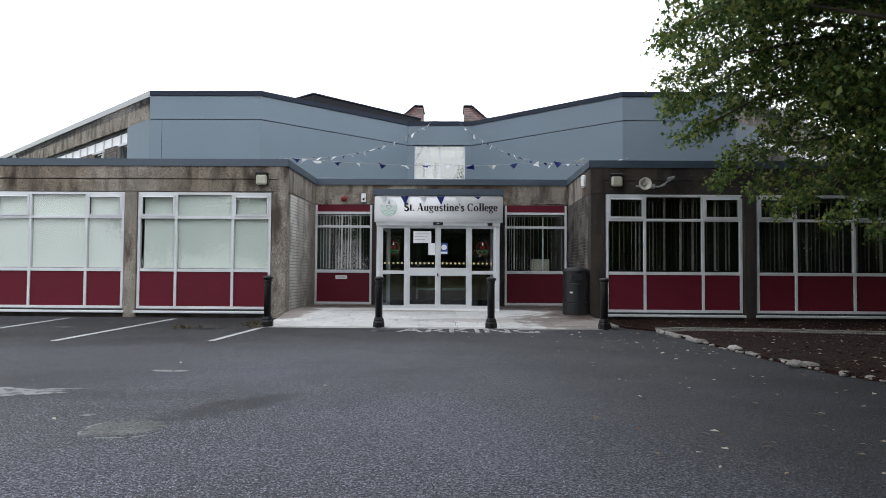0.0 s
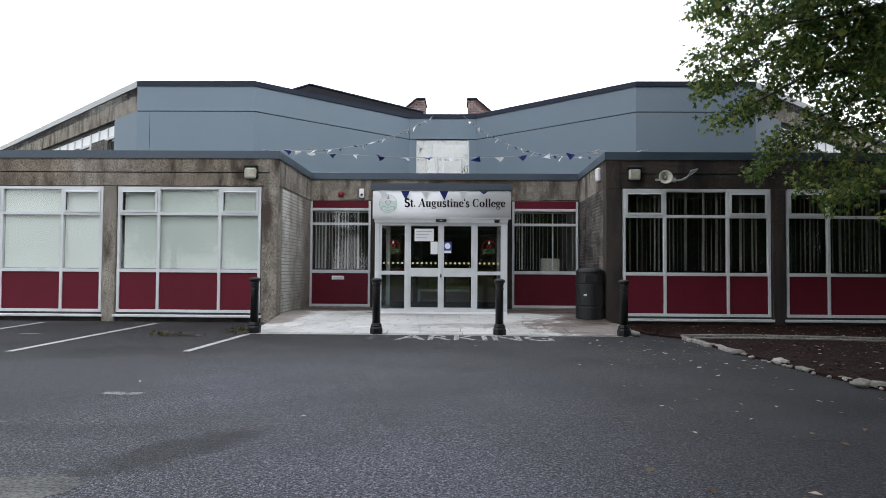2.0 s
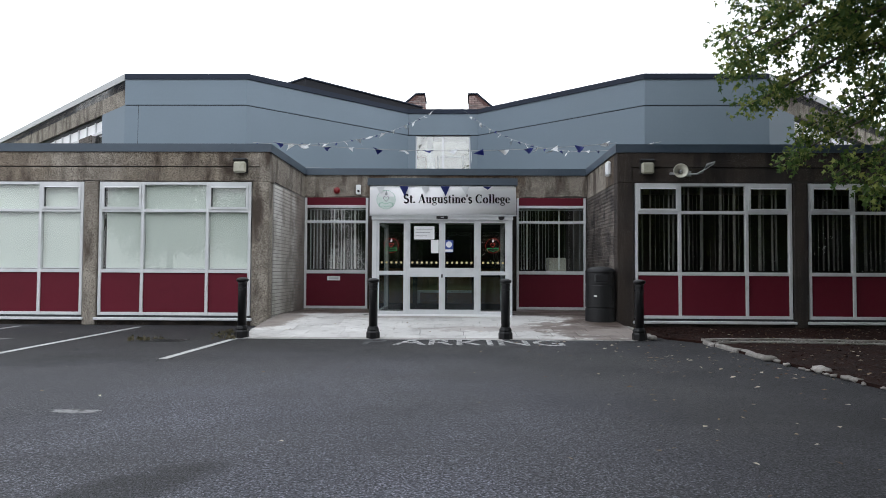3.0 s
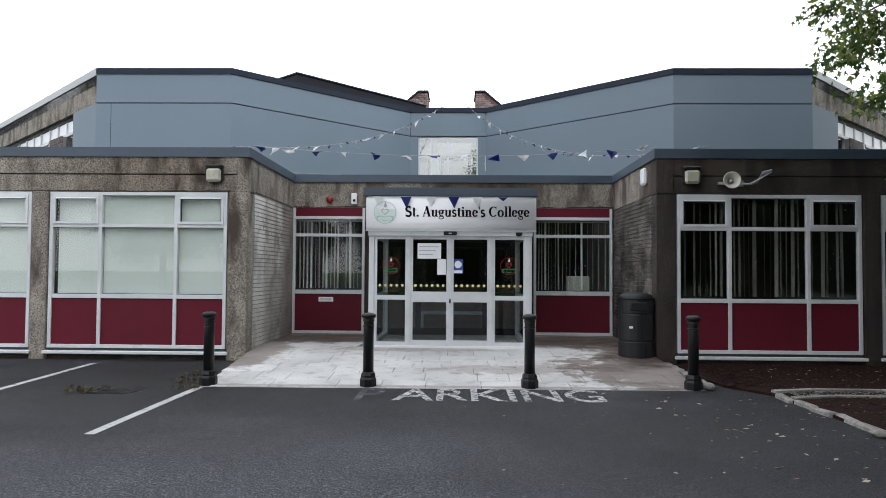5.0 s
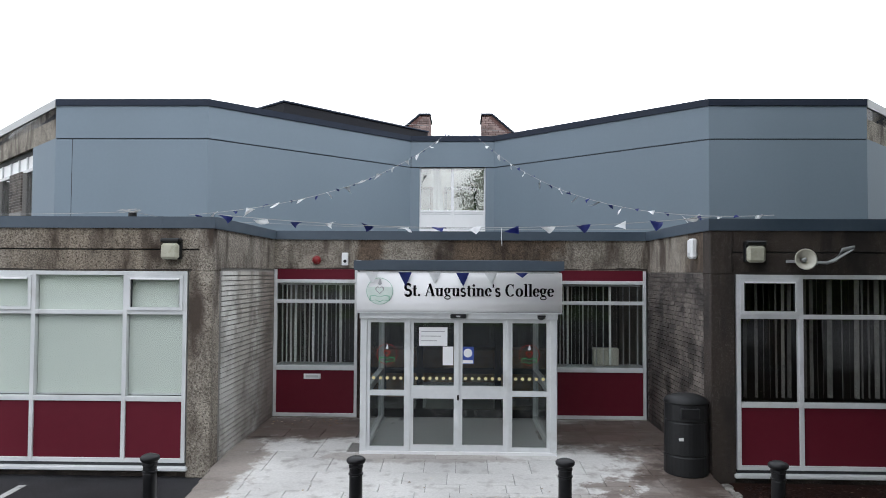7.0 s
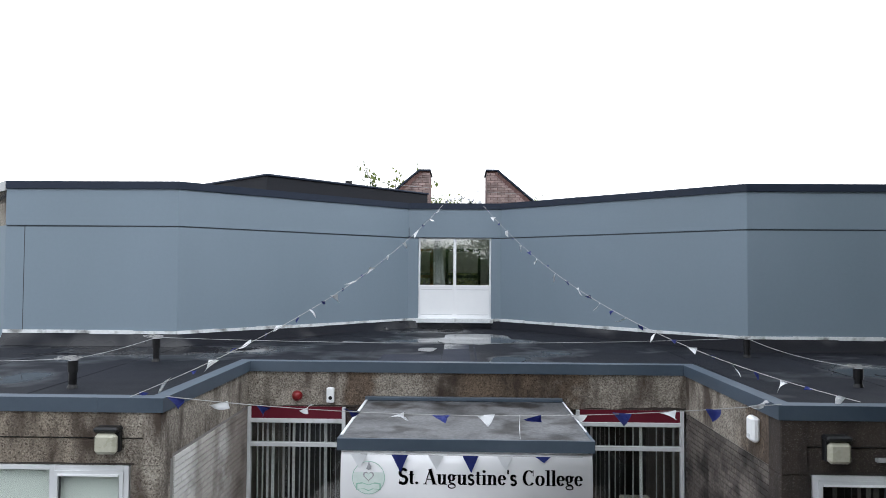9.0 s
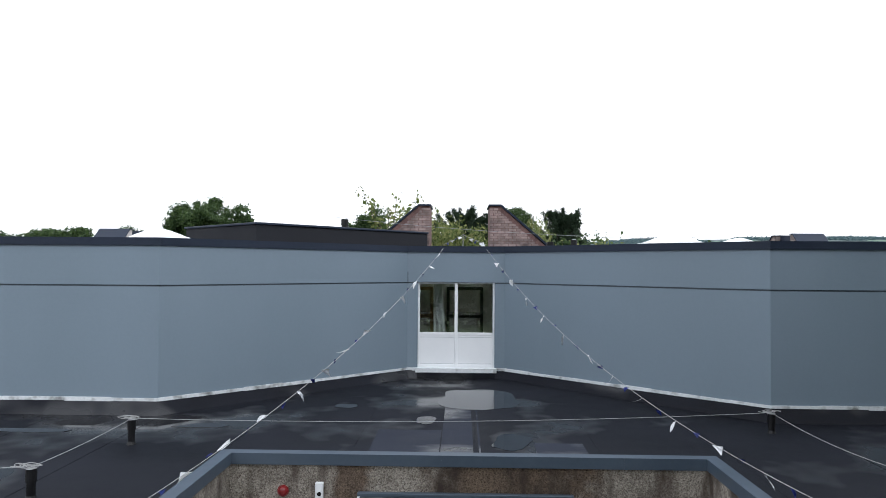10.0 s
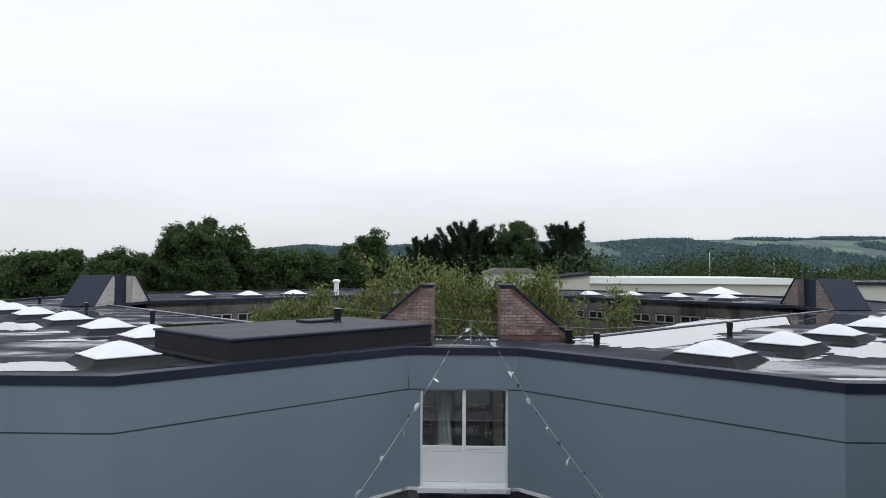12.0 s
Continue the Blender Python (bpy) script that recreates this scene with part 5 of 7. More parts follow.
part("bell", lathe([(0.03, 0.0), (0.045, 0.08), (0.075, 0.16), (0.135, 0.24), (0.145, 0.25), (0.125, 0.24), (0.07, 0.165), (0.03, 0.12), (0.012, 0.10)], 24), CREAM, horn, smooth=True, at=pose(0, -0.02, 0, 84, 0, -8))
part("driver", lathe([(0.05, -0.05), (0.055, 0.0), (0.04, 0.05)], 16), PGREY, horn, at=pose(0, -0.02, 0, 84, 0, -8))
part("centre_cone", lathe([(0.035, 0.12), (0.03, 0.2), (0.008, 0.22)], 14), PGREY, horn, smooth=True, at=pose(0, -0.02, 0, 84, 0, -8))
part("bracket", boxed((-0.18, 0.0, -0.05, 0.012, -0.02, 0.02)), PGREY, horn)
fl = thing("flood_lamp_arm", "bent grey metal arm bracket on the dark concrete band", "bracket", at=(4.75, YF - 0.02, 3.08))
part("arm", tube([(-0.06, -0.0, -0.01), (0.08, -0.10, -0.02), (0.17, -0.14, 0.02), (0.27, -0.16, 0.16), (0.40, -0.2, 0.20)], [0.016, 0.02, 0.03, 0.03, 0.018], 8), WIRE, fl, smooth=True)
part("blade", boxed((0.10, 0.42, -0.24, -0.14, -0.03, -0.018)), WIRE, fl, at=pose(0.0, 0.0, -0.04, 0, -32, 0))
part("base_plate", boxed((-0.10, 0.0, -0.01, 0.012, -0.05, 0.05)), WIRE, fl)

# ---- bollards and bin ----
bol = thing("bollard", "black cast-iron bollard with a domed cap before the paving", "bollard", at=(-3.43, 13.52, 0), group="bollards along the paving")
part("foot", lathe([(0.118, 0), (0.118, 0.10), (0.110, 0.115), (0.100, 0.13), (0.105, 0.15), (0.088, 0.19), (0.074, 0.20)], 8), BLACK, bol, at=pose(0, 0, 0, 0, 0, 22.5))
bpost = part("post", lathe([(0.072, 0.19), (0.068, 0.78), (0.066, 0.80)], 20), BLACK, bol, smooth=True)
part("collar", lathe([(0.066, 0.795), (0.077, 0.80), (0.077, 0.815), (0.068, 0.82), (0.068, 0.87), (0.077, 0.875), (0.074, 0.905)], 20), BLACK, bpost)
part("cap", lathe([(0.074, 0.905), (0.098, 0.93), (0.100, 0.955), (0.086, 0.97), (0.05, 0.985), (0.01, 0.99)], 20), BLACK, bpost, smooth=True)
for x in (-1.27, 0.895, 3.07):
    copy_thing(bol, pose(x, 13.53, 0, 0, 0, 7))
bn = thing("litter_bin", "dark grey round plastic litter bin by the brick wall", "bin", at=(2.97, 16.16, 0.125))
bnb = part("body", lathe([(0.29, 0.0), (0.30, 0.02), (0.30, 0.26), (0.288, 0.275), (0.288, 0.29), (0.298, 0.30), (0.292, 0.72), (0.285, 0.735), (0.285, 0.75), (0.295, 0.76), (0.292, 0.98)], 32), BIN, bn, smooth=False)
part("lid", lathe([(0.30, 0.98), (0.305, 1.0), (0.27, 1.05), (0.18, 1.085), (0.06, 1.10), (0.01, 1.102)], 32), BIN, bn, smooth=True)
part("aperture", boxed((-0.16, 0.10, -0.302, -0.24, 0.80, 0.94), bevel=0.01), INK, bnb, "black slot")
part("label_plate", boxed((-0.18, -0.12, -0.285, -0.262, 0.50, 0.54)), PAPER, bnb, "torn white sticker")

# ---- road markings and stains ----
def mark(name, pts, material, label, z=0.004):
    return solid(name, prism(pts, 0.0005, z), material, label, "road marking")


def stripe(name, p, q, w, label):
    return solid(name, strip([p, q], -w / 2, w / 2, 0.0005, 0.004), LINE, label, "road marking")


stripe("bay_line_1", (-3.50, 10.6), (-3.47, 13.3), 0.10, "white painted parking bay line")
stripe("bay_line_2", (-5.80, 10.4), (-6.07, 15.6), 0.10, "white painted parking bay line")
stripe("bay_line_3", (-8.05, 12.3), (-8.45, 15.6), 0.10, "white painted parking bay line")
stripe("paving_edge_line", (-3.50, 13.36), (3.20, 13.44), 0.03, "thin pale line along the paving edge")
me = lettering("ARKING", 1.0, 0.012, 0.0)
me.materials.append(WORD)
xs_ = [v.co.x for v in me.vertices]
ys_ = [v.co.y for v in me.vertices]
lw, lh = max(xs_) - min(xs_), max(ys_) - min(ys_)
pk = new("painted_word", me)
pk.matrix_basis = pose(-0.86, 12.50, 0.0045) @ Matrix.Diagonal((2.60 / lw, 0.88 / lh, 1, 1)) @ Matrix.Translation((-min(xs_), -min(ys_), 0))
tagged(pk, "worn white painted word on the tarmac", "road marking", kind="structure")
mp_ = lettering("P", 1.0, 0.012, 0.0)
FAINT = mat("almost_worn_off_paint", (0.05, 0.05, 0.053, 1), (0.36, 0.36, 0.36, 1), big=2, fine=40, rough=(0.6, 0.8), bump=0.3, stain=(0.035, 0.0365, 0.041, 1), stain_at=(0.30, 0.47), stain_scale=7)
mp_.materials.append(FAINT)
pf_ = new("painted_letter", mp_)
ph = max(v.co.y for v in mp_.vertices)
pf_.matrix_basis = pose(-1.36, 12.50, 0.0042) @ Matrix.Diagonal((2.60 / lw, 0.88 / ph, 1, 1))
tagged(pf_, "almost worn off white letter on the tarmac", "road marking", kind="structure")
for k, (x, y, rx, ry, seed) in enumerate(((-2.80, 7.35, 0.22, 0.09, 1), (-3.72, 5.98, 0.62, 0.22, 2), (-2.45, 5.05, 0.07, 0.05, 3), (-3.25, 6.15, 0.2, 0.04, 5), (-7.1, 13.0, 0.22, 0.08, 6))):
    r = random.Random(seed)
    n = 26
    mark(f"stain_{k + 1}", [(x + rx * r.uniform(0.65, 1.1) * math.cos(2 * math.pi * j / n), y + ry * r.uniform(0.6, 1.1) * math.sin(2 * math.pi * j / n)) for j in range(n)], WORN, "pale worn patch on the tarmac", 0.003)
r = random.Random(8)
arc = [(-1.96 + 0.27 * math.cos(a) + r.uniform(-0.015, 0.015), 4.62 + 0.27 * math.sin(a) + r.uniform(-0.015, 0.015)) for a in (math.radians(150 + 165 * j / 18) for j in range(19))]
def smear(name, x, y, rx, ry, turn, seed, material, label, z):
    """An irregular flat patch with a ragged rim."""
    ca, sa, pts_ = math.cos(math.radians(turn)), math.sin(math.radians(turn)), []
    for j in range(60):
        a = 2 * math.pi * j / 60
        q = Vector((math.cos(a), math.sin(a), seed * 2.7))
        f = 1 + 0.35 * noise.noise(q * 0.9) + 0.15 * noise.noise(q * 4.0) + 0.2 * noise.noise(q * 14.0)
        u, v = rx * f * math.cos(a), ry * f * math.sin(a)
        pts_.append((x + u * ca - v * sa, y + u * sa + v * ca))
    return mark(name, pts_, material, label, z)


MOTTLE = mat("mottled_dry_asphalt", (0.018, 0.018, 0.018, 1), (0.19, 0.188, 0.18, 1), big=5, fine=45, con=(0.40, 0.62), rough=(0.6, 0.85), bump=1.0, fine_mix=0.6)
smear("dry_patch", -1.98, 4.64, 0.24, 0.26, 0, 5, MOTTLE, "mottled paler patch inside a dried puddle", 0.0025)
solid("stain_rim", strip(arc, -0.009, 0.009, 0.0005, 0.003), WORN, "chalky rim of a dried puddle", "stain")

# ---- planting bed ----
bed_edge = [(3.42, 14.9), (3.55, 13.75), (3.92, 13.1), (3.97, 11.6), (4.05, 9.9), (4.1, 8.76), (4.2, 7.9), (4.4, 7.1), (4.9, 6.3), (6.0, 5.4), (9.0, 5.0), (16.0, 5.0), (16.0, 16.0), (3.42, 16.0)]
solid("planting_bed", prism(bed_edge[::-1] if sum(p[0] * q[1] - q[0] * p[1] for p, q in zip(bed_edge, bed_edge[1:] + bed_edge[:1])) < 0 else bed_edge, -0.02, 0.035), MULCH, "planting bed of dark reddish bark mulch", "planting bed")
kb = thing("bed_kerb", "pale concrete kerb stones lying along the planting bed", "kerb")
kp = [(3.95, 13.15), (4.55, 13.32), (5.4, 13.30), (6.3, 13.15), (7.2, 12.95), (8.1, 12.75), (9.0, 12.6)]
for a, b in zip(kp, kp[1:]):
    a, b = Vector(a), Vector(b)
    d = (b - a).normalized() * 0.012
    part("kerb_stone", strip([a + d, b - d], -0.05, 0.05, 0.0, 0.065), KERB, kb)
    o = Vector((0.05, -0.42))
    part("kerb_stone", strip([a + d + o, b - d + o], -0.06, 0.05, 0.0, 0.055), KERB, kb)
r = random.Random(21)
for k in range(5):
    y_ = 13.0 - 0.42 * k
    part("kerb_stone", boxed((-0.05, 0.05, -0.20, 0.20, -0.03, 0.05), bevel=0.015), KERB, kb, at=pose(3.94 + 0.017 * k + 0.03 * (k % 2), y_ - 0.2, 0.0, 2 - 2 * (k % 3), 3 * (k % 2), -3 + 4 * (k % 3)))
line = [Vector((4.0, 10.9))] + [Vector(p) for p in bed_edge[4:10]]
for p, q in zip(line, line[1:]):
    n = max(1, int((q - p).length / 0.105))
    for j in range(n):
        c = p.lerp(q, (j + r.uniform(0.2, 0.8)) / n)
        b = bmesh.new()
        bmesh.ops.create_icosphere(b, subdivisions=2, radius=1)
        s = r.choice((0.022, 0.03, 0.035, 0.045, 0.06, 0.08)) * r.uniform(0.85, 1.15)
        for v in b.verts:
            v.co *= 1 + 0.42 * noise.noise(v.co * 1.7 + Vector((j * 3.1, p.x * 7, p.y)))
            v.co = Vector((v.co.x * s * 1.4, v.co.y * s * 0.9, v.co.z * s * 0.5))
        st = solid("border_stone", b, KERB, "rough pale stone edging the planting bed", "stone", kind="thing", group="stones round the bed", smooth=True)
        st.matrix_basis = pose(c.x + r.uniform(-0.06, 0.06), c.y, s * 0.45, 0, 0, r.uniform(0, 180))
edge = thing("cobble_edging", "short row of small pale setts beside the paving", "edging")
for j in range(14):
    t = j / 13
    part("sett", boxed((-0.06, 0.06, -0.07, 0.07, 0, 0.05), bevel=0.012), KERB, edge, at=pose(3.27 + 0.10 * t + 0.03 * (j % 2), 13.5 + 2.3 * t, 0.02, 0, 0, r.uniform(-12, 12)))


# ---- upper window and the landing behind it ----
uw = thing("window_11", "white upper window with clear panes over blank white panels", "window", at=(0, 26.95, 0), kind="structure")
xm = (WX0 + WX1) / 2
for x0, x1 in ((WX0, WX0 + 0.05), (xm - 0.04, xm + 0.04), (WX1 - 0.05, WX1)):
    part("mullion", boxed((x0, x1, 0.07, 0.14, WZ0 - 0.02, WZ1 - 0.004), bevel=0.005), PVC, uw)
for z0, z1 in ((WZ0 - 0.02, WZ0 + 0.05), (4.68, 4.75), (WZ1 - 0.04, WZ1 - 0.004)):
    part("rail", boxed((WX0 + 0.05, WX1 - 0.05, 0.074, 0.136, z0, z1), bevel=0.004), PVC, uw)
for a, b in ((WX0 + 0.05, xm - 0.04), (xm + 0.04, WX1 - 0.05)):
    part("panel", boxed((a, b, 0.085, 0.12, WZ0 + 0.05, 4.68)), PVC, uw, "blank white panel")
    part("panel_bead", boxed((a + 0.02, b - 0.02, 0.078, 0.086, 4.62, 4.635), (a + 0.02, b - 0.02, 0.078, 0.086, WZ0 + 0.07, WZ0 + 0.085)), WHITE, uw)
    part("pane", boxed((a, b, 0.10, 0.106, 4.75, WZ1 - 0.04)), GLASS_M, uw).visible_shadow = False
solid("floor_landing", boxed((-2.3, 1.5, 27.25, 30.3, 3.6, 3.75)), TILE, "plain landing floor behind the upper window", "floor")
solid("wall_landing_back", boxed((-2.3, -2.0, 30.2, 30.35, 3.75, 6.5), (-1.15, -0.75, 30.2, 30.35, 3.75, 6.5), (0.35, 0.62, 30.2, 30.35, 3.75, 6.5), (1.42, 1.5, 30.2, 30.35, 3.75, 6.5), (-2.0, -1.15, 30.2, 30.35, 5.83, 6.5), (-0.75, 0.35, 30.2, 30.35, 5.83, 6.5), (0.62, 1.42, 30.2, 30.35, 5.83, 6.5)), LANDING, "cream rear wall of the landing with door openings", "wall")
solid("wall_landing_west", boxed((-2.45, -2.3, 27.25, 30.3, 3.75, 6.5)), LANDING, "cream side wall of the landing", "wall")
solid("wall_landing_east", boxed((1.5, 1.65, 27.25, 30.3, 3.75, 6.5)), LANDING, "cream side wall of the landing", "wall")
# Rooflight invented to bring daylight down into the dark landing.
rlp = thing("window_12", "added clear rooflight pane flush between the wedge upstands, lighting the landing", "rooflight", at=(-0.375, 29.965, 6.84), kind="structure")
part("pane", boxed((-0.82, 0.82, -0.36, 0.36, -0.004, 0.004)), GLASS, rlp).visible_shadow = False
# Ceiling left open below the added rooflight.
solid("ceiling_landing", boxed((-2.3, 1.5, 27.25, 29.6, 6.3, 6.4), (-2.3, -1.2, 29.6, 30.3, 6.3, 6.4), (0.45, 1.5, 29.6, 30.3, 6.3, 6.4)), LANDING, "cream ceiling of the landing", "ceiling")
for k, (a, b, m_, lab) in enumerate(((-2.0, -1.15, WOOD, "oak-framed glazed door on the landing"), (-0.75, 0.35, BLACK, "dark-framed glazed door on the landing"), (0.62, 1.42, BLACK, "dark door on the landing"))):
    d = thing(f"door_{k + 3}", lab, "door", at=(0, 30.13, 3.75), kind="structure")
    part("door_frame", boxed((a, a + 0.09, 0, 0.07, 0, 2.08), (b - 0.09, b, 0, 0.07, 0, 2.08), (a + 0.09, b - 0.09, 0, 0.07, 1.99, 2.08)), m_, d)
    part("door_panel", boxed((a + 0.09, b - 0.09, 0.03, 0.07, 0, 0.5)), INNER_D, d, "dim lower door panel")
    part("pane", boxed((a + 0.09, b - 0.09, 0.045, 0.05, 0.5, 1.32)), GLASS, d).visible_shadow = False
    part("top_panel", boxed((a + 0.09, b - 0.09, 0.03, 0.07, 1.32, 1.99)), LANDING, d, "pale upper door panel")
    part("rail", boxed((a + 0.09, b - 0.09, 0.0, 0.028, 1.15, 1.25)), m_, d)
cu_ = thing("curtain", "pale curtain hanging behind the upper window", "curtain", at=(-1.02, 27.45, 3.76))
b = bmesh.new()
for j in range(13):
    x, y = j * 0.022, 0.03 * math.sin(j * 1.6)
    v0, v1 = b.verts.new((x * 1.6, y, -0.005)), b.verts.new((x * 0.6, y, 2.54))
    if j:
        b.faces.new((p0, v0, v1, p1))
    p0, p1 = v0, v1
bmesh.ops.solidify(b, geom=list(b.faces), thickness=0.004)
part("cloth", b, CLOTH, cu_, smooth=True)

# ---- things on the upper roof ----
def wedge(name, at, turn, flip, label, brick=None):
    """A brick-ended wedge upstand: vertical at one side, sloping down at the other, with dark coping."""
    t = thing(name, label, "roof upstand", at=at, turn=turn, group="wedge upstands")
    s = -1 if flip else 1
    W, H, DPT = 1.90, 1.40, 1.5
    pr = [(0, 0), (W, 0), (0.30, H), (0, H)]
    b = bmesh.new()
    a0, a1 = [b.verts.new((s * x, 0.03, z)) for x, z in pr], [b.verts.new((s * x, DPT, z)) for x, z in pr]
    b.faces.new(a0)
    b.faces.new(a1[::-1])
    for k in range(4):
        j = (k + 1) % 4
        b.faces.new((a0[k], a0[j], a1[j], a1[k]))
    part("core", b, brick or DRB, t)
    # coping: flat top and slope
    b = bmesh.new()
    cp = [(-0.04, H), (0.31, H), (W + 0.03, 0.02), (W + 0.08, 0.05), (0.335, H + 0.045), (-0.04, H + 0.045)]
    c0, c1 = [b.verts.new((s * x, -0.05, z)) for x, z in cp], [b.verts.new((s * x, DPT + 0.05, z)) for x, z in cp]
    b.faces.new(c0)
    b.faces.new(c1[::-1])
    for k in range(6):
        j = (k + 1) % 6
        b.faces.new((c0[k], c0[j], c1[j], c1[k]))
    part("coping", b, CAP, t, "dark felt-covered slope")
    # soldier course under the slope
    e = Vector((W - 0.30, -H)).normalized()
    for k in range(24):
        p = Vector((0.30, H)) + e * (0.02 + k * 0.087)
        if p.y < 0.08:
            break
        b = bmesh.new()
        q = [p, p + e * 0.075, p + e * 0.075 + Vector((-e.y, e.x)) * -0.12, p + Vector((-e.y, e.x)) * -0.12]
        q = [Vector((max(u.x, 0.0), max(u.y, 0.0))) for u in q]
        f0, f1 = [b.verts.new((s * u.x, -0.004, u.y)) for u in q], [b.verts.new((s * u.x, 0.06, u.y)) for u in q]
        b.faces.new(f0)
        b.faces.new(f1[::-1])
        for m_ in range(4):
            j = (m_ + 1) % 4
            b.faces.new((f0[m_], f0[j], f1[j], f1[m_]))
        part("slope_brick", b, brick or DRB, t)
    for r_ in range(16):
        z = 0.13 + r_ * 0.076
        end = 0.30 + (W - 0.30) * (1 - (z + 0.066) / H) - 0.13
        x = -0.11 if r_ % 2 else 0.0
        while x < end:
            a, c = max(x, 0.0), min(x + 0.208, end)
            if c - a > 0.03:
                part("brick", boxed(((a if s > 0 else -c), (c if s > 0 else -a), 0.0, 0.05, z, z + 0.064)), brick or RBRICK, t)
            x += 0.226
    return t


ABRICK = mat("weathered_brown_brick", (0.16, 0.125, 0.115, 1), (0.30, 0.25, 0.23, 1), big=1.2, fine=25, rough=(0.7, 0.9), bump=0.3, vary=0.25)
DRB = mat("dark_red_brick", (0.13, 0.065, 0.058, 1), (0.21, 0.12, 0.105, 1), big=2, fine=25, rough=(0.7, 0.9), bump=0.3, vary=0.2)
wlab = "brick-ended wedge upstand with a dark sloping top on the roof"
wedge("roof_wedge", (0.53, 29.87, 6.85), 0, False, wlab)
wedge("roof_wedge", (-1.27, 29.87, 6.85), 0, True, wlab)
for cx, cy, tn in ((16.8, 46.9, 90), (-17.4, 45.8, -90)):
    # these show their court side: turned so that the brick end faces the court
    d = 0.9
    t1 = wedge("roof_wedge", (cx, cy + d, 6.85), -90 if cx > 0 else 90, cx > 0, wlab, ABRICK if cx > 0 else PBRICK)
    t2 = wedge("roof_wedge", (cx, cy - d, 6.85), -90 if cx > 0 else 90, cx < 0, wlab, ABRICK if cx > 0 else PBRICK)
    sx = 1 if cx > 0 else -1
    # Plain dark panel fills the gap between the two wedges.
    bp = thing("roof_hatch", "dark panel closing the gap between two wedge upstands", "hatch", at=(cx + sx * 0.35, cy, 6.85))
    part("panel", boxed((-0.05, 0.05, -0.89, 0.89, 0.0, 1.40)), CAP, bp)


def rooflight(at, s, turn, label="square white domed rooflight on a felt kerb"):
    t = thing("rooflight", label, "rooflight", at=at, turn=turn, group="rooflights")
    b = bmesh.new()
    lo, hi = s * 0.5 + 0.22, s * 0.5
    q = [b.verts.new((x * lo, y * lo, 0)) for x, y in ((-1, -1), (1, -1), (1, 1), (-1, 1))]
    u = [b.verts.new((x * hi, y * hi, 0.15)) for x, y in ((-1, -1), (1, -1), (1, 1), (-1, 1))]
    b.faces.new(u)
    for k in range(4):
        j = (k + 1) % 4
        b.faces.new((q[k], q[j], u[j], u[k]))
    part("kerb", b, FELT_K, t)
    rim_ = part("rim", boxed((-hi - 0.03, hi + 0.03, -hi - 0.03, hi + 0.03, 0.15, 0.18), bevel=0.008), DOME, t)
    b = bmesh.new()
    N = 12
    g_ = [[b.verts.new((hi * (2 * i / N - 1), hi * (2 * j / N - 1), 0.18 + 0.25 * s / 1.2 * (0.4 * (1 - max(abs(2 * i / N - 1), abs(2 * j / N - 1))) ** 0.85 + 0.6 * (1 - (2 * i / N - 1) ** 2) * (1 - (2 * j / N - 1) ** 2)))) for i in range(N + 1)] for j in range(N + 1)]
    for j in range(N):
        for i in range(N):
            b.faces.new((g_[j][i], g_[j][i + 1], g_[j + 1][i + 1], g_[j + 1][i]))
    part("dome", b, DOME, rim_, "white domed cover", smooth=True)
    return t


rl = rooflight((-7.27, 24.92, 6.85), 1.18, 45)
for x, y in ((-8.35, 28.75), (-10.65, 31.05), (-13.4, 33.9), (-15.95, 36.2), (-18.4, 38.7), (-20.8, 41.2),
             (4.80, 26.05), (7.2, 28.2), (9.72, 30.72), (12.25, 33.4), (14.5, 35.8), (17.1, 38.4),
             (-16.4, 53.2), (-13.6, 54.0), (-11.3, 56.2), (8.0, 58.3), (10.6, 57.6), (12.9, 55.4), (15.4, 54.0)):
    copy_thing(rl, pose(x, y, 6.85, 0, 0, 45))
# Felt for the box top, lighter than the felt on its sides.
FELT_T = mat("lighter_grey_felt", (0.050, 0.051, 0.057, 1), (0.098, 0.099, 0.106, 1), big=0.8, fine=40, rough=(0.6, 0.85), bump=0.15, fine_mix=0.4, spec=0.3)
pb = thing("plant_box", "long low roof plant enclosure covered with dark grey felt", "roof box", at=(-4.83, 24.32, 6.85), turn=48)
part("body", boxed((0, 5.35, 0, 3.25, 0, 0.48)), FELT_K, pb)
part("skirt", boxed((-0.06, 5.36, -0.06, 3.3, 0, 0.10), bevel=0.03), FELT_K, pb)
pbl = part("lid", boxed((-0.04, 5.37, -0.04, 3.29, 0.48, 0.53), bevel=0.012), CAP, pb, "dark felt lid edge")
part("lid_top", boxed((0.02, 5.31, 0.02, 3.23, 0.53, 0.537)), FELT_T, pbl, "grey felt top")


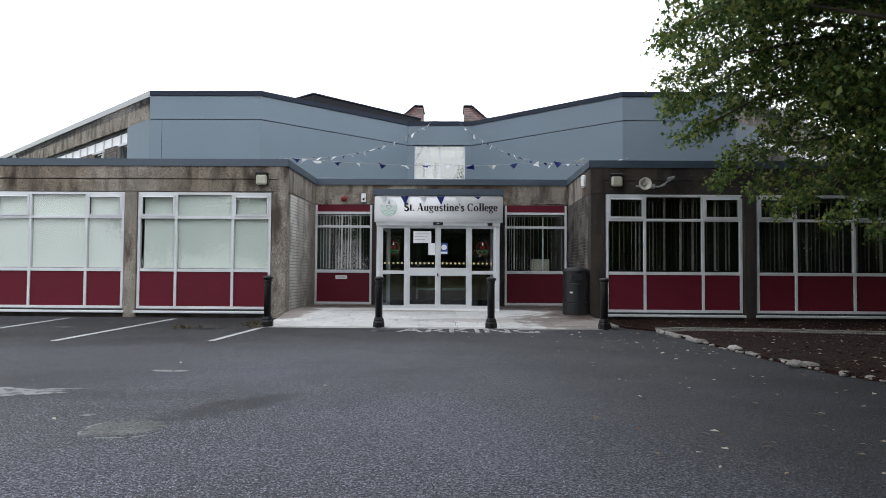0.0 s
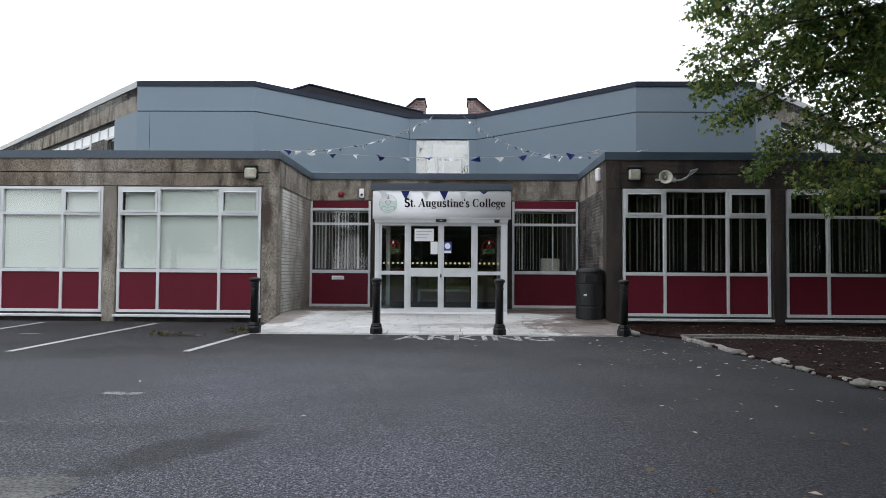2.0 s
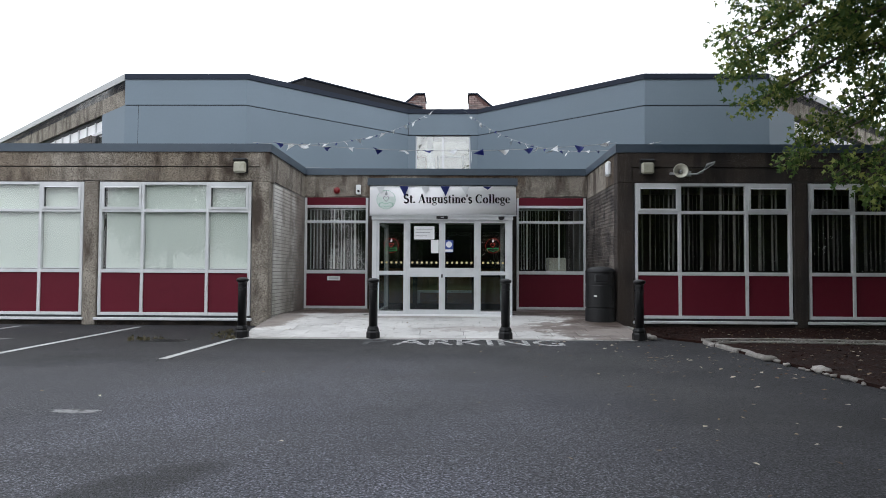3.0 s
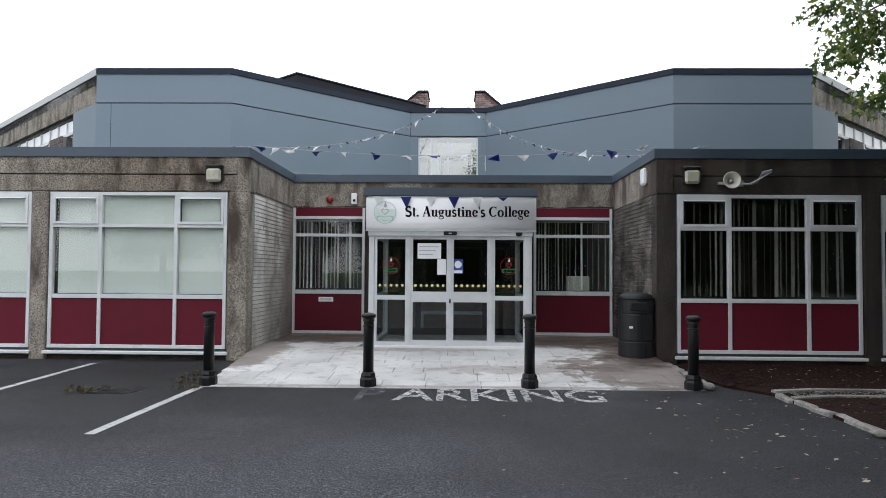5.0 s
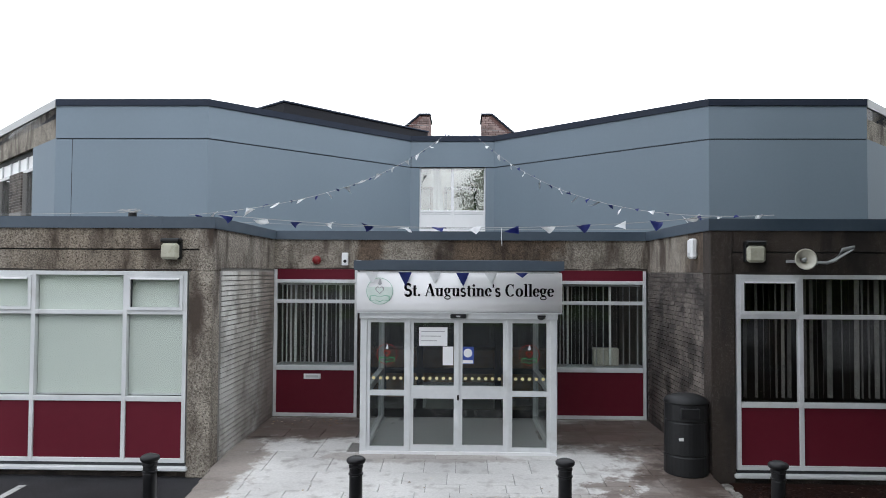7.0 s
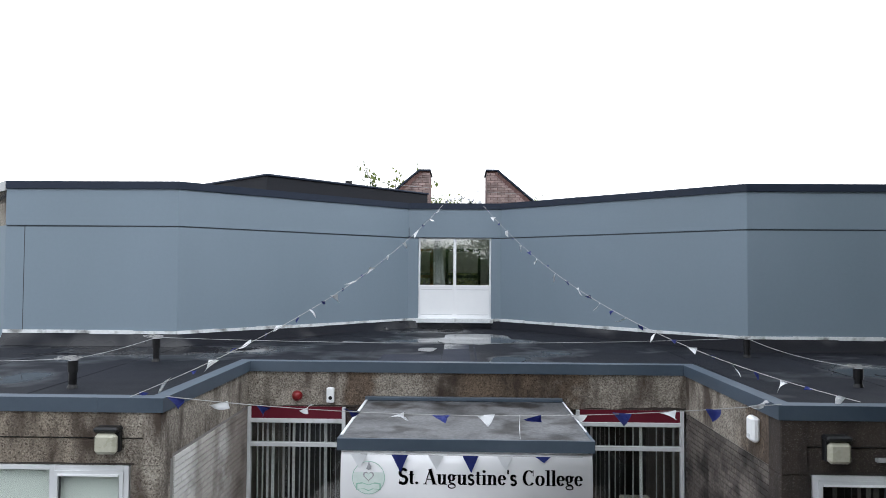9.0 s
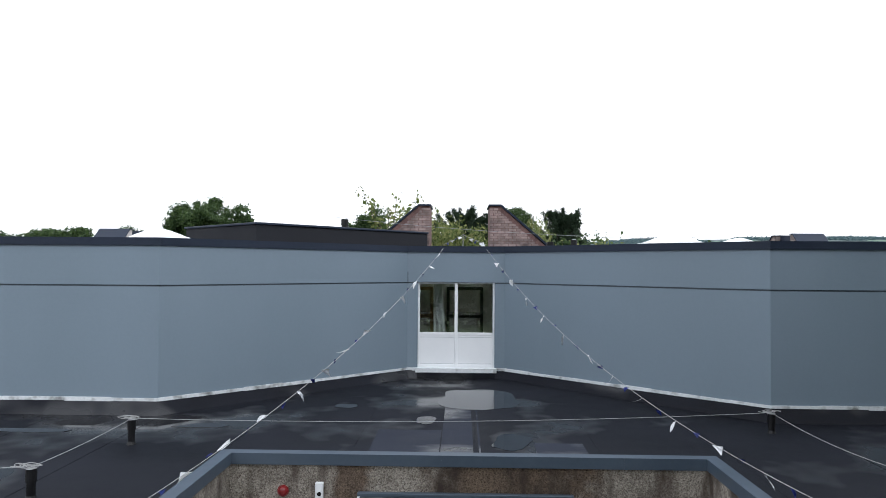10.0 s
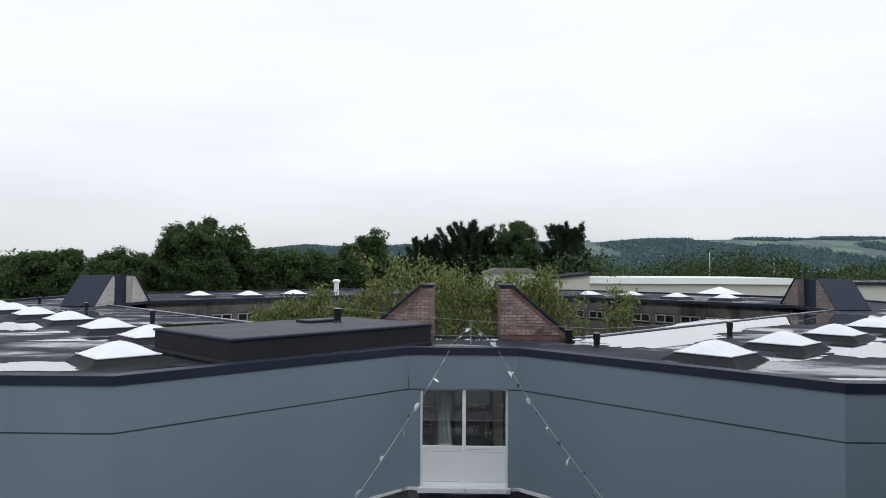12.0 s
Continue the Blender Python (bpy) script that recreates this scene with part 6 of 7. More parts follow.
def puddle(x, y, rx, ry, turn, seed, low=False):
    """A shallow sheet of rainwater with a wandering rim, on the upper roof or the low one."""
    n, b = 90, bmesh.new()
    ca, sa = math.cos(math.radians(turn)), math.sin(math.radians(turn))
    ring_ = []
    for k in range(n):
        a = 2 * math.pi * k / n
        q = Vector((math.cos(a), math.sin(a), seed * 3.3))
        f = 1 + (0.22 if low else 0.45) * noise.noise(q * 1.3) + (0.05 * noise.noise(q * 3.5) if low else 0.30 * noise.noise(q * 3.5) + 0.14 * noise.noise(q * 9.0))
        if low:
            f *= (abs(math.cos(a)) ** 3.2 + abs(math.sin(a)) ** 3.2) ** (-1 / 3.2)
        u, v = rx * f * math.cos(a), ry * f * math.sin(a)
        ring_.append((x + u * ca - v * sa, y + u * sa + v * ca))
    solid(f"water_{seed}", fallen(prism(ring_, 3.499, 3.506, b), 3.499) if low else prism(ring_, 6.848, 6.854 + 0.004 * (seed % 3), b), FILM if low else WATER, "shallow sheet of rainwater lying on the flat roof", "puddle")


PUDDLES = ((7.0, 33.4, 6.9, 1.35, 47), (4.6, 29.7, 2.3, 0.8, 38), (6.6, 26.6, 1.15, 0.5, 25), (9.3, 28.4, 1.9, 0.95, 45), (6.5, 23.4, 1.0, 0.24, 8), (13.4, 38.6, 3.2, 2.0, 50), (11.8, 31.2, 1.6, 0.6, 45),
           (-7.9, 24.3, 2.3, 0.62, 8), (-9.8, 29.0, 1.5, 0.45, 10), (-8.0, 33.9, 2.3, 0.8, 12), (-14.2, 32.6, 1.7, 0.9, 120), (-15.6, 38.6, 1.9, 0.8, 130), (-11.6, 31.0, 1.5, 0.3, 20), (-11.4, 26.6, 1.5, 0.35, 120), (-5.4, 24.0, 0.6, 0.16, 20))
for k, (x, y, rx, ry, tn) in enumerate(PUDDLES):
    puddle(x, y, rx, ry, tn, k + 1)
for k, (x, y, rx, ry, tn) in enumerate(((0.05, 24.3, 0.80, 1.05, 0), (-0.95, 22.25, 0.17, 0.30, 0), (0.55, 20.75, 0.30, 0.5, -20), (-2.65, 23.4, 0.22, 0.18, 0), (-5.0, 21.6, 0.5, 0.14, 0), (-7.8, 21.1, 0.7, 0.12, 0), (6.9, 19.6, 0.5, 0.12, 0), (7.9, 20.6, 0.6, 0.10, 0))):
    puddle(x, y, rx, ry, tn, 31 + k, True)


def vent_pipe(x, y, z, h, r_=0.075):
    t = thing("vent_pipe", "short black vent pipe standing on the flat roof", "pipe", at=(x, y, z), group="roof pipes")
    pp = part("pipe", lathe([(r_ + 0.02, 0), (r_, 0.05), (r_, h)], 14), BLACK, t, smooth=False)
    part("collar", lathe([(r_ + 0.012, h - 0.16), (r_ + 0.012, h)], 14), BLACK, pp)
    part("cap", lathe([(r_ + 0.004, h), (r_ * 0.6, h + 0.012)], 14), PGREY, pp)
    return t


for x, y, h in ((2.75, 28.20, 0.34), (6.93, 30.90, 0.43), (-10.45, 33.55, 0.47), (-16.36, 40.45, 0.34), (-21.38, 45.36, 0.34)):
    vent_pipe(x, y, 6.85, h)
vent_pipe(-3.55, 28.36, 7.387, 0.34, 0.09)
bx = thing("pipe_stub", "short square black downpipe box beside the wedge", "pipe", at=(2.24, 29.3, 6.85))
part("body", boxed((-0.09, 0.09, -0.09, 0.09, 0, 0.32), bevel=0.01), BLACK, bx)
mat_ = thing("roof_tray", "dark flat tray lying on the roof box", "tray", at=(-4.1, 28.45, 7.387), turn=48)
part("tray", boxed((-0.4, 0.4, -0.28, 0.28, 0, 0.07), bevel=0.02), CAP, mat_)
pf = thing("chimney_flue", "white flue pipe rising beyond the court", "flue", at=(-9.0, 58.5, 6.85))
part("flue", lathe([(0.17, 0), (0.17, 0.85)], 16), PVC, pf)
part("cowl", lathe([(0.26, 0.85), (0.28, 0.95), (0.18, 1.06), (0.02, 1.08)], 16), PVC, pf)

# ---- lower roof: wire posts and wires ----
posts = [(-5.62, 20.30, 0.40), (-5.66, 17.72, 0.38), (5.17, 21.60, 0.34), (5.50, 18.46, 0.27)]
for x, y, h in posts:
    vent_pipe(x, y, low_z(y), h, 0.055)
def wire(name, p, q, sag, label, r_=0.005):
    p, q = Vector(p), Vector(q)
    pts = [p.lerp(q, k / 14) - Vector((0, 0, 4 * sag * (k / 14) * (1 - k / 14))) for k in range(15)]
    return solid(name, tube(pts, r_, 5), WIRE, label, "cable", kind="thing")


P1, P2, P3, P4 = [(x, y, low_z(y) + h + 0.02) for x, y, h in posts]
wire("roof_cable", P1, P3, 0.10, "thin pale cable slung between two roof posts")
wire("roof_cable", P2, (-9.9, 17.6, P2[2] - 0.03), 0.04, "thin pale cable slung across the low roof")
wire("roof_cable", P2, P1, 0.03, "thin pale cable slung between two roof posts")
wire("roof_cable", P3, P4, 0.08, "thin pale cable slung between two roof posts")
wire("roof_cable", (-3.9, 28.3, 7.79), (2.76, 28.21, 7.30), 0.06, "thin cable slung across the roof gap")
wire("roof_cable", (2.76, 28.21, 7.30), (6.98, 31.03, 7.4), 0.05, "thin cable slung along the roof edge")
for s, (x, y, z) in enumerate((P1, P2, P3, P4), 1):
    b, rr = bmesh.new(), random.Random(s)
    for k in range(5):
        rx_, ry_, dx_ = rr.uniform(0.08, 0.18), rr.uniform(0.02, 0.05), rr.uniform(-0.10, 0.06)
        tube([(x + dx_ + rx_ * math.cos(a), y + ry_ * math.sin(a), z + 0.008 * k + 0.012 * math.sin(2 * a + k)) for a in (2 * math.pi * j_ / 16 for j_ in range(16))], 0.0045, 4, b)
    solid("cable_coil", b, CORD, "loose coil of pale cord on a roof post", "cord", kind="thing", group="cord coils")

# felt seams and repair patches on the low roof
for k, (x0, x1, y0, y1, m_, lab) in enumerate(((-0.62, 0.02, 19.6, 23.4, FELT_G, "worn grey felt strip"), (-1.75, -0.64, 19.7, 21.5, FELT_G, "worn grey felt patch"), (0.9, 1.7, 19.7, 20.7, FELT_G, "worn grey felt patch"))):
    solid(f"felt_patch_{k + 1}", fallen(boxed((x0, x1, y0, y1, 3.50, 3.504)), 3.50), m_, lab + " on the low roof", "felt patch")
r = random.Random(3)
for k in range(9):
    x = -8.1 + k * 2.0
    solid(f"felt_seam_{k + 1}", fallen(boxed((x, x + 0.09, 19.6 if -3.5 < x < 3.1 else 16.4, 22.2 if abs(x) > 6 else 24.5 - 0.5 * abs(x), 3.50, 3.505)), 3.50), FELT, "lapped felt seam across the low roof", "felt seam")


# ---- bunting ----
def flag_mesh(seed, w, h, material):
    """A small triangular pennant, rippled and partly curled."""
    r = random.Random(seed)
    b = bmesh.new()
    curl, sway = r.uniform(-1.8, 1.8), r.uniform(-0.6, 0.6)
    rows = []
    for i in range(5):
        t = i / 4
        half = w / 2 * (1 - t) + 0.003
        ang = curl * t
        rows.append([b.verts.new((u * half * math.cos(ang) + sway * h * t, u * half * math.sin(ang) + 0.02 * math.sin(3 * t + seed) + 0.25 * h * t * math.sin(seed), -h * t * (1 - 0.12 * abs(curl)))) for u in (-1, 0, 1)])
    for p, q in zip(rows, rows[1:]):
        for k in range(2):
            b.faces.new((p[k], p[k + 1], q[k + 1], q[k]))
    bmesh.ops.solidify(b, geom=list(b.faces), thickness=0.002)
    return mesh_of("pennant", b, material, True)


PEN = {(k, s): flag_mesh(s, 0.22, 0.155, m_) for k, m_ in ((0, NAVY), (1, CLOTH)) for s in range(1, 6)}
PEN_S = {(k, s): flag_mesh(s + 20, 0.14 if k else 0.10, 0.21 if k else 0.10, m_) for k, m_ in ((0, NAVY), (1, CLOTH)) for s in range(1, 6)}


def bunting(p, q, sag, n, pens, label, start=0, first=0.03, last=0.97, seed=0):
    r = random.Random(seed)
    p, q = Vector(p), Vector(q)
    at = lambda t: p.lerp(q, t) - Vector((0, 0, 4 * sag * t * (1 - t)))
    t_ = thing("bunting", label, "bunting", group="bunting")
    part("cord", tube([at(k / 40) for k in range(41)], 0.0045, 5), CORD, t_)
    yaw = math.degrees(math.atan2(q.y - p.y, q.x - p.x))
    for k in range(n):
        t = first + (last - first) * k / (n - 1)
        part("pennant", pens[((k + start) % 2, r.randint(1, 5))], None, t_, at=Matrix.Translation(at(t)) @ pose(0, 0, 0, r.uniform(-75, 75), r.uniform(-20, 20), yaw + r.uniform(-60, 60)))
    return t_


bunting((-3.62, 15.98, 3.70), (3.27, 15.98, 3.69), 0.17, 14, PEN, "string of blue and white pennants slung across the recess", 0, 0.015, 0.965, 4)
APEX = (-0.27, 28.65, 7.33)
bunting((-0.77, 26.88, 6.90), (-4.03, 15.98, 3.69), 0.43, 26, PEN_S, "string of small blue and white pennants running down from the roof", 1, 0.02, 0.98, 5)
bunting((0.33, 26.88, 6.88), (4.15, 16.0, 3.72), 0.68, 26, PEN_S, "string of small blue and white pennants running down from the roof", 0, 0.02, 0.98, 6)
bunting(APEX, (-0.77, 26.88, 6.985), 0.0, 4, PEN_S, "short end of the bunting tied over the roof edge", 1, 0.15, 0.8, 7)
bunting(APEX, (0.33, 26.88, 6.985), 0.0, 4, PEN_S, "short end of the bunting tied over the roof edge", 0, 0.15, 0.8, 8)
hb_ = thing("bunting", "short row of blue and white pennants hanging on the sign", "bunting", group="bunting")
part("cord", tube([(-1.5, yl - 0.012, 2.905), (0.0, yl - 0.012, 2.90), (1.2, yl - 0.012, 2.898)], 0.004, 5), CORD, hb_)
for k, (x, c, h) in enumerate(((-1.52, 1, 0.17), (-1.02, 0, 0.21), (-0.58, 1, 0.17), (-0.16, 0, 0.21), (0.26, 1, 0.17), (0.72, 0, 0.075))):
    b = bmesh.new()
    b.faces.new([b.verts.new(v) for v in ((-0.10, 0, 0), (0.10, 0, 0), (0.01, -0.012, -h))])
    bmesh.ops.solidify(b, geom=list(b.faces), thickness=0.002)
    part("pennant", b, NAVY if c == 0 else CLOTH, hb_, at=pose(x, yl - 0.014, 2.90))
solid("loose_cord", tube([(0.38, 15.98, 3.535), (0.375, 15.985, 3.40), (0.383, 15.98, 3.27)], [0.003, 0.007, 0.003], 5), CLOTH, "short loose white cord hanging from the bunting", "cord", kind="thing")
solid("bunting_post", tube([(-0.27, 28.66, 6.84), (-0.27, 28.65, 7.35)], 0.012, 6), WIRE, "thin metal peg holding the bunting on the roof", "peg", kind="thing")


# ---- trees ----
def tree(name, at, height, crown_c, crown_r, clumps, per, leaf, material, seed, label, spread=0.35, trunk_r=0.2, hang=0.0, lumpy=0.35, narrow=0.45, limbs=9, droop=0.5, group="", low_cut=None, lumps=0, lump_r=1.0, lift=0.0, side_cut=None):
    """Tapered trunk, limbs to the outer crown, and a crown of many small leaves in uneven clumps with gaps."""
    rg = np.random.default_rng(seed)
    t = thing(name, label, "tree", at=at, group=group)
    cc, cr = Vector(crown_c), Vector(crown_r)
    b = bmesh.new()
    topz = crown_c[2] + crown_r[2] * 0.4
    pts = [(0, 0, -0.1), (0.02, 0.01, 0.3), (cc.x * 0.15, cc.y * 0.1, topz * 0.35), (cc.x * 0.5, cc.y * 0.5, topz * 0.7), (cc.x * 0.8, cc.y * 0.8, topz)]
    tube(pts, [trunk_r * 1.35, trunk_r, trunk_r * 0.8, trunk_r * 0.5, trunk_r * 0.15], 9, b)
    part("trunk", b, BARK, t, smooth=True)
    lb = bmesh.new()
    d = rg.normal(0, 1, (clumps, 3))
    d /= np.linalg.norm(d, axis=1)[:, None]
    lump = np.array([1 + lumpy * (noise.noise(Vector(q) * 1.6 + Vector((seed, 0, 0))) + 0.6 * noise.noise(Vector(q) * 4.0 + Vector((0, seed, 0)))) for q in d])
    rad = rg.uniform(0.25, 1.0, clumps) ** 0.42 * lump
    cen = np.array(crown_c) + d * rad[:, None] * np.array(crown_r)
    if lumps:
        hub = cen[:lumps]
        own = rg.integers(0, lumps, clumps)
        size_ = rg.uniform(0.6, 1.25, lumps) * lump_r
        cen = hub[own] + d * size_[own][:, None] * np.array((1, 1, 0.8))
    if hang:
        cen[:, 2] -= hang * rg.uniform(0, 1, clumps) ** 3
    if low_cut is not None:
        cen = cen[cen[:, 2] > low_cut]
    if side_cut:
        cen = cen[cen[:, 0] + at[0] > side_cut[0] + side_cut[1] * (cen[:, 1] + at[1])]
    for k in range(limbs):
        e = Vector(cen[int(rg.integers(0, len(cen)))])
        s = Vector(pts[2]).lerp(Vector(pts[4]), float(rg.uniform(0, 0.9)))
        m_ = s.lerp(e, 0.5) + Vector((0, 0, 0.12 * (e - s).length))
        tube([s, m_, e], [trunk_r * 0.35, trunk_r * 0.2, trunk_r * 0.05], 5, lb)
    tagged(part("branchwork", lb, BARK, t, smooth=True), kind="stuff")
    leaf_cloud("crown", cen, (spread, spread, spread * 0.8), per, leaf, material, rg, t, droop, narrow=narrow, lift=lift, lobed=leaf < 0.1)
    return t


big = tree("broadleaf_tree", (8.4, 8.6, 0.03), 9, (-0.1, 0.6, 5.0), (4.3, 3.5, 3.1), 2300, 42, 0.074, LEAF_A, 5, "leafy green broadleaf tree hanging over the planting bed", spread=0.11, trunk_r=0.24, lumpy=0.25, narrow=0.36, limbs=60, droop=0.8, lumps=108, lump_r=0.52, lift=0.5, side_cut=(0.75, 0.32))
rg = np.random.default_rng(29)
d = rg.normal(0, 1, (430, 3))
d /= np.linalg.norm(d, axis=1)[:, None]
leaf_cloud("inner_crown", np.array((-0.2, 0.6, 4.3)) + d * rg.uniform(0.2, 1, (430, 1)) ** 0.5 * np.array((4.0, 3.1, 2.5)), (0.25, 0.25, 0.22), 24, 0.12, LEAF_A, rg, big, 0.8, narrow=0.36, lift=0.5)
# Unseen top of the tree, thickened to shade the right wing and tarmac.
rg = np.random.default_rng(30)
d = rg.normal(0, 1, (620, 3))
d /= np.linalg.norm(d, axis=1)[:, None]
up_c = np.array((-0.3, 2.0, 8.7)) + d * rg.uniform(0.3, 1, (620, 1)) ** 0.45 * np.array((6.2, 4.5, 3.2))
up_c = up_c[up_c[:, 2] > 1.4 + 0.42 * (up_c[:, 1] + 8.6)]
up_c = up_c[up_c[:, 0] + 8.4 > 0.66 * (up_c[:, 1] + 8.6 - 6.4) + 0.9]
leaf_cloud("unseen_upper_crown", up_c, (0.36, 0.36, 0.28), 120, 0.19, LEAF_A, rg, big, 0.8, narrow=0.36)
# Extra foliage set above the view to keep sky off the right facade.
rg = np.random.default_rng(37)
d = rg.normal(0, 1, (420, 3))
d /= np.linalg.norm(d, axis=1)[:, None]
out_c = np.array((1.4, 3.3, 6.9)) + d * rg.uniform(0.2, 1, (420, 1)) ** 0.45 * np.array((4.2, 2.9, 2.4))
leaf_cloud("added_outer_crown", out_c[out_c[:, 2] > 6.1], (0.22, 0.22, 0.18), 34, 0.13, LEAF_A, rg, big, 0.8, narrow=0.36, lift=0.5)
rg = np.random.default_rng(31)
twigs, cs = bmesh.new(), []
for tx, ty, tz in ((2.4, 8.0, 3.75), (2.7, 8.4, 4.3), (2.95, 9.8, 3.55), (3.1, 10.1, 3.4), (3.35, 10.2, 3.0), (3.6, 10.4, 3.15), (4.0, 10.8, 2.45), (4.15, 10.6, 2.8), (3.0, 8.6, 4.8), (3.2, 9.2, 5.3), (4.6, 9.8, 1.95), (5.0, 9.2, 1.75), (5.4, 9.0, 1.6), (5.9, 9.0, 1.55), (4.4, 10.2, 2.25), (3.4, 9.0, 3.9), (4.9, 10.6, 2.1), (2.95, 9.3, 4.1), (3.8, 9.6, 3.5), (3.5, 8.6, 4.4), (3.35, 11.0, 4.05), (3.5, 11.2, 3.65), (3.6, 11.0, 4.5), (3.5, 11.4, 4.9)):
    e = Vector((tx - 8.33, ty - 8.6, tz - 0.03))
    s_ = e + Vector((2.3, -0.3 * e.y, 0.75))
    m_ = s_.lerp(e, 0.55) + Vector((0, 0, 0.22))
    tube([s_, m_, e], [0.03, 0.016, 0.005], 5, twigs)
    for k in range(30):
        u = (k + 0.5) / 30
        p = s_.lerp(m_, u / 0.55) if u < 0.55 else m_.lerp(e, (u - 0.55) / 0.45)
        cs.append(p + Vector(rg.normal(0, 0.13 * (1.25 - u), 3)))
tagged(part("branchwork", twigs, BARK, big, smooth=True), kind="stuff")
leaf_cloud("crown", cs, (0.085, 0.085, 0.08), 36, 0.070, LEAF_A, rg, big, 0.8, lobed=True)
# Trees added out of view to hold the right side in shade.
for x, y, top, rad, sd in ((12.5, 12.6, 16, 4.2, 1), (16.5, 4.0, 18, 5.2, 2), (21.5, 15.5, 19, 5.5, 3), (12.0, -1.5, 16, 4.6, 4), (9.2, -6.5, 15, 4.8, 7), (23, 7, 19, 5.5, 5), (15.6, 9.0, 18, 5.2, 6)):
    tree("broadleaf_tree", (x, y, 0.0), top, (0, 0, top * 0.56), (rad, rad, top * 0.42), 560, 42, 0.31, LEAF_A, 60 + sd, "unseen tall leafy broadleaf tree added beside the car park for shade", spread=0.34, trunk_r=0.3, lumpy=0.25, narrow=0.36, limbs=14, droop=0.8, group="tall trees beside the car park")

# Overhead tree, never in view, added to block sky above the right tarmac.
tree("broadleaf_tree", (10.2, 3.0, 0.0), 14, (-1.2, 0.5, 8.9), (7.0, 6.2, 3.3), 1500, 40, 0.2, LEAF_A, 77, "unseen tall spreading broadleaf tree added to shade the tarmac", spread=0.36, trunk_r=0.32, lumpy=0.2, narrow=0.36, limbs=18, droop=0.8, group="tall trees beside the car park")

# trees beyond the roofs
far = [(-28.2, 86, 14.25, 5.7, 5.4, LEAF_B, 1), (-50, 88, 10.45, 5.5, 4, LEAF_B, 2), (-44, 84, 10.75, 5.0, 4.4, LEAF_B, 3), (-37.5, 88, 10.7, 5.0, 4, LEAF_B, 4), (-33.5, 92, 10.5, 4.5, 4, LEAF_B, 13),
       (-20.5, 88, 10.95, 4.6, 4.4, LEAF_B, 5), (-16.3, 90, 10.95, 4.2, 4.4, LEAF_B, 6), (-10.3, 85, 12.4, 3.4, 4.2, LEAF_B, 7), (8.1, 123, 16.6, 4.3, 6.4, LEAF_B, 8), (-57, 90, 10.6, 5, 4, LEAF_B, 9)]
for x, y, top, rad, rz, m_, sd in far:
    tree("broadleaf_tree", (x, y, -0.05), top, (0, 0, top - rz * 0.92), (rad * 0.92, rad * 0.75, rz * 0.86), 1900 if sd == 1 else 1200, 31, 0.25, m_, 40 + sd, "dark green broadleaf tree standing beyond the flat roofs", spread=0.24, trunk_r=0.4, lumpy=0.10 if sd == 1 else 0.2, limbs=6, lumps=150 if sd == 1 else 100, lump_r=0.8, lift=1.0, group="trees beyond the roofs")
    

def conifer(at, top, rad, sd, lean=0.0):
    """Ragged conifer of many upswept plumes, each dense at its root and thin at the tip."""
    rg = np.random.default_rng(sd)
    t = thing("cypress_tree", "dark ragged conifer standing beyond the flat roofs", "tree", at=at, group="conifers beyond the roofs")
    part("trunk", tube([(0, 0, -0.1), (0.1, 0, top * 0.5), (lean, 0, top * 0.93)], [0.5, 0.3, 0.04], 8), BARK, t)
    cs, lb = [], bmesh.new()
    for k in range(150):
        h = rg.uniform(0.28, 0.93)
        a = rg.uniform(0, 2 * math.pi)
        ln = (rad * (1.08 - h) ** 0.8 + 0.5) * rg.uniform(0.45, 1.25)
        s = Vector((lean * h, 0, top * h - 1.0))
        e = s + Vector((ln * math.cos(a), ln * math.sin(a) * 0.7, ln * rg.uniform(0.45, 0.95) + 1.0))
        m_ = s.lerp(e, 0.55) - Vector((0, 0, 0.20 * ln))
        tube([s, m_, e], [0.09, 0.06, 0.015], 4, lb)
        for j in range(26):
            u = j / 25
            p_ = s.lerp(m_, u / 0.55) if u < 0.55 else m_.lerp(e, (u - 0.55) / 0.45)
            w_ = 0.55 * (1 - u) ** 0.9 + 0.10
            cs += [p_ + Vector(rg.normal(0, w_ * 0.6, 3)) for _ in range(2)]
    tagged(part("branchwork", lb, BARK, t), kind="stuff")
    leaf_cloud("crown", cs, (0.12, 0.12, 0.12), 12, 0.42, LEAF_D, rg, t, -0.9, narrow=0.13)


for x, y, top, rad, sd, ln in ((0.3, 124, 15.6, 8.0, 1, 0.3), (-5.4, 126, 13.2, 6.0, 2, -1.4), (4.4, 128, 13.0, 4.4, 3, 0), (14.4, 121, 15.2, 6.4, 4, 1.6), (17.4, 126, 12.0, 4.4, 5, 0.8)):
    conifer((x, y, -0.05), top, rad, sd, ln)

